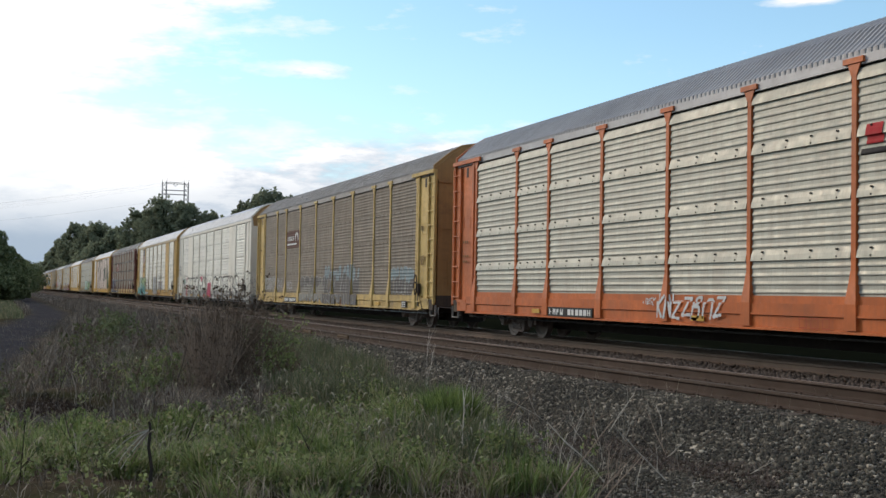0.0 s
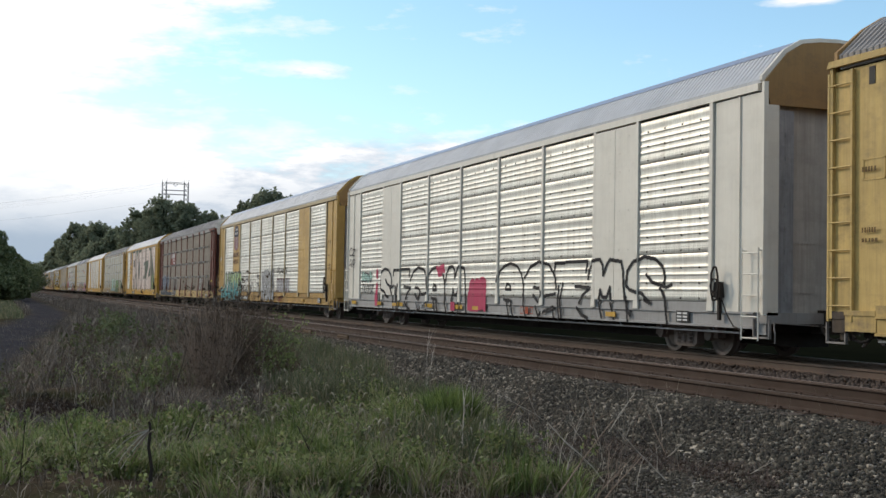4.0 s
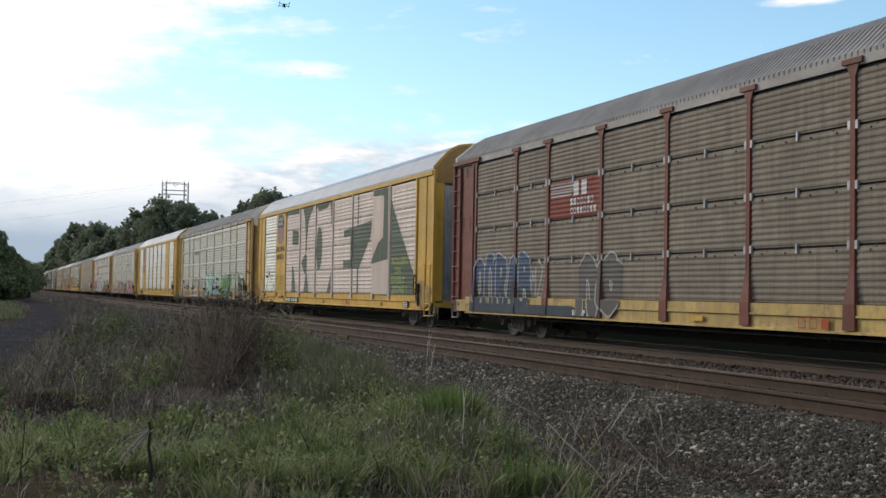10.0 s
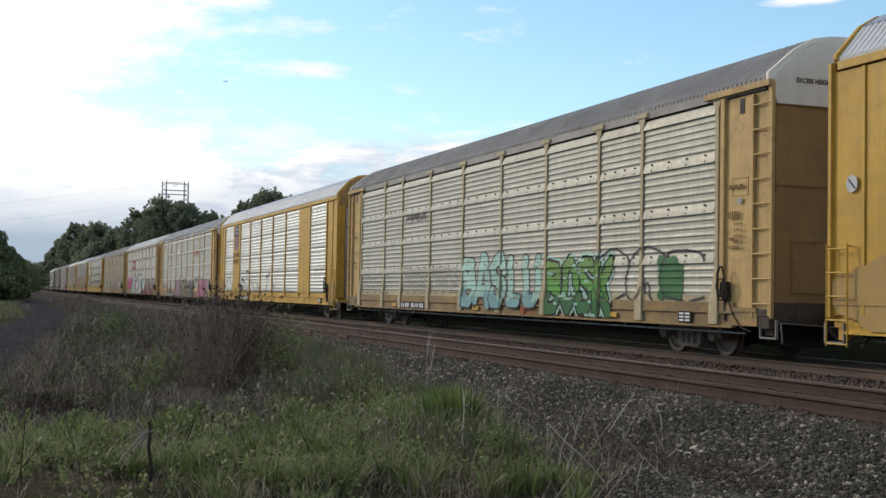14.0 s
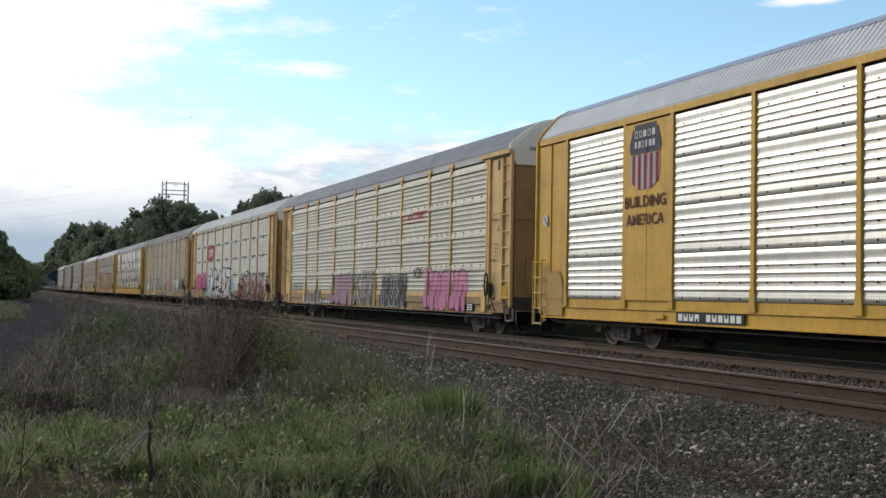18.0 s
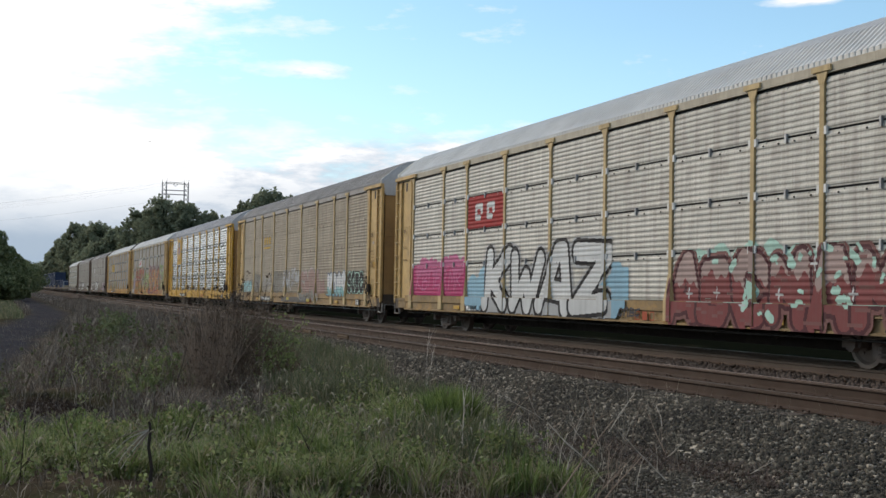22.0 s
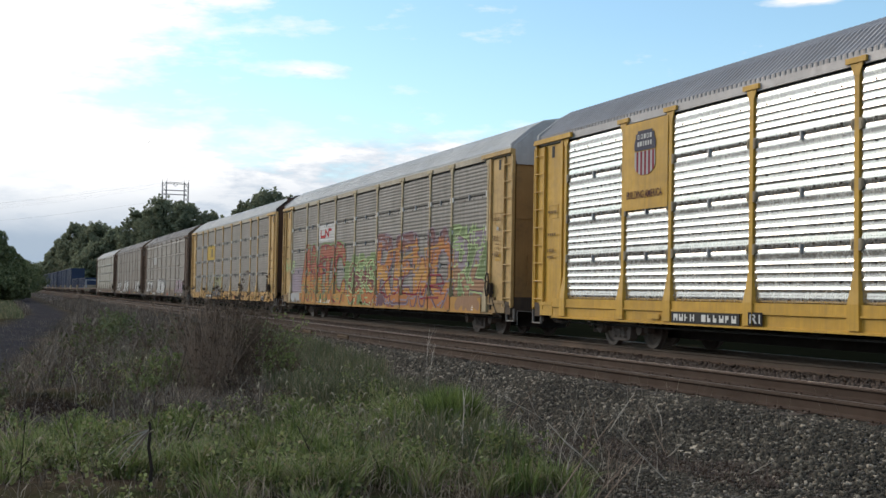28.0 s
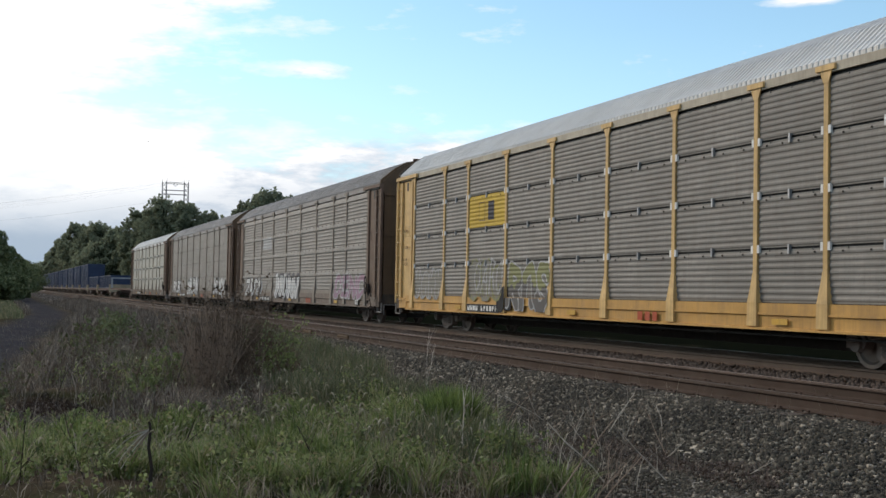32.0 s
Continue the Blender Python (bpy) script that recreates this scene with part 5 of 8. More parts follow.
def cloud_shape(w, h, seed, cell=CELL):
    rng = random.Random(seed)
    mask = blank_grid(w, h, cell)
    for k in range(int(6 * w / h) + 6):
        a = (rng.uniform(0.1, 0.9) * w, rng.uniform(0.25, 0.7) * h)
        stroke(mask, a, (a[0] + rng.uniform(-0.2, 0.2) * h, a[1] + rng.uniform(-0.2, 0.2) * h), rng.uniform(0.2, 0.3) * h, cell)
    return mask


def lettering(body, w, h, cell=CELL, bold=0.018):
    """The cells covered by a line of text stretched to w x h, with the built-in font."""
    curve = bpy.data.curves.new("lettering", "FONT")
    curve.body, curve.offset, curve.resolution_u = body, bold, 3
    ob = new("lettering", curve)
    bpy.context.view_layer.update()
    me = ob.evaluated_get(bpy.context.evaluated_depsgraph_get()).to_mesh()
    me.calc_loop_triangles()
    v = np.array([tuple(p.co)[:2] for p in me.vertices])
    tris = [tuple(t.vertices) for t in me.loop_triangles]
    lo, hi = v.min(0), v.max(0)
    v = (v - lo) / (hi - lo) * np.array([w, h])
    mask = blank_grid(w, h, cell)
    rr, cc = np.mgrid[0:mask.shape[0], 0:mask.shape[1]]
    px, pz = (cc + 0.5) * cell, (rr + 0.5) * cell
    for a, b, c in tris:
        (ax, az), (bx, bz), (cx, cz) = v[a], v[b], v[c]
        area = (bx - ax) * (cz - az) - (cx - ax) * (bz - az)
        if abs(area) < 1e-9:
            continue
        s = ((bx - ax) * (pz - az) - (px - ax) * (bz - az)) / area
        t = ((px - ax) * (cz - az) - (cx - ax) * (pz - az)) / area
        mask |= (s >= 0) & (t >= 0) & (s + t <= 1)
    bpy.data.objects.remove(ob)
    bpy.data.curves.remove(curve)
    return mask


C = {
    "white": (0.62, 0.62, 0.60), "grey_white": (0.42, 0.42, 0.41), "black": (0.02, 0.02, 0.022), "dark": (0.06, 0.06, 0.07), "red": (0.45, 0.03, 0.035),
    "crimson": (0.25, 0.03, 0.05), "pink": (0.52, 0.20, 0.32), "hot_pink": (0.44, 0.05, 0.15), "mauve": (0.34, 0.22, 0.28), "teal": (0.10, 0.36, 0.37), "mint": (0.42, 0.62, 0.52),
    "green": (0.13, 0.34, 0.08), "lime": (0.30, 0.38, 0.10), "forest": (0.115, 0.14, 0.105), "blue": (0.05, 0.09, 0.24), "pale_blue": (0.28, 0.46, 0.56), "orange": (0.52, 0.19, 0.05),
    "red_orange": (0.40, 0.09, 0.045), "lemon": (0.50, 0.41, 0.10), "yellow": (0.50, 0.30, 0.04), "brown": (0.10, 0.04, 0.03), "rose": (0.65, 0.53, 0.45), "tan": (0.34, 0.20, 0.12),
}


def ink(name):
    return spray(name, C[name])


def piece(i, x0, x1, z0, z1, count, seed, fill, line=None, back=None, thick=0.19):
    """A sprayed piece of lettering: an optional cloud behind, outlined letters, a filling."""
    car, spec = TRAIN[i], SPECS[i]
    w, h = x1 - x0, z1 - z0
    if back:
        lay("spray_cloud", car, spec, cloud_shape(w, h, seed + 5), x0, z0, ink(back), 0.003)
    mask = wild_letters(w, h, count, seed, thick)
    if line:
        lay("spray_outline", car, spec, spread(mask, 1) & ~mask if h < 1.0 else spread(mask, 4 if line == "black" else 2) & ~mask, x0, z0, ink(line), 0.005)
    if fill:
        lay("spray_letters", car, spec, mask, x0, z0, ink(fill), 0.005)


def bubble(i, x0, x1, z0, z1, count, seed, fill, line, back=None, inner=True):
    """Fat rounded spray letters, each overlapping the last, with thin dark outlines."""
    rng = random.Random(seed)
    car, spec = TRAIN[i], SPECS[i]
    w, h = x1 - x0, z1 - z0
    full, edges = blank_grid(w, h), blank_grid(w, h)
    step = w / count
    for k in range(count):
        cx = step * (k + 0.5)
        one = blank_grid(w, h)
        r = 0.52 * step * rng.uniform(0.85, 1.15)
        lean = rng.uniform(-0.12, 0.12) * step
        stroke(one, (cx - lean, 0.02 * h + r * rng.uniform(0.7, 1.0)), (cx + lean, 0.98 * h - r * rng.uniform(0.8, 1.4)), r)
        for _ in range(2):
            a = rng.uniform(0, 6.28)
            stroke(one, (cx, rng.uniform(0.3, 0.7) * h), (cx + 0.3 * step * math.cos(a), (0.5 + 0.3 * math.sin(a)) * h), 0.38 * step)
        edges &= ~one
        edges |= one & spread(~one, 1.4 if h < 1.1 else 2.0)
        full |= one
        if inner:
            hole = blank_grid(w, h)
            stroke(hole, (cx + rng.uniform(-0.1, 0.1) * step, 0.08 * h), (cx + rng.uniform(-0.1, 0.1) * step, rng.uniform(0.3, 0.5) * h), 0.03)
            stroke(hole, (cx + rng.uniform(-0.15, 0.15) * step, rng.uniform(0.62, 0.75) * h), (cx + rng.uniform(-0.2, 0.2) * step, rng.uniform(0.75, 0.95) * h), 0.03)
            edges |= hole & one
    if back:
        lay("spray_cloud", car, spec, spread(full, 3) & ~full, x0, z0, ink(back), 0.005)
    lay("spray_letters", car, spec, full & ~edges, x0, z0, ink(fill), 0.005)
    lay("spray_outline", car, spec, edges, x0, z0, ink(line), 0.006)


def worn(shape, seed, share):
    """Which cells of a sprayed area have kept their paint: it flakes rib by rib."""
    coarse = np.random.default_rng(seed).random((shape[0] // 3 + 2, shape[1] // 9 + 2))
    coarse = coarse + 0.5 * np.roll(coarse, 1, axis=1)
    return np.kron(coarse, np.ones((3, 9)))[:shape[0], :shape[1]] > 1.5 * share


def burner(i, shapes, x0, x1, z0, z1, bands, line, r=0.15, edge=1.4, back=None, grow=3, lap=0.06, seed=1, wobble=0.03, slant=0.0, rim=None, fade=0.0):
    """Large outlined letters, each over the last; bands: (share of the height from which it goes up, colour), lowest first."""
    rng = random.Random(seed)
    car, spec = TRAIN[i], SPECS[i]
    w, h = x1 - x0, z1 - z0
    step = w / len(shapes)
    rad = r * step
    state = np.zeros(blank_grid(w, h).shape, int)
    for k, name in enumerate(shapes):
        one = blank_grid(w, h)
        draw_shape(one, name, step * k + 0.7 * rad - lap * step, step * (k + 1) - 0.7 * rad + lap * step, rad * 0.9 + 0.03, h - rad - rng.uniform(0.02, 0.12) * h, rad, rng, CELL, wobble, slant)
        state[spread(one, edge)] = 2
        state[one] = 1
    if fade:
        state[~worn(state.shape, seed, fade)] = 0
    full = state > 0
    if back:
        lay("spray_cloud", car, spec, spread(full, grow) & ~full, x0, z0, ink(back), 0.004)
    if rim:
        lay("spray_rim", car, spec, spread(full, 1) & ~full, x0, z0, ink(rim), 0.005)
    level = np.arange(state.shape[0])[:, None] / state.shape[0]
    across = np.arange(state.shape[1])
    ripple = (0.07 * np.sin(across * 0.06 + seed) + 0.05 * np.sin(across * 0.17 + 2 * seed) + 0.04 * np.sin(across * 0.41))[None, :]
    tops = [b[0] for b in bands[1:]] + [9.0]
    for (low, colour), top in zip(bands, tops):
        if colour:
            lay("spray_letters", car, spec, (state == 1) & (level + ripple >= (low or -9)) & (level + ripple < top), x0, z0, ink(colour), 0.005)
    if line:
        lay("spray_outline", car, spec, state == 2, x0, z0, ink(line), 0.006)


def mist(i, x0, x1, z0, z1, seed, colour, lift=0.002):
    """An uneven cloud of sprayed ground colour."""
    lay("spray_ground_mist", TRAIN[i], SPECS[i], cloud_shape(x1 - x0, z1 - z0, seed), x0, z0, ink(colour), lift)


def tag(i, x0, x1, z0, z1, count, seed, colour, r=0.025):
    lay("spray_tag", TRAIN[i], SPECS[i], scribble(x1 - x0, z1 - z0, count, seed, r), x0, z0, ink(colour), 0.006)


def block(i, name, x0, x1, z0, z1, colour, lift=0.004, label=""):
    mask = blank_grid(x1 - x0, z1 - z0)
    mask[:] = True
    return lay(name, TRAIN[i], SPECS[i], mask, x0, z0, ink(colour), lift, label)


def bars(i, x0, x1, z0, z1, count, colour, seed=1, name="stencil_marking", lift=0.010):
    """A row of upright bars where small writing stands."""
    rng = random.Random(seed)
    mask = blank_grid(x1 - x0, z1 - z0)
    n = mask.shape[1]
    for k in range(count):
        a = int(n * (k + 0.15) / count)
        b = max(a + 1, int(n * (k + 0.8) / count))
        mask[:, a:b] = True
        if rng.random() < 0.7 and mask.shape[0] > 3 and b - a > 2:
            mask[1:-1, a + 1:b - 1] = rng.random() < 0.3
    return lay(name, TRAIN[i], SPECS[i], mask, x0, z0, ink(colour), lift)


def plate(i, x0=-6.75, x1=-4.45):
    """The wagon's number on its sill: a black plate with light bars."""
    plate_ob = Bag()
    plate_ob.box(x0, x1, -1.628, -1.615, 0.545, 0.76)
    out = 0.0 if SPECS[i][1] else -OUT
    part("number_plate", plate_ob.mesh("number_plate"), M["black"], TRAIN[i], (0, out, 0), "black plate with light bars")
    rng = random.Random(i)
    bag = Bag()
    n = 11
    for k in range(n):
        if k == 4:
            continue
        a = x0 + 0.06 + (x1 - x0 - 0.12) * (k + 0.12) / n
        b = x0 + 0.06 + (x1 - x0 - 0.12) * (k + 0.85) / n
        bag.box(a, a + 0.04, -1.633, -1.629, 0.585, 0.72)
        if rng.random() < 0.7:
            bag.box(b - 0.04, b, -1.633, -1.629, 0.585, 0.72)
        bag.box(a + 0.04, b - 0.04, -1.633, -1.629, rng.choice([0.585, 0.64]), rng.choice([0.66, 0.72]))
    part("number_marking", bag.mesh("number_marking"), M["sign_white"], TRAIN[i], (0, out, 0))


def test_square(i, x):
    """The small black data panel on the sill."""
    bag = Bag()
    bag.box(x, x + 0.46, -1.628, -1.615, 0.56, 0.78)
    out = 0.0 if SPECS[i][1] else -OUT
    part("data_panel", bag.mesh("data_panel"), M["black"], TRAIN[i], (0, out, 0))
    bag = Bag()
    for k in range(3):
        for j in range(2):
            bag.box(x + 0.04 + 0.21 * j, x + 0.20 + 0.21 * j, -1.633, -1.629, 0.585 + 0.065 * k, 0.62 + 0.065 * k)
    part("data_marking", bag.mesh("data_marking"), M["sign_white"], TRAIN[i], (0, out, 0))


def shield(i, x0, x1, z0, z1, words):
    """A striped shield emblem with plain bars for its lettering, and the slogan under it."""
    w, h = x1 - x0, z1 - z0
    cell = 0.02
    mask = blank_grid(w, h, cell)
    rows, cols = mask.shape
    for r in range(rows):
        v = r / rows
        half = 0.36 + 0.10 * min(1, v / 0.2) if v < 0.55 else 0.46 + 0.04 * math.sin((v - 0.55) / 0.45 * math.pi * 2)
        if v < 0.1:
            half *= 0.55 + 4.5 * v
        if v > 0.92:
            half = 0.34
        a, b = int(cols * (0.5 - half)), int(cols * (0.5 + half))
        mask[r, a:b] = True
    top = mask.copy()
    top[:int(rows * 0.56)] = False
    low = mask.copy()
    low[int(rows * 0.54):] = False
    stripes = low.copy()
    for c in range(cols):
        if int(c / cols * 11) % 2 == 0:
            stripes[:, c] = False
    car, spec = TRAIN[i], SPECS[i]
    lay("emblem_field", car, spec, top, x0, z0, ink("emblem_blue"), 0.004, "faded dark shield top", cell)
    lay("emblem_ground", car, spec, low & ~stripes, x0, z0, ink("grey_white"), 0.004, "", cell)
    lay("emblem_stripes", car, spec, stripes, x0, z0, ink("crimson"), 0.004, "red shield stripes", cell)
    bars(i, x0 + 0.16 * w, x1 - 0.16 * w, z0 + 0.80 * h, z0 + 0.90 * h, 5, "white", 3)
    bars(i, x0 + 0.16 * w, x1 - 0.16 * w, z0 + 0.64 * h, z0 + 0.74 * h, 6, "white", 4)
    for text, a, b, c, d in words:
        lay("slogan", car, spec, lettering(text, b - a, d - c, 0.02), a, c, ink("brown"), 0.008, "", 0.02)


C["emblem_blue"] = (0.09, 0.09, 0.12)
C.update(dull_amber=(0.50, 0.27, 0.08), dull_orange=(0.48, 0.19, 0.065), dull_leaf=(0.20, 0.27, 0.12), dull_salmon=(0.38, 0.13, 0.085), dull_plum=(0.15, 0.08, 0.10))
C["dust_pink"] = (0.38, 0.28, 0.25)
C["road_dirt"] = (0.45, 0.29, 0.11)
SPECS = [("louvre", False), ("rib", False), ("wave", True), ("wave", True), ("split", False), ("wave", True), ("louvre", False), ("wave", True), ("louvre", False),
         ("split", False), ("rib", False), ("wave", False), ("split", False), ("split", False), ("louvre", False), ("rib", False), ("split", False)]


def end_text(i, text, z, height, width):
    """A line of stencilled words across the plate over the end door."""
    curve = bpy.data.curves.new("words", "FONT")
    curve.body, curve.size, curve.align_x, curve.offset = text, height * 1.4, "CENTER", 0.004
    ob = new("words", curve)
    bpy.context.view_layer.update()
    me = bpy.data.meshes.new_from_object(ob.evaluated_get(bpy.context.evaluated_depsgraph_get()))
    bpy.data.objects.remove(ob)
    xs = [v.co.x for v in me.vertices]
    k = width / (max(xs) - min(xs))
    for v in me.vertices:
        v.co.x *= k
    me.materials.clear()
    me.materials.append(None)
    part("stencilled_words", me, M["under"], TRAIN[i], (13.315, -0.58, z), turn=(math.pi / 2, 0, math.pi / 2))


def paint_train():
    for i in (4, 6, 8, 9, 10):
        end_text(i, "EXCESS HEIGHT CAR", 4.90, 0.085, 1.05)
    rust = Bag()
    rust.prism([(-0.62, 4.86), (-0.36, 4.92), (-0.20, 5.10), (-0.06, 5.12), (-0.10, 5.24), (-0.22, 5.30), (-0.30, 5.52), (-0.46, 5.50), (-0.60, 5.30), (-0.66, 5.05)], "x", 13.312, 13.322)
    part("rust_hole", rust.mesh("rust_hole"), M["end_dark"], TRAIN[4], label="ragged dark rust patch")
    for i in (0, 1, 3, 6, 8, 9, 10, 11, 12, 13):
        rng = random.Random(900 + i)
        for z in (3.05, 2.5, 2.1, 1.95):
            if rng.random() < 0.8:
                bars(i, 12.05, 12.05 + rng.uniform(0.25, 0.5), z, z + rng.choice([0.06, 0.09, 0.15]), rng.randint(3, 6), "tan_mark" if i != 4 else "grey_white", i)
                bars(i, -12.6, -12.6 + rng.uniform(0.25, 0.5), z, z + rng.choice([0.06, 0.09]), rng.randint(3, 6), "tan_mark", i)
    for i in range(17):
        if i not in (2,):
            plate(i)
        test_square(i, 10.45)
        bars(i, 2.9, 3.8, 0.56, 0.74, 3, "red_orange", 9 + i, "builder_mark")
    # round warning labels on the corners of the newer wagons
    for i in (3, 5, 7):
        disc = blank_grid(0.30, 0.30, 0.01)
        stroke(disc, (0.15, 0.149), (0.15, 0.151), 0.135, 0.01)
        slash = blank_grid(0.30, 0.30, 0.01)
        stroke(slash, (0.08, 0.22), (0.22, 0.08), 0.018, 0.01)
        lay("round_label", TRAIN[i], SPECS[i], disc & ~slash, -12.95, 2.74, ink("white"), 0.006, "round white label with a dark slash", 0.01)
        lay("slash", TRAIN[i], SPECS[i], slash, -12.95, 2.74, ink("emblem_blue"), 0.006, "", 0.01)
        mist(i, -13.25, -11.75, 0.56, 1.75, 300 + i, "road_dirt")
        mist(i, 11.8, 13.2, 0.56, 1.45, 320 + i, "road_dirt")
    for i in (6, 8, 9, 10, 12):
        block(i, "paper_label", 12.33, 12.47, 2.78, 2.88, "grey_white", 0.006, "small white label")
        for k in range(4):
            bars(i, 12.24, 12.52, 2.06 + 0.11 * k, 2.11 + 0.11 * k, 4, "tan_mark", 40 + k)
    # the orange wagon
    tag(0, -2.2, -1.75, 0.86, 1.06, 8, 2, "white", 0.014)
    tag(0, -1.65, -1.05, 0.60, 1.2, 5, 7, "white", 0.035)
    tag(0, -1.1, 0.75, 0.60, 1.08, 12, 3, "white", 0.028)
    block(0, "emblem_bar", 4.34, 6.6, 3.32, 3.42, "black")
    bars(0, 4.40, 6.7, 3.48, 3.80, 4, "red", 2, "emblem_marking")
    # the brown wagon
    block(1, "emblem_block", -6.85, -4.3, 3.02, 3.83, "brown", label="brown emblem panel")
    block(1, "emblem_bar", -6.7, -4.9, 3.16, 3.24, "white", 0.009)
    bars(1, -6.7, -5.4, 3.36, 3.56, 7, "white", 5, "emblem_marking")
    ring = blank_grid(0.75, 0.66)
    for k in range(10):
        a, b = math.pi * k / 10, math.pi * (k + 1) / 10
        stroke(ring, (0.36 + 0.27 * math.cos(a), 0.26 + 0.3 * math.sin(a)), (0.36 + 0.27 * math.cos(b), 0.26 + 0.3 * math.sin(b)), 0.06)
    lay("emblem_ring", TRAIN[1], SPECS[1], ring, -5.25, 3.12, ink("white"), 0.009)
    bubble(1, -11.4, -8.95, 1.08, 1.75, 5, 11, "dust", "grey_white")
    tag(1, -8.8, -7.5, 1.05, 1.75, 7, 12, "grey_white", 0.028)
    tag(1, -6.6, -5.4, 1.12, 1.5, 8, 17, "grey_white", 0.026)
    burner(1, ("pair", "flag", "loop", "wave", "gate"), -3.9, 0.1, 0.62, 1.78, [(0, "dust"), (0.55, "grime")], "grey_white", 0.19, 0.7, seed=13, wobble=0.07)
    burner(1, ("fork", "bolt", "peaks", "tent", "gate", "valley"), 0.1, 5.2, 0.56, 2.1, [(0, "grime"), (0.4, "grime"), (0.7, "grey_teal")], "grey_white", 0.17, 0.7, back="grime", grow=2, seed=14, wobble=0.10, slant=0.2)
    burner(1, ("hump", "cup", "hump", "pair"), 9.05, 11.5, 0.98, 1.98, [(0, "grime"), (0.5, "grey_teal")], "grey_white", 0.22, 0.8, seed=15, wobble=0.06)
    # the white wagon
    outlined(2, ("swan", "beam", "bell", "arch", "crown"), -9.22, -0.80, 0.44, 1.92, "black", 0.05)
    block(2, "spray_square", -2.10, -1.76, 0.54, 0.80, "rose_red", 0.012)
    mist(2, -2.95, -2.65, 1.66, 1.86, 27, "rose_red")
    outlined(2, ("arch", "bell", "beam", "crown", "swan"), 1.35, 10.3, 0.48, 1.92, "black", 0.04)
    for x in (-12.3, -9.1, -6.8, -3.95, -1.4):
        block(2, "sill_label", x - 0.28, x + 0.28, 0.60, 0.72, "yellow", 0.012)
    bars(2, -5.55, -4.05, 0.55, 0.72, 8, "grey_white", 29, "number_marking")
    mist(2, -0.75, 0.6, 0.55, 1.75, 28, "rose_red")
    mist(2, -3.4, -2.7, 1.55, 1.95, 29, "rose_red")
    figure = blank_grid(0.7, 1.35)
    for p, q, r in (((0.36, 1.08), (0.37, 1.2), 0.12), ((0.37, 1.2), (0.40, 1.3), 0.04), ((0.36, 0.68), (0.33, 0.30), 0.13), ((0.36, 0.6), (0.38, 0.8), 0.07), ((0.30, 0.3), (0.36, 0.06), 0.17)):
        stroke(figure, p, q, r)
    lay("spray_figure", TRAIN[2], SPECS[2], figure, -9.85, 0.56, ink("rose_red"), 0.006)
    bubble(2, -11.4, -10.1, 1.40, 1.80, 4, 23, "mint", "dark")
    tag(2, -11.3, -9.9, 1.0, 1.36, 12, 24, "dark")
    tag(2, -13.0, -12.2, 2.35, 2.75, 5, 25, "black", 0.02)
    tag(2, -13.0, -12.2, 1.95, 2.30, 5, 26, "black", 0.02)
    # the yellow wagon
    words = [("BUILDING", -8.80, -7.12, 2.93, 3.17), ("AMERICA", -8.74, -7.2, 2.55, 2.79)]
    shield(3, -8.62, -7.32, 3.30, 4.68, words)
    mist(3, -12.6, -11.3, 0.56, 1.25, 32, "teal")
    burner(3, ("slab", "cup", "fork", "tent", "wave"), -11.25, -6.45, 0.48, 2.1, [(0, "teal"), (0.38, "sea_green"), (0.58, "pale_lime")], "black", 0.145, 3.4, back="mint", grow=2, seed=33, wobble=0.02)
    lay("spray_writing", TRAIN[3], SPECS[3], lettering("GET COVID", 2.0, 0.34, 0.02, 0.0), -6.35, 1.50, ink("dark"), 0.010, "", 0.02)
    lay("spray_writing", TRAIN[3], SPECS[3], lettering("OR DIE TRYIN", 2.5, 0.30, 0.02, 0.0), -5.95, 1.05, ink("dark"), 0.010, "", 0.02)
    tag(3, -2.2, -1.5, 1.6, 1.92, 7, 38, "dark", 0.02)
    tag(3, -2.1, -1.6, 1.25, 1.55, 5, 39, "dark", 0.02)
    burner(3, ("flag", "hump", "pair", "hook", "cup"), -0.95, 1.9, 0.55, 2.12, [(0, "silver"), (0.5, "grey_white")], "warm_grey", 0.19, 1.2, seed=35, wobble=0.05)
    bubble(3, 2.55, 5.2, 1.0, 1.66, 5, 36, "silver", "wine", "wine")
    tag(3, 2.6, 4.7, 1.84, 2.2, 18, 37, "black", 0.022)
    tag(3, 2.4, 3.6, 0.58, 0.82, 9, 34, "brown", 0.02)
    # the oxide red wagon
    block(4, "emblem_block", -6.85, -4.3, 2.9, 3.8, "maroon_sign", label="faded red emblem panel")
    for k in range(5):
        block(4, "emblem_bar", -6.8, -5.7 + 0.06 * k, 3.42 + 0.07 * k, 3.45 + 0.07 * k, "grey_white", 0.009)
    bars(4, -5.62, -4.85, 3.40, 3.74, 2, "white", 6, "emblem_marking")
    bars(4, -5.75, -4.55, 3.18, 3.34, 7, "white", 7)
    bars(4, -5.75, -4.40, 2.98, 3.13, 8, "white", 8)
    burner(4, ("loop", "hump", "flag", "tent", "pair"), -11.7, -7.9, 0.56, 2.18, [(0, "slate"), (0.45, "slate_blue")], "grey_white", 0.20, 1.0, seed=41, wobble=0.05)
    block(4, "spray_base", -11.8, -5.4, 0.56, 0.80, "slate", 0.010)
    tag(4, -7.9, -7.2, 0.9, 1.95, 5, 46, "grey_white", 0.03)
    burner(4, ("hump", "loop"), -5.25, -3.2, 0.58, 2.05, [(0, "warm_grey")], "grey_white", 0.24, 1.2, seed=42, wobble=0.10)
    tag(4, 7.35, 8.75, 1.05, 1.9, 10, 43, "grey_white", 0.03)
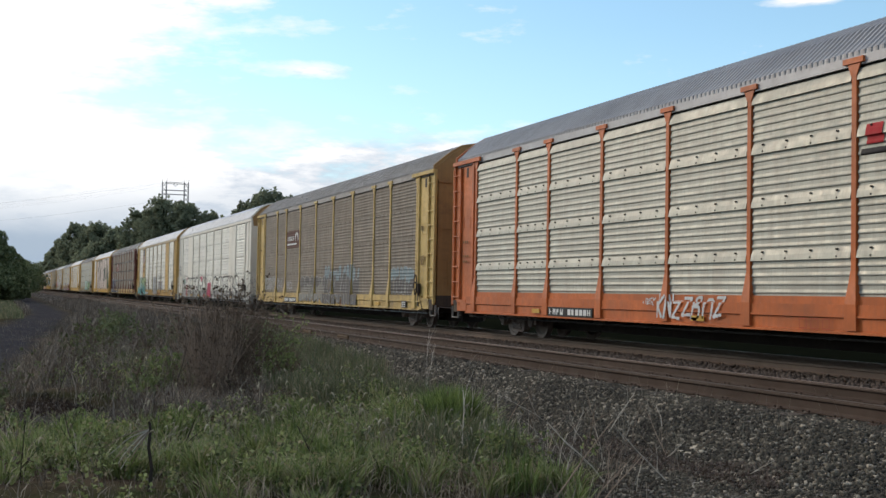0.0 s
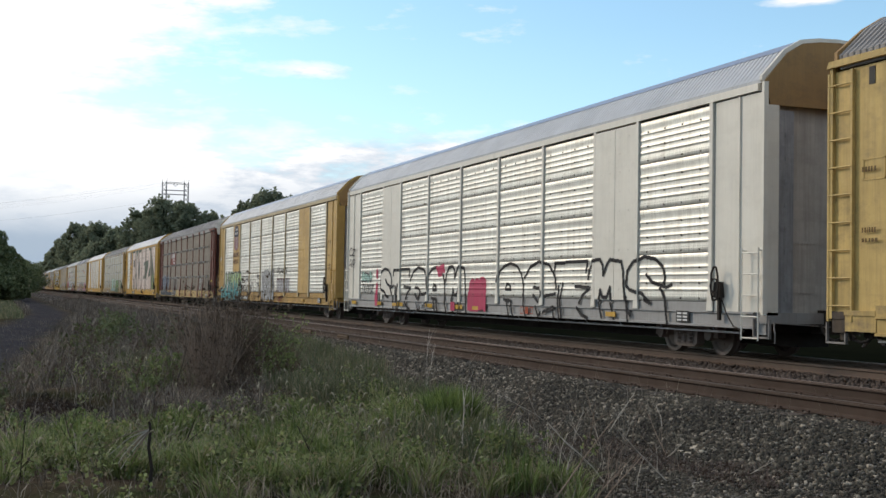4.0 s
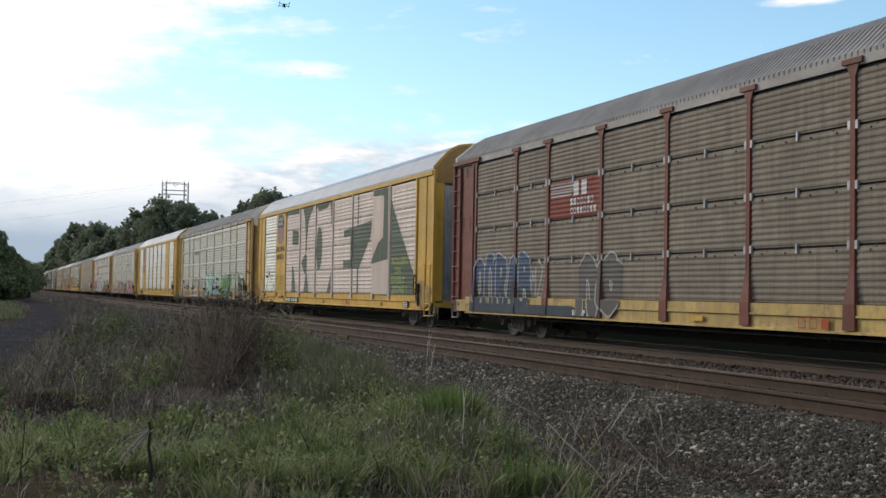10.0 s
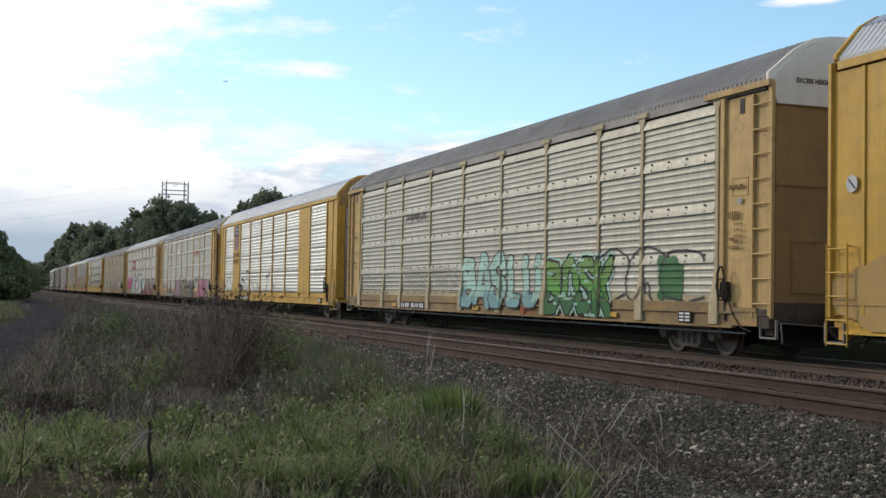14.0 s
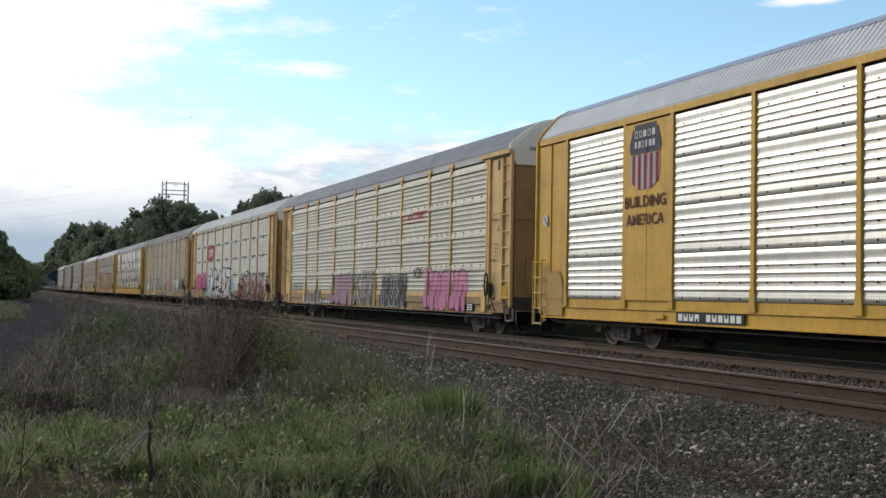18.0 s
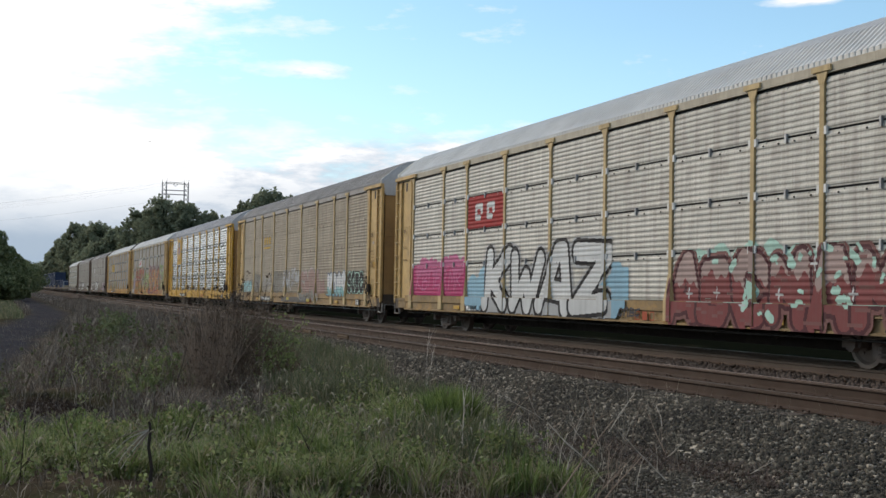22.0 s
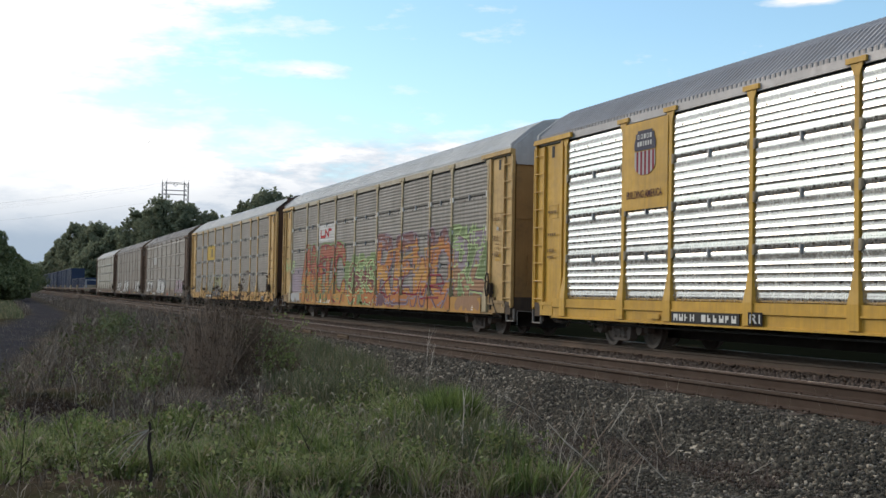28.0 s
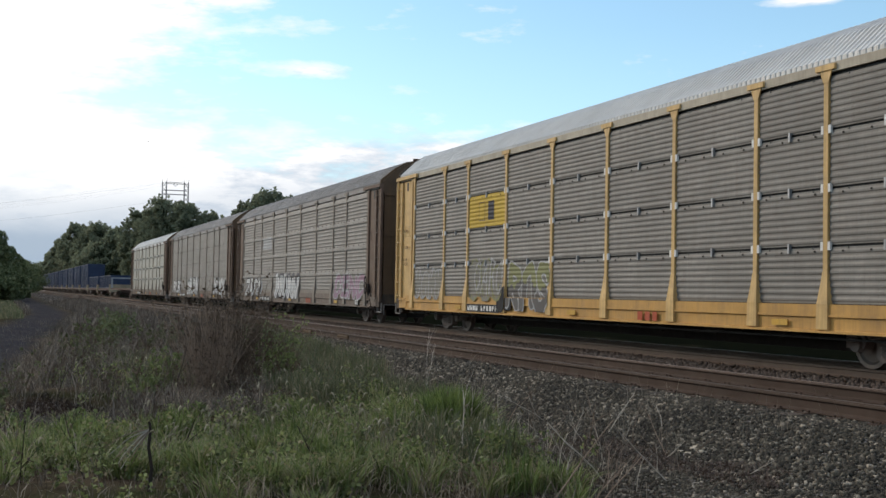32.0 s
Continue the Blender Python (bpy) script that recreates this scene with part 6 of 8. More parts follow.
    burner(4, ("hump", "hump", "cup", "loop"), 9.25, 11.35, 0.98, 1.9, [(0, None)], "warm_grey", 0.2, 0.7, seed=44, wobble=0.08)
    block(4, "yellow_label", 12.0, 12.55, 1.55, 1.66, "lemon", 0.006)
    bars(4, 12.05, 12.5, 3.15, 3.5, 3, "grey_white", 45)
    # the pink and green wagon
    shield(5, -8.62, -7.32, 3.30, 4.68, words)
    block(5, "spray_ground", 6.98, 8.84, 0.99, 4.70, "rose", 0.004)
    gaps = [
        [(-5.66, 3.84), (-4.57, 3.78), (-4.56, 3.13), (-5.65, 3.17)], [(-5.63, 2.14), (-5.41, 2.21), (-4.84, 1.0), (-5.67, 1.0)], [(-7.0, 4.74), (-4.3, 4.74), (-4.3, 4.56), (-7.0, 4.58)],
        [(-3.7, 4.72), (-1.85, 4.72), (-2.7, 4.12), (-2.94, 3.33), (-3.14, 3.35), (-3.35, 4.21)], [(-3.13, 3.35), (-2.94, 3.33), (-2.94, 2.81), (-3.92, 2.33), (-3.28, 1.81), (-2.87, 1.85), (-2.90, 2.6), (-3.13, 2.73)],
        [(-3.02, 1.84), (-2.87, 1.85), (-2.45, 1.0), (-3.4, 1.0)], [(-0.78 + 0.48 * math.cos(0.4 * k), 2.86 + 0.93 * math.sin(0.4 * k)) for k in range(16)], [(-1.4, 4.72), (0.9, 4.72), (0.4, 4.5), (-0.9, 4.45)],
        [(0.9, 4.71), (1.3, 4.7), (1.3, 3.5), (1.12, 3.92)], [(1.32, 2.0), (1.33, 1.0), (0.55, 1.0)], [(3.0, 3.45), (6.7, 3.66), (6.57, 3.05), (5.15, 1.95), (3.0, 1.98), (3.0, 2.25), (4.15, 2.27), (4.15, 3.2), (3.0, 3.18)],
        [(4.88, 4.70), (5.02, 4.70), (5.02, 3.5), (4.88, 3.5)], [(4.91, 2.0), (5.06, 2.0), (5.08, 1.0), (4.91, 1.0)],
        [(8.27, 4.70), (8.74, 4.70), (8.78, 3.0), (8.22, 2.97)], [(8.22, 2.99), (8.78, 3.02), (8.78, 2.2), (6.7, 2.06), (7.67, 2.81)], [(7.0, 4.70), (8.30, 4.70), (8.28, 4.46), (7.0, 4.50)],
        [(8.95, 4.3), (9.3, 3.85), (11.5, 1.6), (11.5, 1.0), (9.0, 1.0)],
    ]
    mask = blank_grid(19.0, 3.8)
    rr, cc = np.mgrid[0:mask.shape[0], 0:mask.shape[1]]
    px, pz = -7.1 + (cc + 0.5) * CELL, 0.98 + (rr + 0.5) * CELL
    for outline in gaps:
        inside = np.zeros(mask.shape, bool)
        for (xa, za), (xb, zb) in zip(outline, outline[1:] + outline[:1]):
            if za != zb:
                inside ^= ((pz > za) != (pz > zb)) & (px < xa + (pz - za) * (xb - xa) / (zb - za))
        mask |= inside
    lay("spray_shadow", TRAIN[5], SPECS[5], mask, -7.1, 0.98, ink("forest"), 0.006, "dark green gaps between huge pink letters")
    for text, x0, x1, z in (("ROLLERS", 9.15, 10.85, 2.0), ("ON", 9.5, 10.1, 1.68), ("EVERY", 9.15, 10.6, 1.36), ("ZONE !", 9.2, 10.8, 1.04)):
        lay("spray_writing", TRAIN[5], SPECS[5], lettering(text, x1 - x0, 0.25), x0, z, ink("lime"), 0.010)
    tag(5, -8.8, -7.2, 1.5, 1.85, 9, 54, "lemon", 0.03)
    tag(5, -8.7, -7.1, 1.1, 1.45, 9, 55, "lemon", 0.03)
    # the grey wagon with green spray
    for k, (x0, x1) in enumerate(((-11.6, -8.2), (-6.75, -4.4), (-4.05, -1.6))):
        burner(6, ("hump", "peaks", "hump", "wave"), x0, x1, 1.0, 1.9 if k else 1.7, [(0, None)], "warm_grey", 0.12, 0.6, seed=64 + k, wobble=0.10)
    burner(6, ("pair", "tent", "wave", "slab", "cup"), -1.35, 3.95, 0.64, 2.22, [(0, "pale_teal"), (0.25, "mint")], "dark", 0.16, 1.4, seed=61, wobble=0.05, fade=0.12)
    burner(6, ("pair", "loop", "wave", "fork"), 4.3, 7.7, 0.58, 2.05, [(0, "deep_green"), (0.35, "green"), (0.6, "leaf_green")], "black", 0.16, 2.2, back="mint", grow=2, seed=62, wobble=0.05, fade=0.2)
    burner(6, ("loop", "hump", "loop"), 6.9, 11.3, 0.98, 2.1, [(0, None)], "dark", 0.24, 1.6, seed=63, wobble=0.12)
    mist(6, 9.55, 10.5, 1.0, 1.9, 67, "deep_green")
    tag(6, -6.6, -4.4, 3.35, 3.62, 8, 66, "warm_grey", 0.03)
    # the clean yellow wagon
    shield(7, -8.62, -7.32, 3.30, 4.68, words)
    # the silver wagon with pink spray
    bars(8, 4.36, 6.6, 3.44, 3.60, 9, "red", 92, "emblem_strip", 0.006)
    block(8, "emblem_strip", 5.4, 6.75, 3.63, 3.67, "red", 0.006)
    block(8, "emblem_bar", 4.36, 6.6, 3.32, 3.35, "crimson")
    burner(8, ("cup", "hump", "wave", "cup", "hump"), 6.65, 10.3, 0.52, 1.86, [(0, "pink"), (0.75, "pale_pink")], "plum", 0.25, 1.4, seed=82, wobble=0.05)
    burner(8, ("hump", "pair", "cup", "hook", "gate"), 2.15, 4.9, 0.53, 1.68, [(0, "dark")], "white", 0.24, 0.8, back="dark", grow=2, seed=83, wobble=0.05)
    burner(8, ("pair", "wave", "loop", "fork", "hump"), -1.4, 1.4, 0.58, 1.92, [(0, "grime")], "white", 0.15, 0.8, seed=84, wobble=0.12)
    burner(8, ("slab", "cup", "valley", "hump"), -4.5, -1.6, 0.53, 1.82, [(0, "mauve")], "plum", 0.2, 1.2, seed=85, wobble=0.05)
    burner(8, ("hump", "cup", "hump"), -8.55, -6.1, 0.53, 1.85, [(0, "grime"), (0.38, None)], "white", 0.27, 1.3, seed=87, wobble=0.03)
    tag(8, -11.2, -9.4, 1.0, 1.45, 10, 91, "grime", 0.025)
    tag(8, 5.55, 6.4, 1.5, 1.92, 7, 88, "dark", 0.025)
    tag(8, -13.1, -12.0, 3.35, 4.0, 7, 89, "black", 0.022)
    tag(8, -13.1, -12.6, 1.7, 2.9, 5, 90, "dark", 0.022)
    tag(8, -12.5, -12.0, 2.2, 2.6, 5, 86, "dark", 0.02)
    block(8, "touch_up", 12.82, 13.22, 0.92, 1.28, "yellow", 0.006)
    # the wagon with a red square
    block(9, "emblem_block", -6.85, -4.3, 2.9, 3.81, "red_sign", label="red emblem panel")
    for a in (-6.35, -5.5):
        mark = blank_grid(0.7, 0.56)
        for p, q in (((0.14, 0.12), (0.14, 0.44)), ((0.14, 0.44), (0.54, 0.44)), ((0.54, 0.44), (0.54, 0.28)), ((0.14, 0.12), (0.40, 0.12))):
            stroke(mark, p, q, 0.08)
        lay("emblem_shape", TRAIN[9], SPECS[9], mark, a, 3.08, ink("white"), 0.009)
    block(9, "spray_ground", -11.62, -6.9, 0.98, 1.95, "hot_pink", 0.002)
    mist(9, -11.7, -6.6, 1.55, 2.2, 99, "rose_pink")
    tag(9, -11.3, -7.2, 1.1, 1.85, 16, 91, "rose_pink", 0.03)
    block(9, "sill_ground", -5.4, 1.9, 0.56, 0.95, "grey_white", 0.003)
    mist(9, -6.8, -4.9, 0.6, 1.85, 93, "pale_blue")
    mist(9, 0.7, 2.5, 0.56, 1.8, 98, "pale_blue")
    burner(9, ("fork", "valley", "tent", "bolt"), -5.55, 1.75, 0.54, 2.42, [(0, "white")], "black", 0.12, 3.6, back="grey_white", grow=2, lap=0.06, seed=92, wobble=0.05, slant=0.12)
    mist(9, 4.1, 11.4, 0.95, 2.1, 95, "mint")
    burner(9, ("tent", "pair", "hook", "peaks", "tent", "peaks"), 4.2, 10.8, 0.50, 1.98, [(0, "brick"), (0.6, "dust_pink")], "wine", 0.17, 2.6, back="dull_brick", grow=2, seed=94, wobble=0.08, fade=0.2)
    burner(9, ("cross", "flag", "hook"), 10.7, 11.9, 1.08, 1.55, [(0, "white")], "blue", 0.16, 1.0, seed=97, wobble=0.05)
    flecks, crosses = blank_grid(7.0, 1.5), blank_grid(7.0, 1.5)
    fleck_rng = random.Random(95)
    for k in range(26):
        x, z = fleck_rng.uniform(0.2, 6.8), fleck_rng.choice([fleck_rng.uniform(1.05, 1.3), fleck_rng.uniform(0.15, 1.2)])
        stroke(flecks, (x, z), (x + fleck_rng.uniform(-0.14, 0.14), z + fleck_rng.uniform(-0.12, 0.12)), fleck_rng.uniform(0.03, 0.08))
    for k in range(7):
        x, z = 0.5 + k * 0.95, fleck_rng.uniform(0.3, 1.3)
        stroke(crosses, (x - 0.1, z), (x + 0.1, z), 0.02)
        stroke(crosses, (x, z - 0.1), (x, z + 0.1), 0.02)
    lay("spray_speckle", TRAIN[9], SPECS[9], flecks, 4.4, 0.6, ink("mint"), 0.006)
    lay("spray_cross_pattern", TRAIN[9], SPECS[9], crosses, 4.4, 0.6, ink("white"), 0.006)
    tag(9, 2.2, 3.2, 0.6, 0.84, 9, 96, "dark", 0.02)
    # the weathered grey wagon
    bars(10, -6.5, -4.85, 3.36, 3.72, 3, "yellow", 101, "emblem_marking")
    block(10, "emblem_bar", -6.5, -4.95, 3.14, 3.24, "yellow", 0.006)
    bubble(10, -11.75, -9.4, 0.95, 1.66, 4, 102, "pale_teal", "grey_white")
    bubble(10, -8.7, -7.05, 0.95, 1.95, 3, 108, "dust", "warm_grey")
    tag(10, -6.6, -4.55, 0.95, 1.9, 9, 103, "silver", 0.03)
    bubble(10, -4.1, -2.1, 0.95, 2.0, 4, 109, "dust", "warm_grey")
    burner(10, ("fork", "valley", "cup", "hump", "peaks"), -2.05, 1.2, 0.88, 2.1, [(0, None), (0.3, "silver"), (0.7, "grey_white")], "warm_grey", 0.17, 0.7, seed=104, wobble=0.10, slant=0.1, fade=0.22)
    burner(10, ("wave", "gate", "flag", "tent"), 1.4, 4.9, 0.62, 2.15, [(0, "dust"), (0.25, "faded_rose"), (0.8, "dust_pink")], "grey_white", 0.20, 0.8, seed=105, wobble=0.08, fade=0.15)
    block(10, "sill_overpaint", -1.9, 2.9, 0.56, 0.79, "grime", 0.004)
    mist(10, 4.3, 5.7, 0.95, 1.5, 110, "faded_rose")
    burner(10, ("cup", "hump", "loop", "hump"), 6.1, 8.95, 0.86, 1.9, [(0, "pale_teal"), (0.3, "white")], "slate_blue", 0.25, 1.0, seed=106, wobble=0.05)
    burner(10, ("wave", "loop", "pair", "hook"), 9.1, 11.2, 0.98, 1.86, [(0, "black")], "mint", 0.21, 1.0, back="black", grow=1, seed=107, wobble=0.06)
    block(10, "sill_label", -0.85, -0.35, 0.63, 0.75, "lemon", 0.012)
    block(10, "sill_label", 2.95, 3.5, 0.60, 0.72, "lemon", 0.012)
    # the bright silver wagon
    sign = Bag()
    sign.box(-8.80, -7.02, -SIDE - 0.060, -SIDE - 0.038, 2.88, 4.74)
    part("emblem_plate", sign.mesh("emblem_plate"), M["yellow"], TRAIN[11], label="flat yellow emblem plate")
    block(11, "load_panel", -4.15, -3.75, 0.56, 0.80, "black", 0.004)
    lay("load_letters", TRAIN[11], SPECS[11], lettering("R1", 0.28, 0.17, 0.02), -4.09, 0.60, ink("white"), 0.010, "", 0.02)
    # the orange and red spray wagon
    block(12, "emblem_block", -6.85, -4.3, 3.1, 3.82, "white", label="white emblem panel")
    mark = blank_grid(2.0, 0.5)
    last = (0.1, 0.38)
    for p in ((0.1, 0.12), (0.8, 0.12), (0.8, 0.38), (1.3, 0.12), (1.3, 0.38), (1.7, 0.38)):
        stroke(mark, last, p, 0.055)
        last = p
    lay("emblem_shape", TRAIN[12], SPECS[12], mark, -6.55, 3.2, ink("red"), 0.009)
    block(12, "sill_ground", -9.5, 11.4, 0.502, 0.95, "dull_amber", 0.001)
    for k, (x0, x1, colour) in enumerate(((-11.4, -9.2, "grey_white"), (-9.4, -6.4, "dull_orange"), (-6.5, -5.0, "deep_green"), (-5.2, -2.2, "dull_orange"), (-2.4, 1.4, "dull_leaf"), (1.2, 4.2, "dull_plum"), (4.0, 9.6, "dull_orange"), (9.4, 11.4, "tan"))):
        mist(12, x0, x1, 0.56, 1.12, 200 + k, colour, 0.002)
    mist(12, -11.5, -9.0, 0.98, 2.1, 210, "lilac_grey")
    mist(12, -3.2, 1.7, 0.98, 2.5, 212, "dull_leaf")
    mist(12, 8.6, 11.7, 0.98, 3.1, 214, "dull_leaf")
    burner(12, ("tent", "gate", "cross", "hook"), -9.7, -2.6, 0.62, 3.1, [(0, "dull_amber"), (0.30, "dull_orange"), (0.58, "dull_salmon"), (0.82, "dull_salmon")], "crimson", 0.115, 2.4, back="dull_leaf", grow=3, seed=121, wobble=0.05, slant=0.15, fade=0.26)
    burner(12, ("loop", "flag", "wave"), -2.2, 1.5, 0.58, 2.3, [(0, "dull_orange"), (0.35, "dull_brick"), (0.7, "dull_leaf")], "crimson", 0.13, 1.4, rim="pale_lime", seed=122, wobble=0.10, fade=0.26)
    burner(12, ("flag", "comb", "valley", "loop"), 1.5, 9.1, 0.60, 3.12, [(0, "dull_orange"), (0.22, "dull_amber"), (0.5, "dull_orange"), (0.78, "dull_brick")], "dull_plum", 0.12, 2.2, rim="lilac_grey", seed=123, wobble=0.05, slant=0.12, fade=0.26)
    burner(12, ("flag", "bolt"), 9.1, 11.6, 0.98, 3.0, [(0, "tan"), (0.4, "lilac_grey")], "dull_plum", 0.12, 1.6, rim="pale_lime", seed=124, wobble=0.08, fade=0.26)
    for k, (x0, x1, z0, z1, colour) in enumerate(((-9.4, -4.5, 0.7, 1.6, "dull_amber"), (-8.6, -3.4, 1.5, 2.6, "crimson"), (-1.2, 1.3, 1.3, 2.5, "pale_lime"), (2.0, 8.6, 0.8, 1.8, "crimson"), (2.4, 8.4, 1.8, 2.8, "dull_amber"), (9.0, 11.5, 2.2, 3.2, "pale_lime"), (-12.6, -10.9, 1.85, 2.6, "pale_lime"))):
        tag(12, x0, x1, z0, z1, 7, 230 + k, colour, 0.03)
    # the wagon with a yellow square
    block(13, "emblem_block", -6.85, -4.3, 2.92, 3.81, "lemon_sign", label="yellow emblem panel")
    bars(13, -6.2, -4.9, 3.1, 3.62, 2, "dark", 131, "emblem_marking")
    bubble(13, -11.4, -9.0, 0.85, 1.86, 4, 132, "dust", "silver")
    bubble(13, -6.65, -4.25, 0.85, 2.05, 3, 133, "dust", "olive")
    tag(13, -6.4, -4.3, 1.0, 2.1, 9, 135, "silver", 0.035)
    burner(13, ("flag", "hump", "wave"), -4.0, -1.4, 0.62, 1.95, [(0, "grime"), (0.5, "olive")], "silver", 0.16, 1.0, seed=134, wobble=0.08)
    mist(13, -4.6, -3.6, 0.56, 1.3, 136, "black")
    # the last wagons
    for i, seed in ((14, 141), (15, 151)):
        piece(i, -10.8, -6.6, 0.75, 1.75, 4, seed, "white", "dark", thick=0.13)
        bubble(i, -3.5, 1.5, 0.7, 1.9, 6, seed + 1, "white", "dark", "dark")
        piece(i, 7.3, 11.5, 0.75, 1.8, 4, seed + 2, "mauve" if i == 14 else "white", "grey_white", thick=0.13)
    block(14, "emblem_block", -6.6, -4.6, 3.1, 3.7, "grey_white")


C.update(slate_blue=(0.07, 0.10, 0.16), sea_green=(0.20, 0.46, 0.40), pale_lime=(0.44, 0.56, 0.28), silver=(0.40, 0.40, 0.39), lilac_grey=(0.30, 0.25, 0.29), warm_grey=(0.13, 0.12, 0.11), pale_teal=(0.24, 0.42, 0.42),
         deep_green=(0.06, 0.17, 0.07), leaf_green=(0.17, 0.30, 0.09), pale_pink=(0.58, 0.28, 0.38), plum=(0.13, 0.045, 0.085), rose_pink=(0.50, 0.14, 0.26), brick=(0.23, 0.07, 0.068), dull_brick=(0.21, 0.10, 0.09), wine=(0.085, 0.03, 0.035), faded_rose=(0.31, 0.205, 0.175), olive=(0.25, 0.25, 0.12))
C["rose_red"] = (0.50, 0.07, 0.13)
C["grime"] = (0.14, 0.13, 0.12)
C["dust"] = (0.25, 0.235, 0.20)
C["slate"] = (0.055, 0.07, 0.09)
C["tan_mark"] = (0.16, 0.10, 0.04)
C["grey_teal"] = (0.22, 0.28, 0.29)
C["maroon_sign"], C["red_sign"], C["lemon_sign"] = (0.22, 0.06, 0.045), (0.33, 0.03, 0.03), (0.56, 0.38, 0.06)
paint_train()
PLATES[11] = (-8.80, -7.02, 2.88, 4.74)
shield(11, -8.35, -7.45, 3.6, 4.55, [("BUILDING AMERICA", -8.65, -7.2, 3.12, 3.28)])


# ---- the flat wagon and blue containers that follow ----
def flat_wagon(x, length, deck_z):
    car = tagged(new("flat_wagon"), "empty brown flat wagon with low deck and end posts", "railway wagon", "wagons of the freight train")
    h = length / 2
    part("deck", stored(("flat_deck", length), lambda b: (b.box(-h, h, -1.45, 1.45, deck_z - 0.18, deck_z), b.prism([(-h, deck_z - 0.18), (h, deck_z - 0.18), (h * 0.6, deck_z - 0.55), (-h * 0.6, deck_z - 0.55)], "y", -0.5, 0.5))), M["flat_brown"], car)
    for s in (-1, 1):
        part("end_post", stored(("end_post", deck_z), lambda b: (b.box(-0.06, 0.06, -1.4, -1.2, deck_z, deck_z + 1.3), b.box(-0.06, 0.06, 1.2, 1.4, deck_z, deck_z + 1.3), b.box(-0.05, 0.05, -1.4, 1.4, deck_z + 1.15, deck_z + 1.3))), M["galv"], car, (s * (h - 0.2), 0, 0))
        part("coupler", stored("coupler", lambda b: b.box(-0.1, 0.9, -0.1, 0.1, 0.5, 0.75)), M["truck"], car, (s * (h + 0.0), 0, 0), turn=(0, 0, 0 if s > 0 else math.pi))
        add_truck(car, s * (h - 2.6))
    car.location = (x, TRACK_FAR, 0)
    CARS.append(car)
    return car


def container_mesh(length, z0, z1):
    def make(b):
        h, n = length / 2, int(length / 0.28)
        pts = []
        for k in range(n):
            x = -h + length * k / n
            w = length / n
            pts += [(x, -1.22), (x + 0.3 * w, -1.22), (x + 0.45 * w, -1.18), (x + 0.85 * w, -1.18)]
        outline = pts + [(h, -1.22), (h, 1.22), (-h, 1.22)]
        b.prism(outline, "z", z0 + 0.12, z1 - 0.1)
        for z in (z0, z1 - 0.1):
            b.box(-h, h, -1.235, 1.235, z, z + 0.12 if z == z0 else z1)
        for s in (-1, 1):
            for y in (-1.17, 1.17):
                b.box(s * h - 0.08, s * h + 0.08, y - 0.08, y + 0.08, z0, z1)
    return stored(("container", length, z0, z1), make)


def container_wagon(x, low):
    car = tagged(new("container_wagon"), "flat wagon loaded with low blue containers" if low else "flat wagon loaded with tall blue containers", "railway wagon", "wagons of the freight train")
    part("deck", stored("container_deck", lambda b: (b.box(-9.0, 9.0, -1.4, 1.4, 0.75, 1.0), b.box(-6.5, 6.5, -0.5, 0.5, 0.4, 0.75))), M["flat_brown"], car)
    for s in (-1, 1):
        part("container", container_mesh(8.0 if not low else 8.4, 1.02, 2.65 if low else 4.75), M["blue"], car, (s * 4.4, 0, 0), "blue corrugated container")
        part("bulkhead", stored("white_bulkhead", lambda b: b.box(-0.25, 0.25, -1.42, 1.42, 0.55, 1.5)), M["tan_pale"], car, (s * 8.85, 0, 0), "pale end platform")
        add_truck(car, s * 7.0)
    car.location = (x, TRACK_FAR, 0)
    CARS.append(car)
    return car


flat_wagon(-488.6 - 12.2, 23.0, 1.05)
for k in range(2):
    container_wagon(-513.8 - 9.7 - 19.6 * k, True)
for k in range(10):
    container_wagon(-553.5 - 9.7 - 19.6 * k, False)


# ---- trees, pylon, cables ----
# distance haze is mixed into the far trees' paler, greyer leaf colours
LEAF_HAZED = island("hazed_oak_leaves", [(0.19, 0.215, 0.145), (0.225, 0.25, 0.165), (0.26, 0.285, 0.185)], 0.8, 0.5, spec=0.1, patchy=0.1)
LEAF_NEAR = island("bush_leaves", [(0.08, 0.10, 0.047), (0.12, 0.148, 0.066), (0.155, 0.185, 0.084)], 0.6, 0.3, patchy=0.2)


def leaf_cloud(rng, lobes, per, size):
    """Many small leaf clumps spread through the lobes (centre, radii)."""
    v, f = [], []
    for c, r in lobes:
        n = per
        d = rng.normal(size=(n, 3))
        d /= np.linalg.norm(d, axis=1)[:, None]
        p = np.array(c) + d * (rng.uniform(0.35, 1.0, (n, 1)) ** 0.5) * np.array(r) * rng.uniform(0.85, 1.15, (n, 1))
        a = rng.normal(size=(n, 3))
        a /= np.linalg.norm(a, axis=1)[:, None]
        b = np.cross(a, rng.normal(size=(n, 3)))
        b /= np.linalg.norm(b, axis=1)[:, None]
        s = size * rng.uniform(0.5, 1.3, (n, 1))
        quad = np.stack([p - a * s - b * s * 0.2, p + b * s * 0.7 - a * s * 0.1, p + a * s + b * s * 0.15, p - b * s * 0.6 + a * s * 0.2], 1)
        base = sum(len(q) for q in v)
        v.append(quad.reshape(-1, 3))
        f.append(base + np.arange(n * 4).reshape(-1, 4))
    return np.concatenate(v), np.concatenate(f)


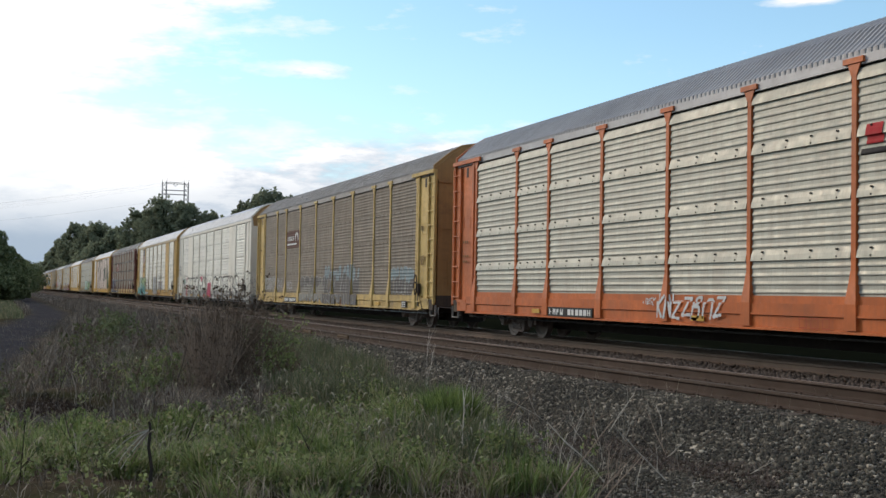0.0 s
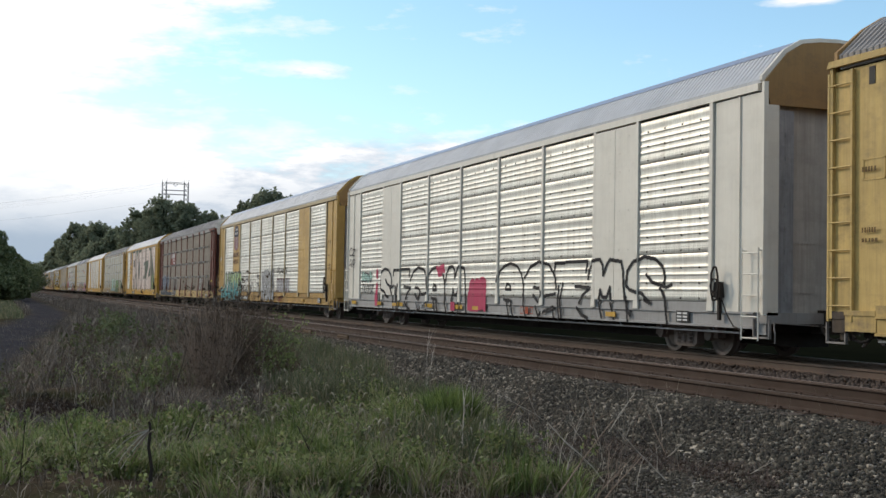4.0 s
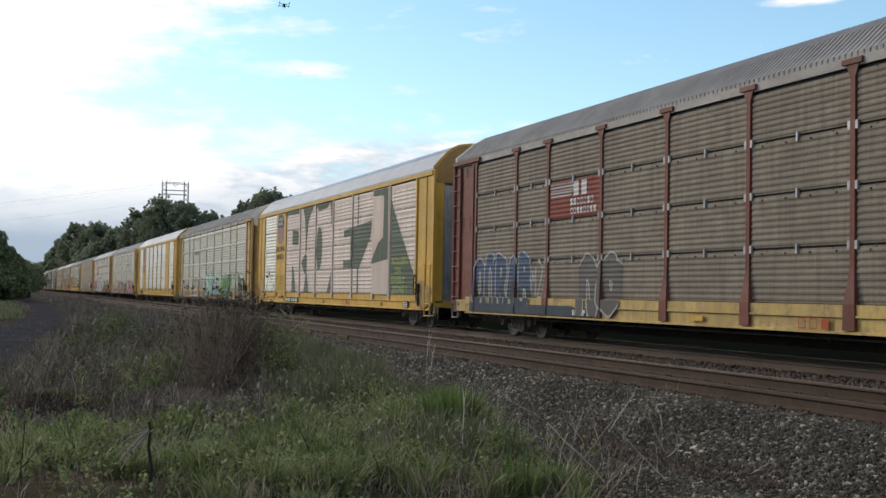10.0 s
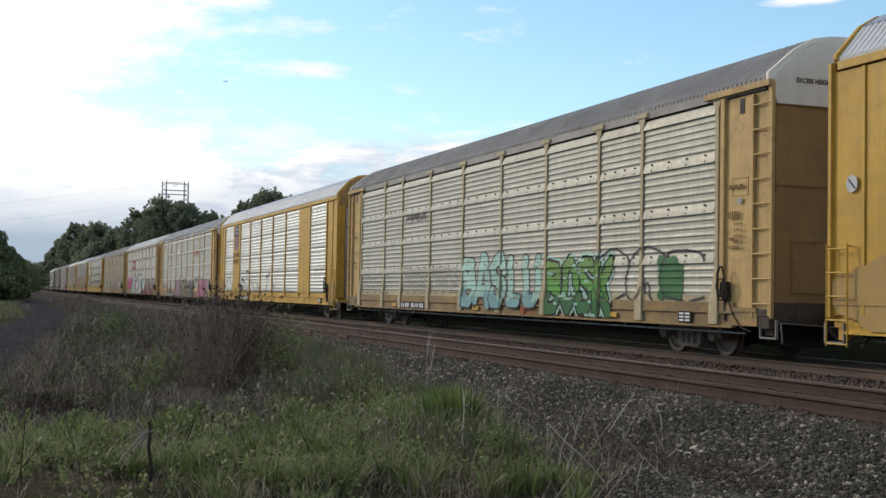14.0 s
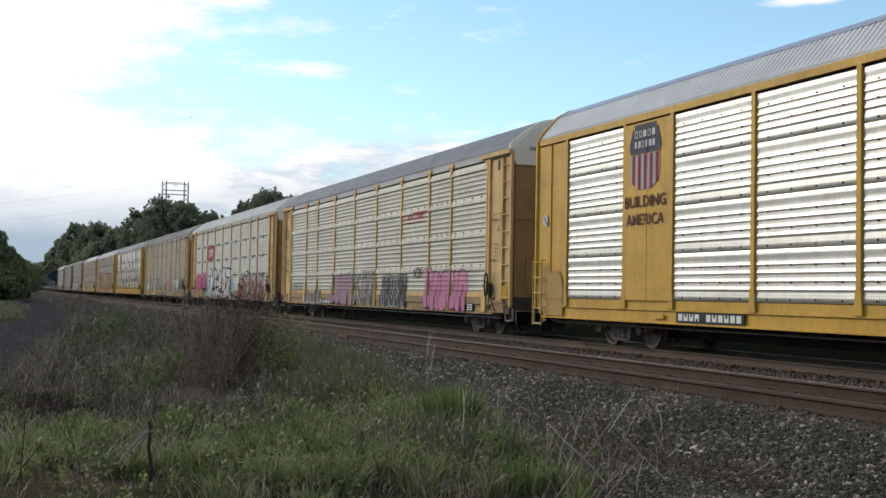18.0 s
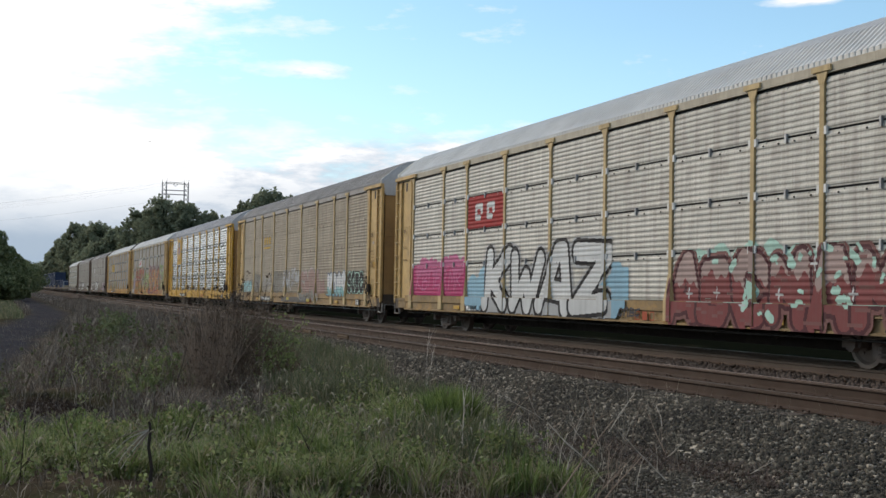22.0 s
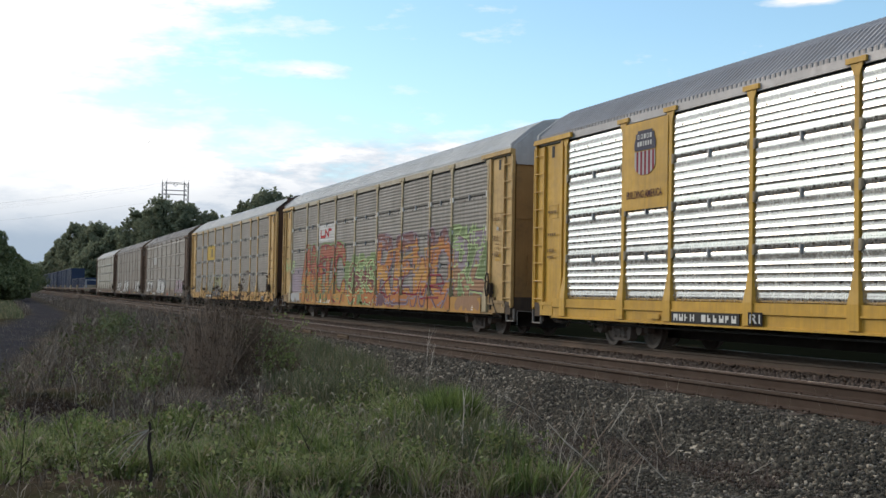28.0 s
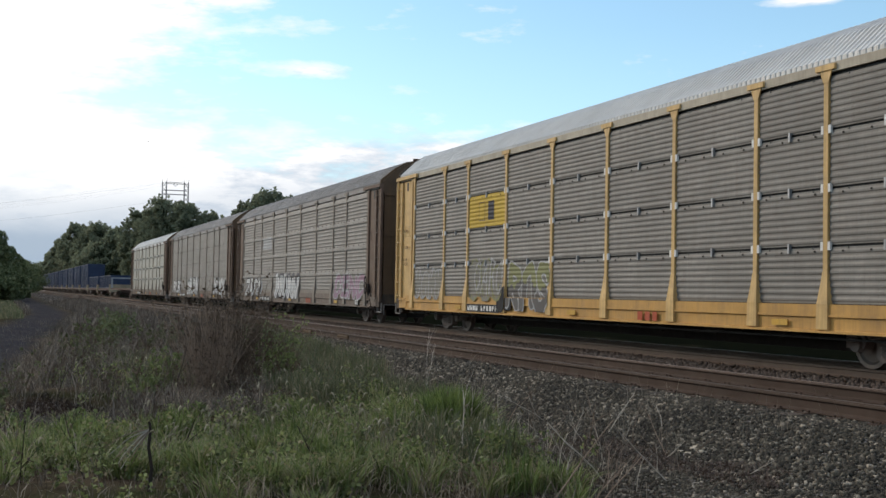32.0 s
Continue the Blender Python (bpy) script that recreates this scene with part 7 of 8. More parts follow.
def tree(x, y, height, width, seed, label, size=0.45, per=150, lobe_count=90, low=0.22, leaf=None):
    rng = np.random.default_rng(seed)
    top = tagged(new("tree"), label, "tree", "trees beyond the tracks")
    top.location = (x, y, float(ground_z(x, y)) - 0.1)
    bag = Bag()
    lean = rng.uniform(-0.03, 0.03, 2) * height
    tip = (lean[0], lean[1], height * 0.8)
    r = 0.022 * height
    bag.tube((0, 0, 0), (lean[0] * 0.4, lean[1] * 0.4, height * 0.38), r, r * 0.7, 8)
    bag.tube((lean[0] * 0.4, lean[1] * 0.4, height * 0.38), tip, r * 0.7, r * 0.12, 6)
    part("trunk", bag.mesh("trunk"), M["bark"], top)
    lobes = []
    limbs = Bag()
    for k in range(lobe_count):
        t = low + (1 - low) * (k + 0.5) / lobe_count
        spread_r = width / 2 * math.sin(math.pi * min(1, (t - low * 0.6) / (1.06 - low * 0.6)) ** 0.8) ** 0.7
        a = rng.uniform(0, 2 * math.pi)
        q = rng.uniform(0.0, 1.0) ** 0.6
        c = (spread_r * q * math.cos(a), spread_r * q * math.sin(a), height * t * 0.97)
        rad = width * rng.uniform(0.09, 0.16)
        lobes.append((c, (rad, rad, rad * rng.uniform(0.6, 0.9))))
        if k % 3 == 0:
            limbs.tube((lean[0] * 0.3, lean[1] * 0.3, height * t * 0.55), c, r * 0.3, r * 0.06, 5)
    part("branchwork", limbs.mesh("branchwork"), M["bark"], top)
    sprays = []
    for k in range(2 * lobe_count):
        t = low + (1 - low) * rng.uniform(0, 1) ** 0.8
        spread_r = width / 2 * math.sin(math.pi * min(1, (t - low * 0.6) / (1.06 - low * 0.6)) ** 0.8) ** 0.7
        a, q = rng.uniform(0, 2 * math.pi), rng.uniform(0.85, 1.22)
        rad = width * rng.uniform(0.02, 0.055)
        sprays.append(((spread_r * q * math.cos(a), spread_r * q * math.sin(a), height * t * rng.uniform(0.97, 1.05)), (rad, rad, rad * rng.uniform(0.8, 1.8))))
    v, f = leaf_cloud(rng, lobes, per, size)
    v2, f2 = leaf_cloud(rng, sprays, max(8, per // 9), size)
    ob = new("crown", big_mesh("crown", np.concatenate([v, v2]), np.concatenate([f, f2 + len(v)]), leaf or LEAF_HAZED))
    ob.parent = top
    return top


DARK = "dense dark green broadleaf tree beyond the tracks"
for k, (x, y, h, w) in enumerate([(-342, 25.5, 20.3, 13), (-350, 20.8, 20.6, 10), (-372, 18.0, 16.5, 9), (-386, 15.8, 13.0, 7), (-330, 29.6, 18.5, 9), (-312, 33.0, 22.8, 10), (-304, 38.2, 25.6, 13),
                                  (-298, 43.0, 24.6, 10), (-297, 48.5, 22.0, 10), (-318, 46.0, 17.0, 12), (-257, 50.3, 22.0, 8.5), (-254, 54.2, 24.6, 11.5), (-252, 57.6, 23.6, 8), (-540, 14.5, 11.5, 12),
                                  (-560, 19.0, 12.5, 14), (-335, 33.5, 15, 12), (-262, 64, 18, 9), (-360, 30, 15, 12), (-345, 38, 17, 13), (-322, 41, 19, 12), (-300, 51.5, 21.0, 8.5), (-365, 23, 17, 12), (-395, 19, 12, 9), (-275, 56, 19, 12), (-330, 25, 14, 12)]):
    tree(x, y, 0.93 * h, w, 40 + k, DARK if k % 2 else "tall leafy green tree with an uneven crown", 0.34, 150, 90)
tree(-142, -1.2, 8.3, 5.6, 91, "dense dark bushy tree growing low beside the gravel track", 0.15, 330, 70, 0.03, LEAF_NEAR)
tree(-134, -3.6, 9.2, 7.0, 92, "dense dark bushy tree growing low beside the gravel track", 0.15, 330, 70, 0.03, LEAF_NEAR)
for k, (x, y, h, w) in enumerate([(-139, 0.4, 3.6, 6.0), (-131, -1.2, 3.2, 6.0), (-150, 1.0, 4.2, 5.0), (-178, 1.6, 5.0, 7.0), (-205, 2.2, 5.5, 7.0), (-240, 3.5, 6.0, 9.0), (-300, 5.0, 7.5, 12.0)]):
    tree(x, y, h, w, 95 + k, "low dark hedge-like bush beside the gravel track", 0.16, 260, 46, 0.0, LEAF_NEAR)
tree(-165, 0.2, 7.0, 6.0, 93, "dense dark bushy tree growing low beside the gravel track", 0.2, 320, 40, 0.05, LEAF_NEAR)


# an unseen arc of trees added behind the view, for wagon sheets to mirror
for k in range(4, 14):
    a = radians(186 + 7.5 * k)
    d = 120 + 12 * math.sin(2.3 * k)
    tree(d * math.cos(a), d * math.sin(a), 7.5 + 1.5 * math.sin(1.7 * k), 13.0, 120 + k, "unseen leafy tree added behind the view for reflections", 0.5, 60, 36, 0.03, LEAF_NEAR)


def lattice_tower(x, y, height):
    tower = tagged(new("lattice_pylon"), "tall grey steel lattice power pylon behind trees", "pylon")
    tower.location = (x, y, -0.9)
    for yo in (-4.0, 4.0):
        leg = Bag()
        w = 0.75
        n = 24
        for k in range(n):
            z0, z1 = (height - 0.8) * k / n, (height - 0.8) * (k + 1) / n
            for a, b in (((-w, -w), (w, -w)), ((w, -w), (w, w)), ((w, w), (-w, w)), ((-w, w), (-w, -w))):
                leg.tube((a[0], yo + a[1], z0), (a[0], yo + a[1], z1), 0.13, sides=4)
                leg.tube((a[0], yo + a[1], z0), (b[0], yo + b[1], z1), 0.085, sides=3)
        part("mast", leg.mesh("mast"), M["pylon"], tower)
        horn = Bag()
        horn.tube((0, yo - 0.6, height - 1.3), (0, yo - 1.0, height + 0.55), 0.13, 0.07, 4)
        horn.tube((0, yo + 0.6, height - 1.3), (0, yo + 1.0, height + 0.55), 0.13, 0.07, 4)
        part("peak", horn.mesh("peak"), M["pylon"], tower)
    for z, d in ((height - 0.85, 0.5), (height - 3.7, 0.15), (height - 5.2, 0.15)):
        beam = Bag()
        for k in range(8):
            a, b = -4.0 + k, -3.0 + k
            for zz in (z, z - d):
                beam.tube((0, a, zz), (0, b, zz), 0.12, sides=4)
            beam.tube((0, a, z), (0, b, z - d), 0.06, sides=3)
        part("cross_beam", beam.mesh("cross_beam"), M["pylon"], tower)
    string = Bag()
    for e in (-1.1, 1.1):
        string.tube((0, e, height - 1.3), (0, 0, height - 2.2), 0.09, sides=4)
    part("insulator", string.mesh("insulator"), M["pylon"], tower)
    return tower


lattice_tower(-446, 60.6, 42.4)


def cable(a, b, sag, r):
    bag = Bag()
    n = 14
    pts = [Vector(a).lerp(Vector(b), k / n) - Vector((0, 0, sag * 4 * (k / n) * (1 - k / n))) for k in range(n + 1)]
    for p, q in zip(pts, pts[1:]):
        bag.tube(p, q, r, sides=4)
    ob = part("power_cable", bag.mesh("power_cable"), M["wire"])
    tagged(ob, "thin grey overhead power cable hung across the sky", "cable", "power cables")


for yo, z in ((-5.8, 42.0), (-2.2, 42.0), (2.2, 42.0), (5.8, 42.0)):
    cable((-446, 60.6 + yo, z), (-520, -190 + yo, 36), 14, 0.014)
for z in (40.5, 34.0):
    cable((-446, 56.6, z), (-520, -194, z - 12), 9, 0.02)


# ---- stones ----
def stone_field(name, label, spots, radii, seed, colours, z_lift=0.0):
    """Angular crushed stones, each a small knocked-about block."""
    rng = np.random.default_rng(seed)
    n = len(spots)
    cube = np.array([[-1, -1, -1], [1, -1, -1], [1, 1, -1], [-1, 1, -1], [-1, -1, 1], [1, -1, 1], [1, 1, 1], [-1, 1, 1]], float)
    v = cube[None] * rng.uniform(0.45, 1.0, (n, 8, 3)) * radii[:, None, None] * rng.uniform(0.6, 1.2, (n, 1, 3))
    q = rng.normal(size=(n, 4))
    q /= np.linalg.norm(q, axis=1)[:, None]
    w, x, y, z = q.T
    rot = np.stack([np.stack([1 - 2 * (y * y + z * z), 2 * (x * y - z * w), 2 * (x * z + y * w)], -1), np.stack([2 * (x * y + z * w), 1 - 2 * (x * x + z * z), 2 * (y * z - x * w)], -1), np.stack([2 * (x * z - y * w), 2 * (y * z + x * w), 1 - 2 * (x * x + y * y)], -1)], 1)
    v = np.einsum("nij,nkj->nki", rot, v)
    ground = ground_height(spots[:, 0], spots[:, 1])
    v += np.stack([spots[:, 0], spots[:, 1], ground + radii * 0.25 + z_lift], -1)[:, None]
    f = np.array([[3, 2, 1, 0], [4, 5, 6, 7], [0, 1, 5, 4], [1, 2, 6, 5], [2, 3, 7, 6], [3, 0, 4, 7]])
    faces = (np.arange(n)[:, None, None] * 8 + f[None]).reshape(-1, 4)
    ob = new(name, big_mesh(name, v.reshape(-1, 3), faces, island(name + "_stone", colours, 0.85)))
    return tagged(ob, label, "gravel", kind="stuff")


def scatter(rng, n, x0, x1, y0, y1):
    return np.stack([rng.uniform(x0, x1, n), rng.uniform(y0, y1, n)], -1)


STONE = [(0.016, 0.014, 0.010), (0.048, 0.043, 0.032), (0.030, 0.027, 0.021), (0.074, 0.066, 0.048), (0.042, 0.035, 0.027), (0.060, 0.051, 0.038), (0.092, 0.08, 0.058), (0.145, 0.127, 0.095), (0.37, 0.32, 0.25)]

DARK_STONE = [(0.012, 0.010, 0.008), (0.020, 0.016, 0.013), (0.030, 0.024, 0.019), (0.018, 0.014, 0.011), (0.05, 0.041, 0.033), (0.13, 0.115, 0.095)]


RUST_STONE = [(0.06, 0.043, 0.034), (0.10, 0.073, 0.056), (0.078, 0.056, 0.043), (0.14, 0.115, 0.095)]


def make_stones():
    rng = np.random.default_rng(5)
    near = scatter(rng, 42000, -17, -7, 5.2, 8.15)
    mid = scatter(rng, 17000, -32, -17, 5.6, 8.1)
    far = scatter(rng, 5000, -60, -32, 6.4, 8.0)
    spots = np.concatenate([near, mid, far])
    r = (0.010 + 0.020 * rng.uniform(0, 1, len(spots)) ** 1.8) * np.interp(spots[:, 1], [5.2, 6.2, 7.0], [0.55, 0.8, 1.0])
    r[len(near):] *= 1.25
    stone_field("ballast", "grey crushed stone ballast on the track shoulder", spots, r, 6, STONE)
    # finer gravel in front of the shoulder
    spots = scatter(rng, 12000, -17, -7, 3.6, 6.0)
    spots = spots[spots[:, 1] > np.interp(spots[:, 0], [-17, -9, -7], [5.4, 4.2, 3.8]) + rng.uniform(-0.5, 0.5, len(spots))]
    stone_field("fine_gravel", "fine grey gravel strewn beside the weeds", spots, rng.uniform(0.007, 0.018, len(spots)), 7, STONE)
    spots = scatter(rng, 15000, -55, -7, 9.8, 13.4)
    spots = spots[(np.abs(spots[:, 1] - 9.72) > 0.12) & (np.abs(spots[:, 1] - 13.52) > 0.1)]
    rusty = spots[:, 1] > 11.2 + rng.uniform(0, 0.8, len(spots))
    stone_field("ballast", "rust-brown crushed stone ballast along the rail", spots[rusty], rng.uniform(0.02, 0.04, rusty.sum()), 11, RUST_STONE, 0.02)
    spots = spots[~rusty]
    stone_field("ballast", "dark crushed stone ballast between the tracks", spots, rng.uniform(0.02, 0.04, len(spots)), 8, DARK_STONE, 0.01)
    bed = scatter(rng, 7000, -50, -7, 8.3, 9.6)
    stone_field("ballast", "dark crushed stone ballast between the rails", bed, rng.uniform(0.02, 0.035, len(bed)), 9, DARK_STONE, -0.01)
    white = Bag()
    rw = random.Random(3)
    for k in range(7):
        x, y = -9.9 + rw.uniform(-0.10, 0.10), 6.35 + rw.uniform(-0.10, 0.10)
        z = float(ground_height(x, y))
        white.box(x - rw.uniform(0.02, 0.06), x + rw.uniform(0.02, 0.06), y - 0.03, y + 0.03, z, z + rw.uniform(0.01, 0.02), 0.7)
    tagged(part("pale_rock", white.mesh("pale_rock"), M["chord"]), "pale chalky broken rock lying on the gravel", "rock")


make_stones()


# ---- weeds and grass ----
def blades(name, label, spots, height, width, lean, seed, colours, category, droop=0.5, translucent=0.35, heading=None, patchy=0.5):
    """Curved tapering blades: two bent quads each."""
    rng = np.random.default_rng(seed)
    n = len(spots)
    a = rng.uniform(0, 2 * math.pi, n) if heading is None else heading + rng.normal(0, 0.5, n)
    out = np.stack([np.cos(a), np.sin(a)], -1)
    b = a + rng.uniform(-0.8, 0.8, n) + math.pi / 2
    across = np.stack([np.cos(b), np.sin(b)], -1)
    bend = rng.uniform(0.2, 1.0, n) * lean
    z0 = ground_height(spots[:, 0], spots[:, 1]) - 0.02
    v = np.zeros((n, 8, 3))
    for k, (t, w) in enumerate(((0.0, 0.8), (0.4, 1.0), (0.75, 0.7), (1.0, 0.12))):
        shift = out * (bend * height * t ** 1.8)[:, None]
        zz = z0 + height * (t - droop * bend * t ** 3 * 0.6)
        for s, j in ((-0.5, 0), (0.5, 1)):
            v[:, 2 * k + j, :2] = spots + shift + across * (s * w * width)[:, None]
            v[:, 2 * k + j, 2] = zz
    f = np.array([[0, 1, 3, 2], [2, 3, 5, 4], [4, 5, 7, 6]])
    faces = (np.arange(n)[:, None, None] * 8 + f[None]).reshape(-1, 4)
    ob = new(name, big_mesh(name, v.reshape(-1, 3), faces, island(name + "_" + str(seed), colours, 0.6, translucent, patchy=patchy)))
    return tagged(ob, label, category, kind="stuff")


def veg_edge(x):
    """Where the weeds give way to gravel."""
    return np.interp(x, [-60, -40, -27, -20, -16, -12.5, -10.5, -9, -7], [7.2, 7.3, 7.3, 6.9, 6.2, 5.4, 5.2, 4.6, 4.4])


def patches(rng, rows):
    """Spots in ellipses: centre x, y, radii, count."""
    out = []
    for x, y, rx, ry, n in rows:
        r, a = np.sqrt(rng.uniform(0, 1, n)), rng.uniform(0, 2 * math.pi, n)
        r *= 1 + 0.35 * np.sin(3 * a + x) * rng.uniform(0.3, 1, n)
        out.append(np.stack([x + rx * r * np.cos(a), y + ry * r * np.sin(a)], -1))
    return np.concatenate(out)


GREEN = [(0.06, 0.088, 0.028), (0.155, 0.205, 0.06), (0.235, 0.29, 0.10), (0.36, 0.31, 0.19)]
DEEP = [(0.06, 0.08, 0.04), (0.10, 0.125, 0.06), (0.155, 0.165, 0.09), (0.27, 0.23, 0.15)]
STRAW = [(0.10, 0.076, 0.055), (0.17, 0.135, 0.098), (0.26, 0.215, 0.16), (0.38, 0.33, 0.25)]
UMBER = [(0.055, 0.045, 0.036), (0.10, 0.082, 0.065), (0.155, 0.13, 0.104), (0.25, 0.21, 0.17)]


def off_path(spots, room=0.0):
    """Keeps what grows beside the gravel path, not on it."""
    side = np.minimum(-0.08 * spots[:, 0] - 1.64, 4.3)
    return spots[(spots[:, 0] > -21) | (spots[:, 1] > side + room) | (spots[:, 1] < side - 2.4)]


def open_ground(rng, spots):
    """Thins what grows in the hollow and round the foot of the big dead bush."""
    d1 = ((spots[:, 0] + 16.0) / 2.9) ** 2 + ((spots[:, 1] - 0.85) / 0.85) ** 2
    d2 = ((spots[:, 0] + 16.6) / 1.5) ** 2 + ((spots[:, 1] - 2.75) / 0.65) ** 2
    return spots[np.minimum(d1, d2) > rng.uniform(0.4, 1.2, len(spots))]


def clumps(rng, spots, keep=0.12, size=1.0):
    """Leaves clumps with bare gaps between them."""
    x, y = spots[:, 0] / size, spots[:, 1] / size
    v = np.sin(3.1 * x + 1.7 * np.sin(2.3 * y)) + np.sin(4.3 * y + 1.9 * np.sin(1.7 * x + 0.6)) + 0.6 * np.sin(7.1 * x - 5.3 * y)
    return spots[(v > -0.15) | (rng.uniform(0, 1, len(spots)) < keep)]


def make_weeds():
    rng = np.random.default_rng(21)
    # lush tufts
    roots = patches(rng, [(-13.2, 4.75, 1.3, 0.5, 60), (-11.9, 3.2, 1.9, 0.85, 80), (-12.2, 1.0, 1.5, 0.85, 55), (-9.6, 1.2, 0.9, 1.3, 42), (-9.7, 3.0, 0.8, 0.9, 38), (-10.9, 2.5, 0.5, 0.4, 26), (-12.9, 2.95, 0.6, 0.4, 30), (-12.7, 1.2, 0.4, 0.35, 20), (-11.9, 0.5, 0.4, 0.4, 18),
                          (-9.0, 4.15, 0.45, 0.35, 14), (-14.2, 3.9, 1.4, 0.5, 26), (-10.8, 2.1, 1.2, 1.1, 70), (-19.4, 2.4, 0.8, 0.25, 12), (-13.6, 4.9, 0.7, 0.35, 40)])
    roots = clumps(rng, np.concatenate([roots, roots + rng.normal(0, 0.3, roots.shape)]))
    roots = roots[(roots[:, 0] < -10.4) | (roots[:, 1] > 1.6)]
    count = rng.integers(25, 125, len(roots))
    size = rng.uniform(0.07, 0.20, len(roots))
    tall = rng.uniform(0.12, 0.36, len(roots)) * np.where((roots[:, 0] < -12.4) & (roots[:, 1] > 4.3), 1.45, 1.0)
    which = np.repeat(np.arange(len(roots)), count)
    way = rng.uniform(0, 2 * math.pi, len(which))
    lush = roots[which] + (size[which] * rng.uniform(0, 1, len(which)))[:, None] * np.stack([np.cos(way), np.sin(way)], -1)
    h = tall[which] * rng.uniform(0.5, 1.15, len(which))
    blades("grass", "lush green grass in loose tufts", lush, h, rng.uniform(0.006, 0.015, len(lush)), 1.0, 31, GREEN, "grass", heading=way, patchy=0.3)
    tuft = patches(rng, [(-12.75, 4.92, 0.30, 0.22, 1500), (-12.4, 4.7, 0.3, 0.2, 900), (-12.3, 4.1, 0.25, 0.2, 260), (-9.05, 4.15, 0.3, 0.2, 90), (-10.4, 4.5, 0.35, 0.2, 200), (-13.5, 3.4, 0.3, 0.3, 350), (-11.6, 2.6, 0.35, 0.3, 350), (-13.2, 1.9, 0.3, 0.25, 300), (-12.6, 0.8, 0.35, 0.25, 350), (-10.4, 2.9, 0.3, 0.3, 300)])
    blades("tall_grass", "bright green tuft of tall broad grass", tuft, rng.uniform(0.2, 0.5, len(tuft)) * np.where((tuft[:, 0] < -11.5) & (tuft[:, 1] > 4.3), 1.35, 0.85), rng.uniform(0.009, 0.018, len(tuft)), 0.5, 39, [(0.06, 0.09, 0.026), (0.13, 0.185, 0.05), (0.215, 0.265, 0.085)], "grass", patchy=0.3)
    stems = patches(rng, [(-12.5, 2.4, 3.2, 2.2, 900), (-20, 3.2, 5.0, 1.8, 1500), (-17.5, 5.2, 3.0, 1.0, 500), (-28, 4.6, 6.0, 1.4, 700), (-10.2, 4.9, 1.6, 0.6, 260)])
    stems = open_ground(rng, off_path(stems, 0.1))
    blades("weed_stems", "thin bent weed stems, bleached and dark", stems, rng.uniform(0.12, 0.55, len(stems)), rng.uniform(0.004, 0.0075, len(stems)), 1.1, 40, [(0.03, 0.024, 0.018), (0.12, 0.095, 0.07), (0.30, 0.25, 0.19), (0.46, 0.40, 0.31)], "dry weeds", 0.6, 0.05, patchy=0.1)
    # small broad leaves between the tufts
    low = patches(rng, [(-12.0, 3.0, 2.4, 1.3, 330), (-11.0, 1.2, 2.2, 1.3, 260), (-9.6, 3.0, 0.9, 1.6, 170), (-17.5, 4.8, 3.0, 1.0, 260), (-21, 2.4, 4.0, 1.6, 300), (-14.0, 4.6, 1.4, 0.7, 180), (-9.9, 4.35, 0.7, 0.4, 90)])
    low = clumps(rng, open_ground(rng, off_path(low)), 0.2)
    lobes = [((x, y, float(ground_height(x, y)) + rng.uniform(0.0, 0.6) ** 2 + 0.03), (rng.uniform(0.03, 0.12), rng.uniform(0.03, 0.12), rng.uniform(0.04, 0.16))) for x, y in low]
    v, f = leaf_cloud(rng, lobes, 22, 0.021)
    ob = new("weed_leaves", big_mesh("weed_leaves", v, f, island("weed_leaf_green", [(0.055, 0.07, 0.03), (0.16, 0.20, 0.07), (0.28, 0.33, 0.12), (0.30, 0.24, 0.16)], 0.7, 0.35)))
    tagged(ob, "small broad weed leaves between grass tufts", "weeds", kind="stuff")
    # darker grass towards the gravel
    deep = patches(rng, [(-24.5, 5.9, 4.5, 0.9, 6500), (-18.0, 5.0, 2.6, 0.8, 2400), (-30, 6.4, 5, 0.7, 3500), (-15.5, 5.4, 1.2, 0.5, 1200), (-22, 2.6, 3, 0.5, 1500), (-16.5, 4.3, 1.6, 0.6, 2500), (-10.8, 4.2, 1.2, 0.6, 900)])
    blades("grass", "dull green grass beside the gravel", deep, rng.uniform(0.2, 0.55, len(deep)), rng.uniform(0.007, 0.014, len(deep)), 0.6, 32, DEEP, "grass")
    # dry stalks and litter all over
    cover = scatter(rng, 15000, -38, -7.5, -0.8, 7.6)
    cover = cover[cover[:, 1] < veg_edge(cover[:, 0]) + rng.normal(0, 0.3, len(cover))]
    cover = cover[((cover[:, 0] + 15.9) / 1.3) ** 2 + ((cover[:, 1] - 1.0) / 1.1) ** 2 > rng.uniform(0.3, 1.2, len(cover))]
    cover = cover[((cover[:, 0] + 19.2) / 1.6) ** 2 + ((cover[:, 1] - 3.5) / 0.6) ** 2 > rng.uniform(0.2, 1.0, len(cover))]
    cover = open_ground(rng, off_path(cover))
    blades("dry_grass", "dry brown grass and dead litter", cover, rng.uniform(0.06, 0.26, len(cover)), rng.uniform(0.004, 0.010, len(cover)), 1.2, 33, STRAW, "dry grass", 0.8, 0.15)
    dry = patches(rng, [(-19, 1.3, 3.5, 1.1, 2200), (-24, 2.6, 5.0, 1.6, 3200), (-16.6, 3.2, 1.2, 0.6, 1500), (-31, 4.6, 6.0, 1.9, 4500), (-14.8, 1.6, 1.2, 0.8, 2500), (-15.5, 2.6, 1.2, 0.6, 3000), (-14.3, 2.9, 0.9, 0.5, 1400)])
    dry = open_ground(rng, off_path(dry[dry[:, 1] > -0.6], 0.2))[::2]
    h = rng.uniform(0.15, 0.8, len(dry)) * np.interp(dry[:, 0], [-24, -14], [1.0, 0.5])
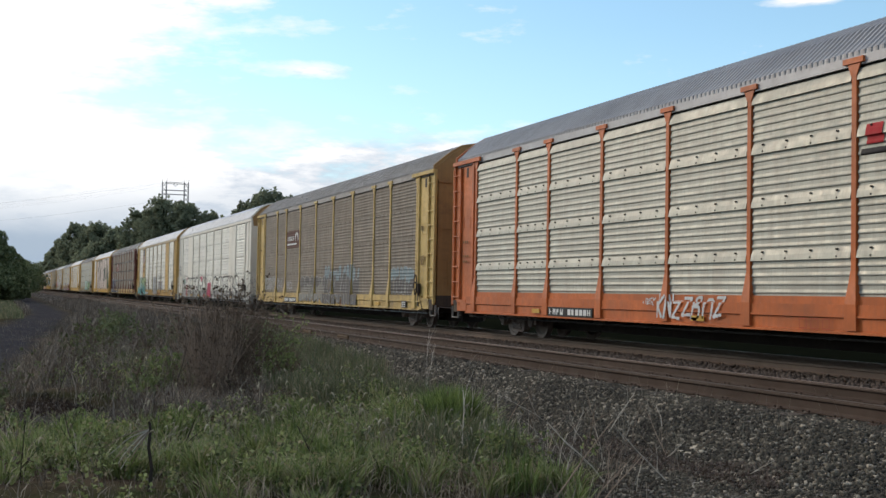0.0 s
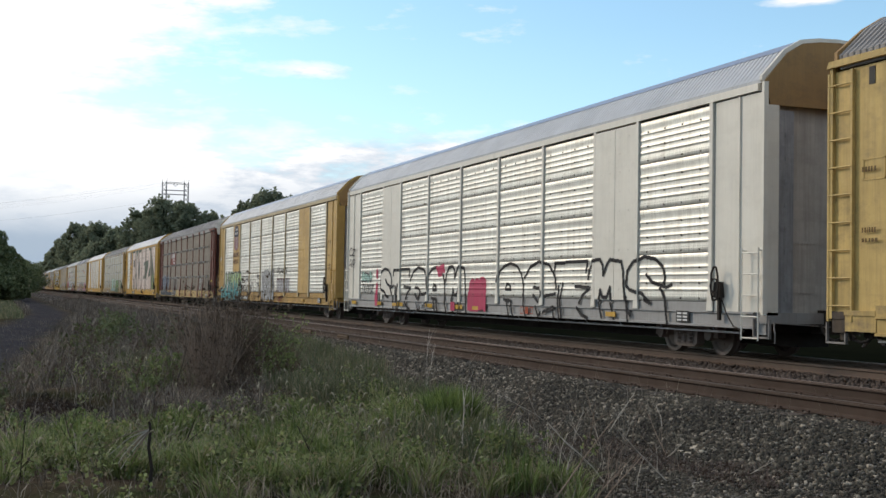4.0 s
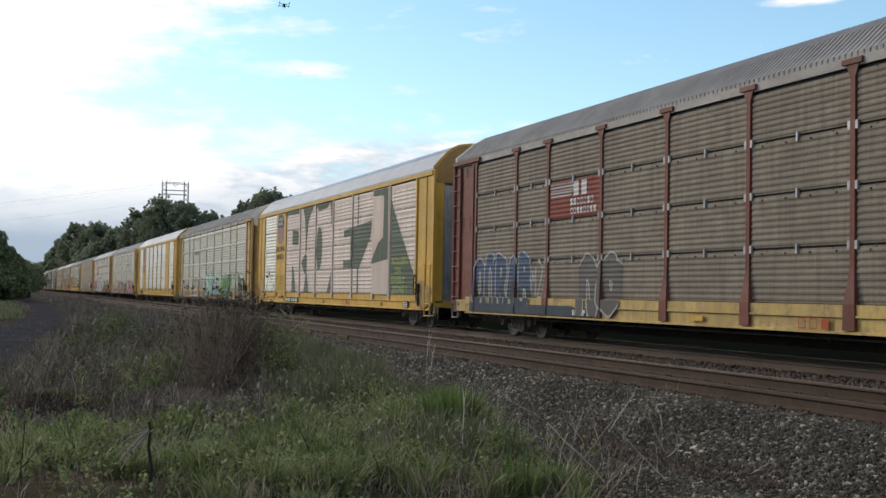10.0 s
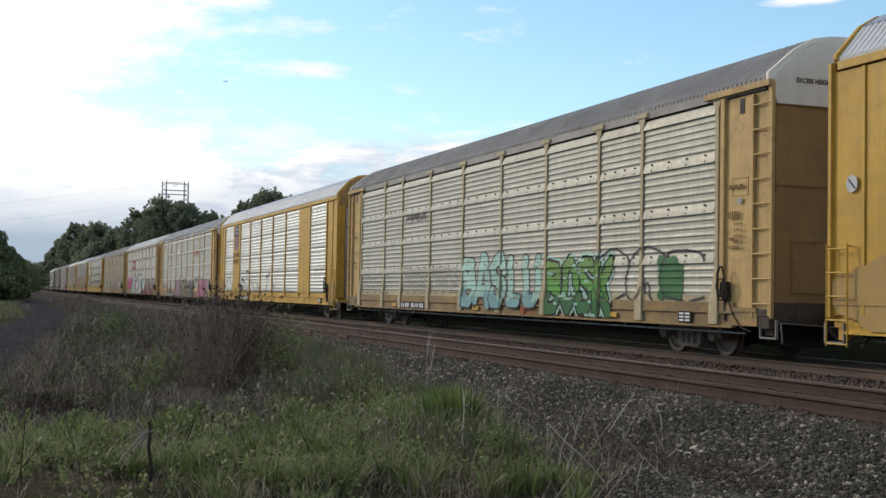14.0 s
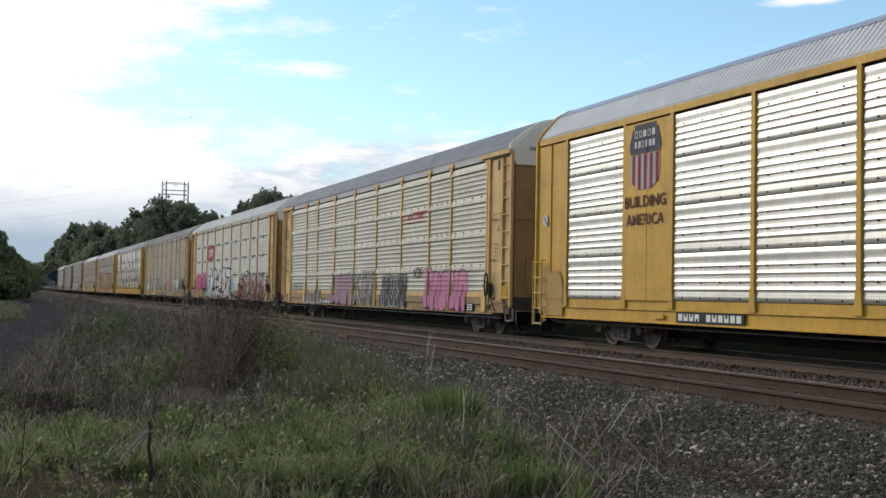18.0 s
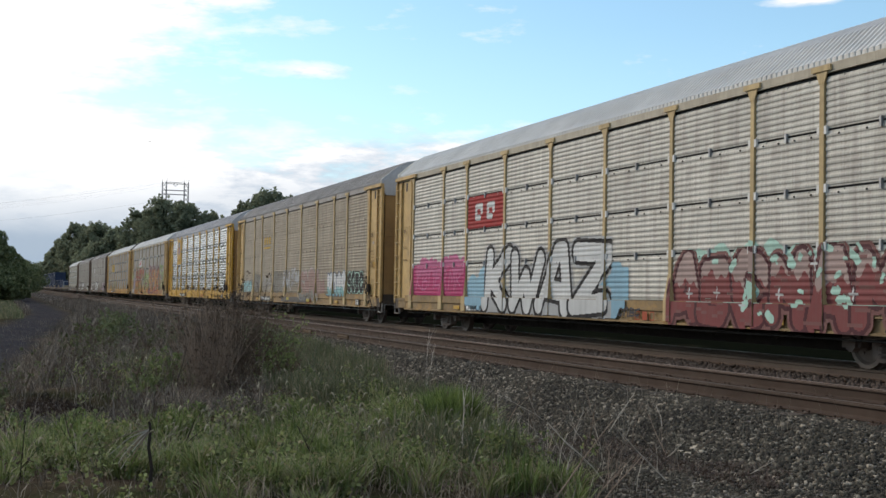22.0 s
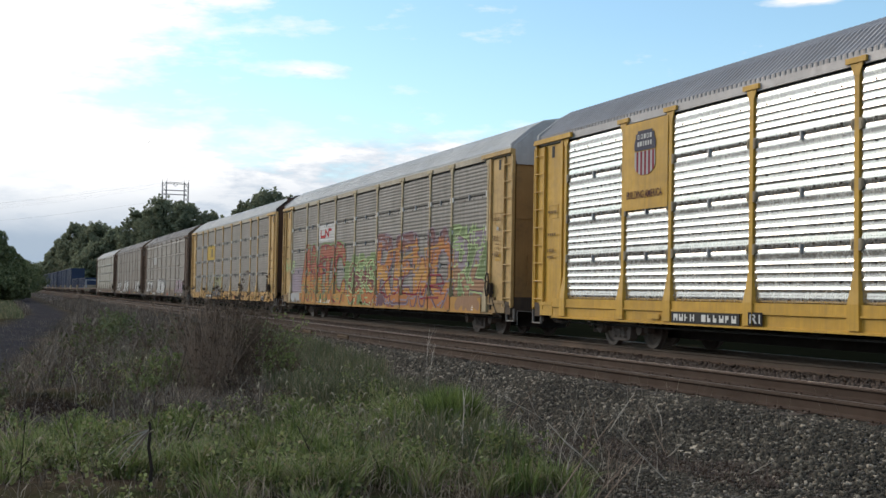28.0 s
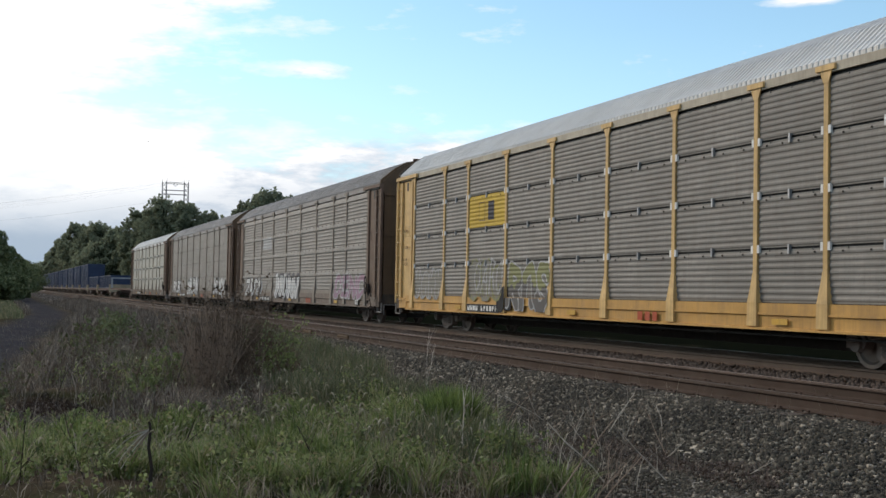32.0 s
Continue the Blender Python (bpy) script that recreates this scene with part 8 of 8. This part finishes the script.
    blades("dry_weeds", "standing dead weeds, grey-brown and tangled", dry, h, rng.uniform(0.006, 0.012, len(dry)), 0.9, 34, UMBER, "dry weeds", 0.4, 0.1)
    # far verge: dead weeds to the left of the tracks, grass under the bushes
    verge = off_path(scatter(rng, 18000, -120, -36, 1.5, 7.2), 0.25)
    blades("dry_weeds", "dead weeds along the far verge", verge, rng.uniform(0.15, 0.6, len(verge)), rng.uniform(0.015, 0.03, len(verge)), 0.5, 35, UMBER, "dry weeds", 0.4, 0.1)
    lawn = scatter(rng, 9000, -120, -62, -3.0, 1.3)
    blades("grass", "rough green grass beneath the bushes", lawn, rng.uniform(0.15, 0.5, len(lawn)), rng.uniform(0.02, 0.04, len(lawn)), 0.5, 36, DEEP, "grass")
    # near-black blades carry the same painted shade past the far track
    field = scatter(rng, 5000, -140, 0, 30, 44)
    blades("grass", "rough grass beyond the tracks, coloured near black as shade", field, rng.uniform(0.06, 0.15, len(field)), rng.uniform(0.02, 0.05, len(field)), 0.5, 37, [(0.008, 0.011, 0.005), (0.013, 0.018, 0.008), (0.02, 0.024, 0.011)], "grass", translucent=0.0)
    # bare dry ground cover by the gravel path, flattened litter, and long leaning straws
    onpath = scatter(rng, 900, -60, -21, -1.5, 4.0)
    blades("dry_grass", "sparse dry stalks growing through the dark gravel", onpath, rng.uniform(0.05, 0.3, len(onpath)), rng.uniform(0.006, 0.014, len(onpath)), 0.9, 48, UMBER, "dry grass", 0.5, 0.1)
    bare = off_path(np.concatenate([scatter(rng, 5000, -42, -20, -1.2, 1.6), scatter(rng, 2500, -60, -38, 2.6, 4.2)]), 0.1)
    blades("dry_grass", "dry tangled grass by the gravel path", bare, rng.uniform(0.1, 0.5, len(bare)), rng.uniform(0.006, 0.014, len(bare)), 0.9, 41, STRAW[:3], "dry grass", 0.6, 0.1)
    mixed = scatter(rng, 1700, -15, -8, -0.4, 4.9)
    mixed = mixed[mixed[:, 1] < veg_edge(mixed[:, 0])]
    blades("dry_grass", "dead straw mixed into the green grass", mixed, rng.uniform(0.08, 0.3, len(mixed)), rng.uniform(0.004, 0.009, len(mixed)), 1.1, 42, STRAW[:3] + UMBER[:2], "dry grass", 0.7, 0.1)
    litter = patches(rng, [(-10.4, 5.9, 1.4, 0.22, 2600), (-8.8, 6.05, 0.7, 0.25, 1300), (-11.4, 5.6, 0.8, 0.3, 900), (-9.9, 3.55, 0.6, 0.5, 700)])
    blades("dead_litter", "reddish brown dead plant litter on the ground", litter, rng.uniform(0.04, 0.12, len(litter)), rng.uniform(0.005, 0.012, len(litter)), 1.6, 43, [(0.05, 0.030, 0.020), (0.085, 0.055, 0.04), (0.12, 0.085, 0.065)], "dead litter", 0.9, 0.05)
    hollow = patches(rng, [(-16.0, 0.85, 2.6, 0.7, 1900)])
    blades("dead_litter", "dark leaf litter in a bare hollow", hollow, rng.uniform(0.03, 0.16, len(hollow)), rng.uniform(0.006, 0.016, len(hollow)), 1.6, 46, [(0.012, 0.009, 0.007), (0.03, 0.022, 0.017), (0.055, 0.04, 0.03), (0.14, 0.11, 0.08)], "dead litter", 0.9, 0.05)
    pale = patches(rng, [(-9.7, 3.7, 0.9, 0.7, 900), (-9.0, 4.35, 0.5, 0.3, 100), (-10.9, 3.6, 0.8, 0.6, 500), (-9.3, 2.2, 0.5, 0.8, 450), (-14.6, 2.4, 1.3, 0.6, 700)])
    blades("dry_grass", "pale dry grass bleached among green weeds", pale, rng.uniform(0.08, 0.34, len(pale)), rng.uniform(0.004, 0.010, len(pale)), 1.1, 47, [(0.16, 0.12, 0.085), (0.27, 0.215, 0.15), (0.42, 0.36, 0.26)], "dry grass", 0.6, 0.15, patchy=0.1)
    straws = patches(rng, [(-20.5, 3.5, 3.0, 1.2, 420), (-17.2, 3.2, 1.8, 0.9, 260), (-24, 2.2, 5.0, 1.5, 420), (-30, 4.2, 6.0, 1.6, 300), (-12.5, 2.4, 2.5, 1.8, 160), (-17.5, 6.0, 2.5, 0.6, 90)])
    straws = open_ground(rng, off_path(straws, 0.2))[::3]
    blades("dry_straws", "long pale leaning straws among dead weeds", straws, rng.uniform(0.4, 1.0, len(straws)) * np.interp(straws[:, 0], [-18, -12], [1.0, 0.6]), rng.uniform(0.004, 0.008, len(straws)), 0.8, 44, [(0.16, 0.13, 0.10), (0.23, 0.195, 0.15), (0.30, 0.26, 0.21)], "dry grass", 0.3, 0.05)
    # sparse stalks on the gravel edge
    edge = scatter(rng, 700, -30, -9, 5.2, 7.6)
    blades("dry_grass", "thin dry stalks on the gravel", edge, rng.uniform(0.1, 0.5, len(edge)), rng.uniform(0.003, 0.006, len(edge)), 0.7, 38, STRAW, "dry grass", 0.3, 0.1)
    # nodding seed heads
    heads = np.concatenate([patches(rng, [(-12.5, 3.4, 3.0, 1.6, 150), (-17.0, 4.6, 3.0, 1.2, 120), (-11.0, 1.6, 1.8, 1.2, 45), (-10.2, 3.4, 0.8, 0.7, 30), (-20, 2, 4, 1.2, 40)])])
    n = len(heads)
    v, f = [], []
    for k in range(n):
        x, y = heads[k]
        z = float(ground_height(x, y))
        hh, a, s = rng.uniform(0.18, 0.55), rng.uniform(0, 6.28), rng.uniform(0.25, 0.7)
        pts = [(0.0, 0.0), (0.02, 0.6), (0.06, 0.9), (0.10, 1.0)]
        tip = [(0.12, 1.02, 0.006), (0.16, 1.03, 0.012), (0.20, 0.97, 0.011), (0.22, 0.90, 0.003)]
        line = [(p[0] * s, p[1] * hh, 0.0022) for p in pts] + [(p[0] * s, hh + (p[1] - 1.0) * 0.45, p[2]) for p in tip]
        base = len(v)
        for d, zz, w in line:
            for ang in (0, 2.09, 4.19):
                v.append((x + math.cos(a) * d + w * math.cos(ang) * math.sin(a), y + math.sin(a) * d - w * math.cos(ang) * math.cos(a), z + zz + w * math.sin(ang)))
        for j in range(len(line) - 1):
            for i in range(3):
                f.append((base + j * 3 + i, base + j * 3 + (i + 1) % 3, base + j * 3 + 3 + (i + 1) % 3, base + j * 3 + 3 + i))
    ob = new("seed_heads", big_mesh("seed_heads", np.array(v), np.array(f), island("seed_heads_pale", [(0.19, 0.17, 0.11), (0.31, 0.28, 0.19), (0.46, 0.42, 0.31)], 0.7, 0.2)))
    tagged(ob, "pale nodding seed heads over the grass", "grass", kind="stuff")


make_weeds()


def bush(name, label, category, x, y, height, width, stems, leaves, seed, stem_mat, leaf_mat, leaf_size, lean=0.25, depth=None):
    """A many-stemmed plant: branching stems and small leaves along them."""
    rng = random.Random(seed)
    top = tagged(new(name), label, category)
    z = float(ground_height(x, y)) - 0.03
    top.location = (x, y, z)
    bag = Bag()
    tips = []
    for k in range(stems):
        a = rng.uniform(0, 2 * math.pi)
        q = rng.uniform(0.0, 0.55)
        bx, by = q * width / 2 * math.cos(a), q * (depth or width) / 2 * math.sin(a)
        hh = height * rng.uniform(0.55, 1.0)
        p = Vector((bx, by, 0))
        way = Vector((math.cos(a) * lean * rng.uniform(0.2, 1.4), math.sin(a) * lean * rng.uniform(0.2, 1.4), 1.0)).normalized()
        r = rng.uniform(0.004, 0.009)
        for j in range(4):
            e = p + way * (hh / 4)
            bag.tube(p, e, r, r * 0.75, 4)
            if j >= 1:
                for t in range(2):
                    side = (way + Vector((rng.uniform(-0.8, 0.8), rng.uniform(-0.8, 0.8), rng.uniform(-0.1, 0.4)))).normalized()
                    tip = e + side * hh * rng.uniform(0.08, 0.2)
                    bag.tube(e, tip, r * 0.5, r * 0.25, 3)
                    tips.append((e, tip))
            tips.append((p, e))
            p, r = e, r * 0.75
            way = (way + Vector((rng.uniform(-0.2, 0.2), rng.uniform(-0.2, 0.2), rng.uniform(-0.05, 0.1)))).normalized()
    part("stem_tangle", bag.mesh("stem_tangle"), stem_mat, top)
    if leaves:
        g = np.random.default_rng(seed)
        lobes = [(tuple(a.lerp(b, rng.random())), (leaf_size * 1.6,) * 3) for a, b in rng.choices(tips, k=leaves // 4)]
        v, f = leaf_cloud(g, lobes, 4, leaf_size)
        ob = new("foliage", big_mesh("foliage", v, f, leaf_mat))
        ob.parent = top
    return top


DEAD_STEM = surface("dead_weed_stem", (0.13, 0.097, 0.072), 0.9, dark=0.6)
FRESH_LEAF = island("fresh_weed_leaves", [(0.09, 0.12, 0.045), (0.15, 0.19, 0.07), (0.21, 0.25, 0.095)], 0.7, 0.35, patchy=0.2)
RUSSET_STEM = surface("russet_dead_stem", (0.30, 0.225, 0.17), 0.9, dark=0.6)
PALE_STEM = surface("bleached_twig", (0.46, 0.41, 0.34), 0.9, dark=0.6)
BLACK_STEM = surface("blackened_stalk", (0.035, 0.027, 0.022), 0.9, dark=0.7)
DEAD_LEAF = island("dead_weed_leaves", [(0.075, 0.052, 0.036), (0.125, 0.09, 0.062), (0.19, 0.145, 0.10)], 0.9, 0.1)
OLIVE_LEAF = island("olive_weed_leaves", [(0.06, 0.075, 0.032), (0.11, 0.125, 0.055), (0.165, 0.175, 0.08)], 0.8, 0.25)
for k, (x, y, h, w, st, lv) in enumerate([(-18.6, 3.42, 1.85, 1.1, 150, 1300), (-18.0, 3.05, 1.45, 1.0, 110, 600), (-19.4, 3.8, 1.7, 0.9, 90, 1000), (-18.9, 3.1, 1.75, 0.8, 80, 700), (-17.2, 2.6, 0.75, 1.2, 60, 160), (-16.5, 2.25, 0.5, 1.2, 50, 120), (-17.4, 3.3, 0.7, 0.9, 40, 160), (-15.4, 2.3, 0.4, 1.3, 50, 120), (-16.2, 3.3, 0.45, 1.2, 46, 120)]):
    bush("dry_weed_bush", "tall dead brown weed bush with tangled stems", "weed", x, y, h, w, st, lv, 300 + k, RUSSET_STEM if k % 2 else DEAD_STEM, DEAD_LEAF, 0.026, 0.35 if h > 1 else 0.9)
weeds = random.Random(77)
for k in range(64):
    x = weeds.uniform(-36, -15.2)
    y = weeds.uniform(0.2, min(6.4, 1.2 + 0.32 * (-x - 8)))
    if (y < -0.08 * x - 1.3 and x < -21) or ((x + 16.6) / 2.3) ** 2 + ((y - 0.85) / 0.8) ** 2 < 1 or ((x + 16.8) / 1.6) ** 2 + ((y - 2.75) / 0.7) ** 2 < 1:
        continue
    h = weeds.uniform(0.3, 0.8) * (0.65 if x > -18 else 1.0)
    bush("dry_weed", "dead brown weed with branching stalks and withered leaves", "weed", x, y, h, h * weeds.uniform(0.7, 1.1), weeds.randint(10, 18), weeds.randint(60, 200), 700 + k, DEAD_STEM, weeds.choice([DEAD_LEAF, DEAD_LEAF, OLIVE_LEAF]), 0.026, 0.55)
for k, (x, y, h, w, st, lv) in enumerate([(-37.0, 3.2, 0.95, 1.5, 26, 1100), (-38.5, 3.7, 0.9, 1.4, 22, 900), (-19.6, 4.45, 1.25, 0.6, 30, 800), (-18.9, 4.1, 0.9, 0.5, 24, 600), (-30.8, 2.75, 0.85, 1.3, 30, 900), (-18.9, 2.35, 0.75, 0.7, 24, 500), (-17.2, 2.12, 0.55, 0.6, 20, 600), (-27.5, 5.6, 0.9, 1.4, 24, 900)]):
    bush("green_weed", "leafy dark green weed beside the gravel", "weed", x, y, h, w, st, lv, 330 + k, DEAD_STEM, FRESH_LEAF if x > -21 else LEAF_NEAR, 0.028 if x > -21 else 0.045, 0.3)
for k, (x, y, h, w, st, lv) in enumerate([(-19.3, 2.35, 0.42, 0.7, 16, 260), (-15.4, -0.05, 0.5, 0.8, 16, 260), (-26, 1.7, 0.8, 1.2, 22, 420), (-29.5, 2.3, 0.8, 1.4, 22, 420), (-31.5, 4.2, 0.9, 1.5, 22, 500), (-27.5, 3.5, 0.8, 1.3, 22, 400)]):
    bush("low_weed", "low olive-green weed among dead stems", "weed", x, y, h, w, st, lv, 350 + k, DEAD_STEM, OLIVE_LEAF, 0.035, 0.5)


herbs = random.Random(55)
for k in range(56):
    x = herbs.uniform(-15.5, -8.7)
    y = herbs.uniform(-0.2, min(4.8, float(veg_edge(x)) - 0.2))
    if ((x + 16.6) / 2.3) ** 2 + ((y - 0.85) / 0.8) ** 2 < 1:
        continue
    h = herbs.uniform(0.14, 0.38)
    bush("leafy_weed", "low leafy green weed growing among the grass", "weed", x, y, h, h * herbs.uniform(1.0, 1.8), herbs.randint(7, 13), herbs.randint(60, 150), 900 + k, herbs.choice([DEAD_STEM, RUSSET_STEM]), herbs.choice([FRESH_LEAF, FRESH_LEAF, OLIVE_LEAF, DEAD_LEAF]), herbs.uniform(0.018, 0.034), 0.7)


def twig(x, y, height, heading, spread_out, seed, mat, label, name="dead_twig", r=0.006):
    """A bare forked twig standing in the gravel."""
    rng = random.Random(seed)
    bag = Bag()

    def grow(p, way, length, r, level):
        for j in range(4):
            e = p + way * length / 4
            bag.tube(p, e, r, r * 0.82, 4)
            p, r = e, r * 0.82
            way = (way + Vector((rng.uniform(-0.18, 0.18), rng.uniform(-0.18, 0.18), rng.uniform(-0.12, 0.12)))).normalized()
            if level < 2 and j < 3 and rng.random() < 0.75:
                side = (way + Vector((rng.uniform(-0.9, 0.9), rng.uniform(-0.9, 0.9), rng.uniform(-0.1, 0.5)))).normalized()
                grow(p, side, length * rng.uniform(0.35, 0.6), r * 0.6, level + 1)

    z = float(ground_height(x, y)) - 0.02
    way = Vector((spread_out * math.cos(heading), spread_out * math.sin(heading), 1.0)).normalized()
    grow(Vector((0, 0, 0)), way, height, r, 0)
    ob = part(name, bag.mesh(name), mat, None, (x, y, z))
    return tagged(ob, label, "twig", "bare twigs")


wild = random.Random(19)
for k in range(34):
    x = wild.uniform(-13.2, -8.4)
    y = wild.uniform(4.6, 6.6) - 0.12 * (x + 10.8)
    twig(x, y, wild.uniform(0.25, 0.7), wild.uniform(0, 6.28), wild.uniform(0.3, 1.6), 400 + k, wild.choice([PALE_STEM, PALE_STEM, RUSSET_STEM, DEAD_STEM]), "bare bleached twig sprouting from the gravel", r=wild.uniform(0.0045, 0.0075))
for k, (x, y, h, a, s) in enumerate([(-8.70, 4.23, 0.85, 1.21, 0.75), (-8.56, 4.55, 0.42, 1.21, 0.5), (-8.56, 4.62, 0.5, 1.3, 0.75), (-9.2, 5.0, 0.75, 4.35, 0.8), (-10.3, 4.05, 0.75, 1.2, 0.2), (-9.0, 5.5, 0.55, 4.2, 1.0)]):
    twig(x, y, h, a, s, 470 + k, RUSSET_STEM if k < 3 else PALE_STEM, "long dead branch leaning over the gravel", "dead_branch", 0.008)


def broken_stalk():
    """A thick dark stalk snapped at its head, with bleached stems hanging from the break."""
    top = tagged(new("broken_stalk"), "dark broken weed stalk with bleached stems hanging down", "dead stalk")
    top.location = (-9.5, 1.15, float(ground_height(-9.5, 1.15)) - 0.02)
    bag = Bag()
    pts = [(0, 0, 0), (0.01, 0.015, 0.2), (-0.01, -0.01, 0.36), (0.0, 0.0, 0.5), (0.0, -0.012, 0.56)]
    for k, (p, q) in enumerate(zip(pts, pts[1:])):
        bag.tube(p, q, 0.016 - 0.0015 * k, 0.0145 - 0.0015 * k, 6)
    part("stalk", bag.mesh("stalk"), BLACK_STEM, top)
    rng = random.Random(4)
    for k in range(7):
        bag = Bag()
        p, w = Vector((0, 0, 0.5)), Vector((-0.10, -0.24, -0.05 - 0.05 * k)).normalized()
        for j in range(5):
            q = p + w * 0.075 + Vector((rng.uniform(-0.01, 0.01), rng.uniform(-0.01, 0.01), 0))
            bag.tube(p, q, 0.007 - 0.0007 * j, 0.0063 - 0.0007 * j, 4)
            p, w = q, (w + Vector((0, 0, -0.12))).normalized()
        part("hanging_stem", bag.mesh("hanging_stem"), PALE_STEM if k % 2 else RUSSET_STEM, top)


broken_stalk()
for k, (x, y, h) in enumerate([(-17.5, 6.3, 0.95), (-17.7, 6.4, 0.7), (-17.2, 6.2, 0.6)]):
    twig(x, y, h, 1.0, 0.12, 430 + k, PALE_STEM, "tall pale dry stalk at the gravel's edge", "dry_stalk", 0.006)
for k, (x, y, h, a, s) in enumerate([(-10.6, 0.75, 0.6, 4.4, 0.45), (-10.3, 2.68, 0.48, 4.4, 0.15), (-10.5, 0.22, 0.55, 0.6, 0.05), (-11.0, 1.55, 0.6, 0.4, 0.7), (-16.5, 0.75, 0.8, 1.0, 0.1), (-16.0, 2.2, 0.9, 2.6, 0.25)]):
    twig(x, y, h, a, s, 450 + k, BLACK_STEM, "dark dead stalk standing in the grass", "dead_stalk", 0.010)


# ---- the small aircraft in the sky ----
def drone():
    top = tagged(new("quadcopter_drone"), "small dark four-rotor drone flying away", "drone")
    body = Bag()
    body.prism([(-0.11, -0.045), (0.10, -0.045), (0.13, 0.0), (0.09, 0.04), (-0.10, 0.035), (-0.13, 0.0)], "y", -0.045, 0.045)
    part("body", body.mesh("body"), M["black"], top)
    rotors = []
    for sx, sy in ((1, 1), (1, -1), (-1, 1), (-1, -1)):
        arm = Bag()
        arm.tube((0.08 * sx, 0.04 * sy, 0.0), (0.17 * sx, 0.20 * sy, 0.02), 0.014, 0.011, 6)
        arm.tube((0.17 * sx, 0.20 * sy, 0.0), (0.17 * sx, 0.20 * sy, 0.05), 0.02, sides=8)
        arm = part("arm", arm.mesh("arm"), M["black"], top)
        blade = Bag()
        blade.prism([(-0.12, -0.006), (0.0, -0.012), (0.12, -0.006), (0.12, 0.006), (0.0, 0.012), (-0.12, 0.006)], "z", -0.002, 0.002)
        rotors.append(part("rotor", blade.mesh("rotor"), M["black"], arm, (0.17 * sx, 0.20 * sy, 0.055)))
    leg = Bag()
    for sy in (-1, 1):
        leg.tube((-0.08, 0.05 * sy, -0.11), (0.08, 0.05 * sy, -0.11), 0.006, sides=4)
        leg.tube((0.0, 0.03 * sy, -0.03), (0.0, 0.05 * sy, -0.11), 0.006, sides=4)
    part("landing_skids", leg.mesh("landing_skids"), M["black"], top)
    return top


DRONE = drone()
DRONE_PATH = [(0, -16.4, 5.21, 11.22), (8, -30.75, 8.3, 12.93), (9.5, -41.45, 9.83, 12.02), (10, -47.43, 10.63, 12.73), (10.3, -51.47, 10.87, 13.2), (10.8, -60.36, 12.08, 14.41), (11.5, -78.78, 15.8, 17.39), (12.5, -94.52, 18.3, 19.31), (13.5, -111.41, 20.09, 21.27), (14.5, -128.26, 22, 23.13), (16.5, -161.07, 25.55, 26.08), (18, -186.08, 27.47, 27.87), (19, -201.3, 27.03, 28.83), (20, -218.52, 26.76, 29.6), (21, -236.57, 27.59, 30.53), (22, -251.53, 28.67, 31.65), (24, -254.51, 28.9, 31.89), (32, -254.51, 28.78, 32)]


# ---- what moves ----
def motions():
    for car in CARS:
        start = car.location.copy()
        walk(car, [(t, pose(start.x + SPEED * t, start.y, start.z)) for t in (0.0, 8.0, 16.0, 24.0, 32.0)])
    walk(DRONE, [(row[0], pose(*row[1:], 0, 8, 172)) for row in DRONE_PATH])
    # the wheelsets roll: all turn alike, so the first one's keys serve them all
    turn = math.degrees(SPEED / 30 / WHEEL)
    walk(WHEELSETS[0], [(k / 30, pose(0, 0, 0, 0, turn * k, 0)) for k in range(961)])
    first = WHEELSETS[0].animation_data
    for w in WHEELSETS[1:]:
        w.rotation_mode = "QUATERNION"
        keys = w.animation_data_create()
        keys.action = first.action
        keys.action_slot = first.action_slot


motions()
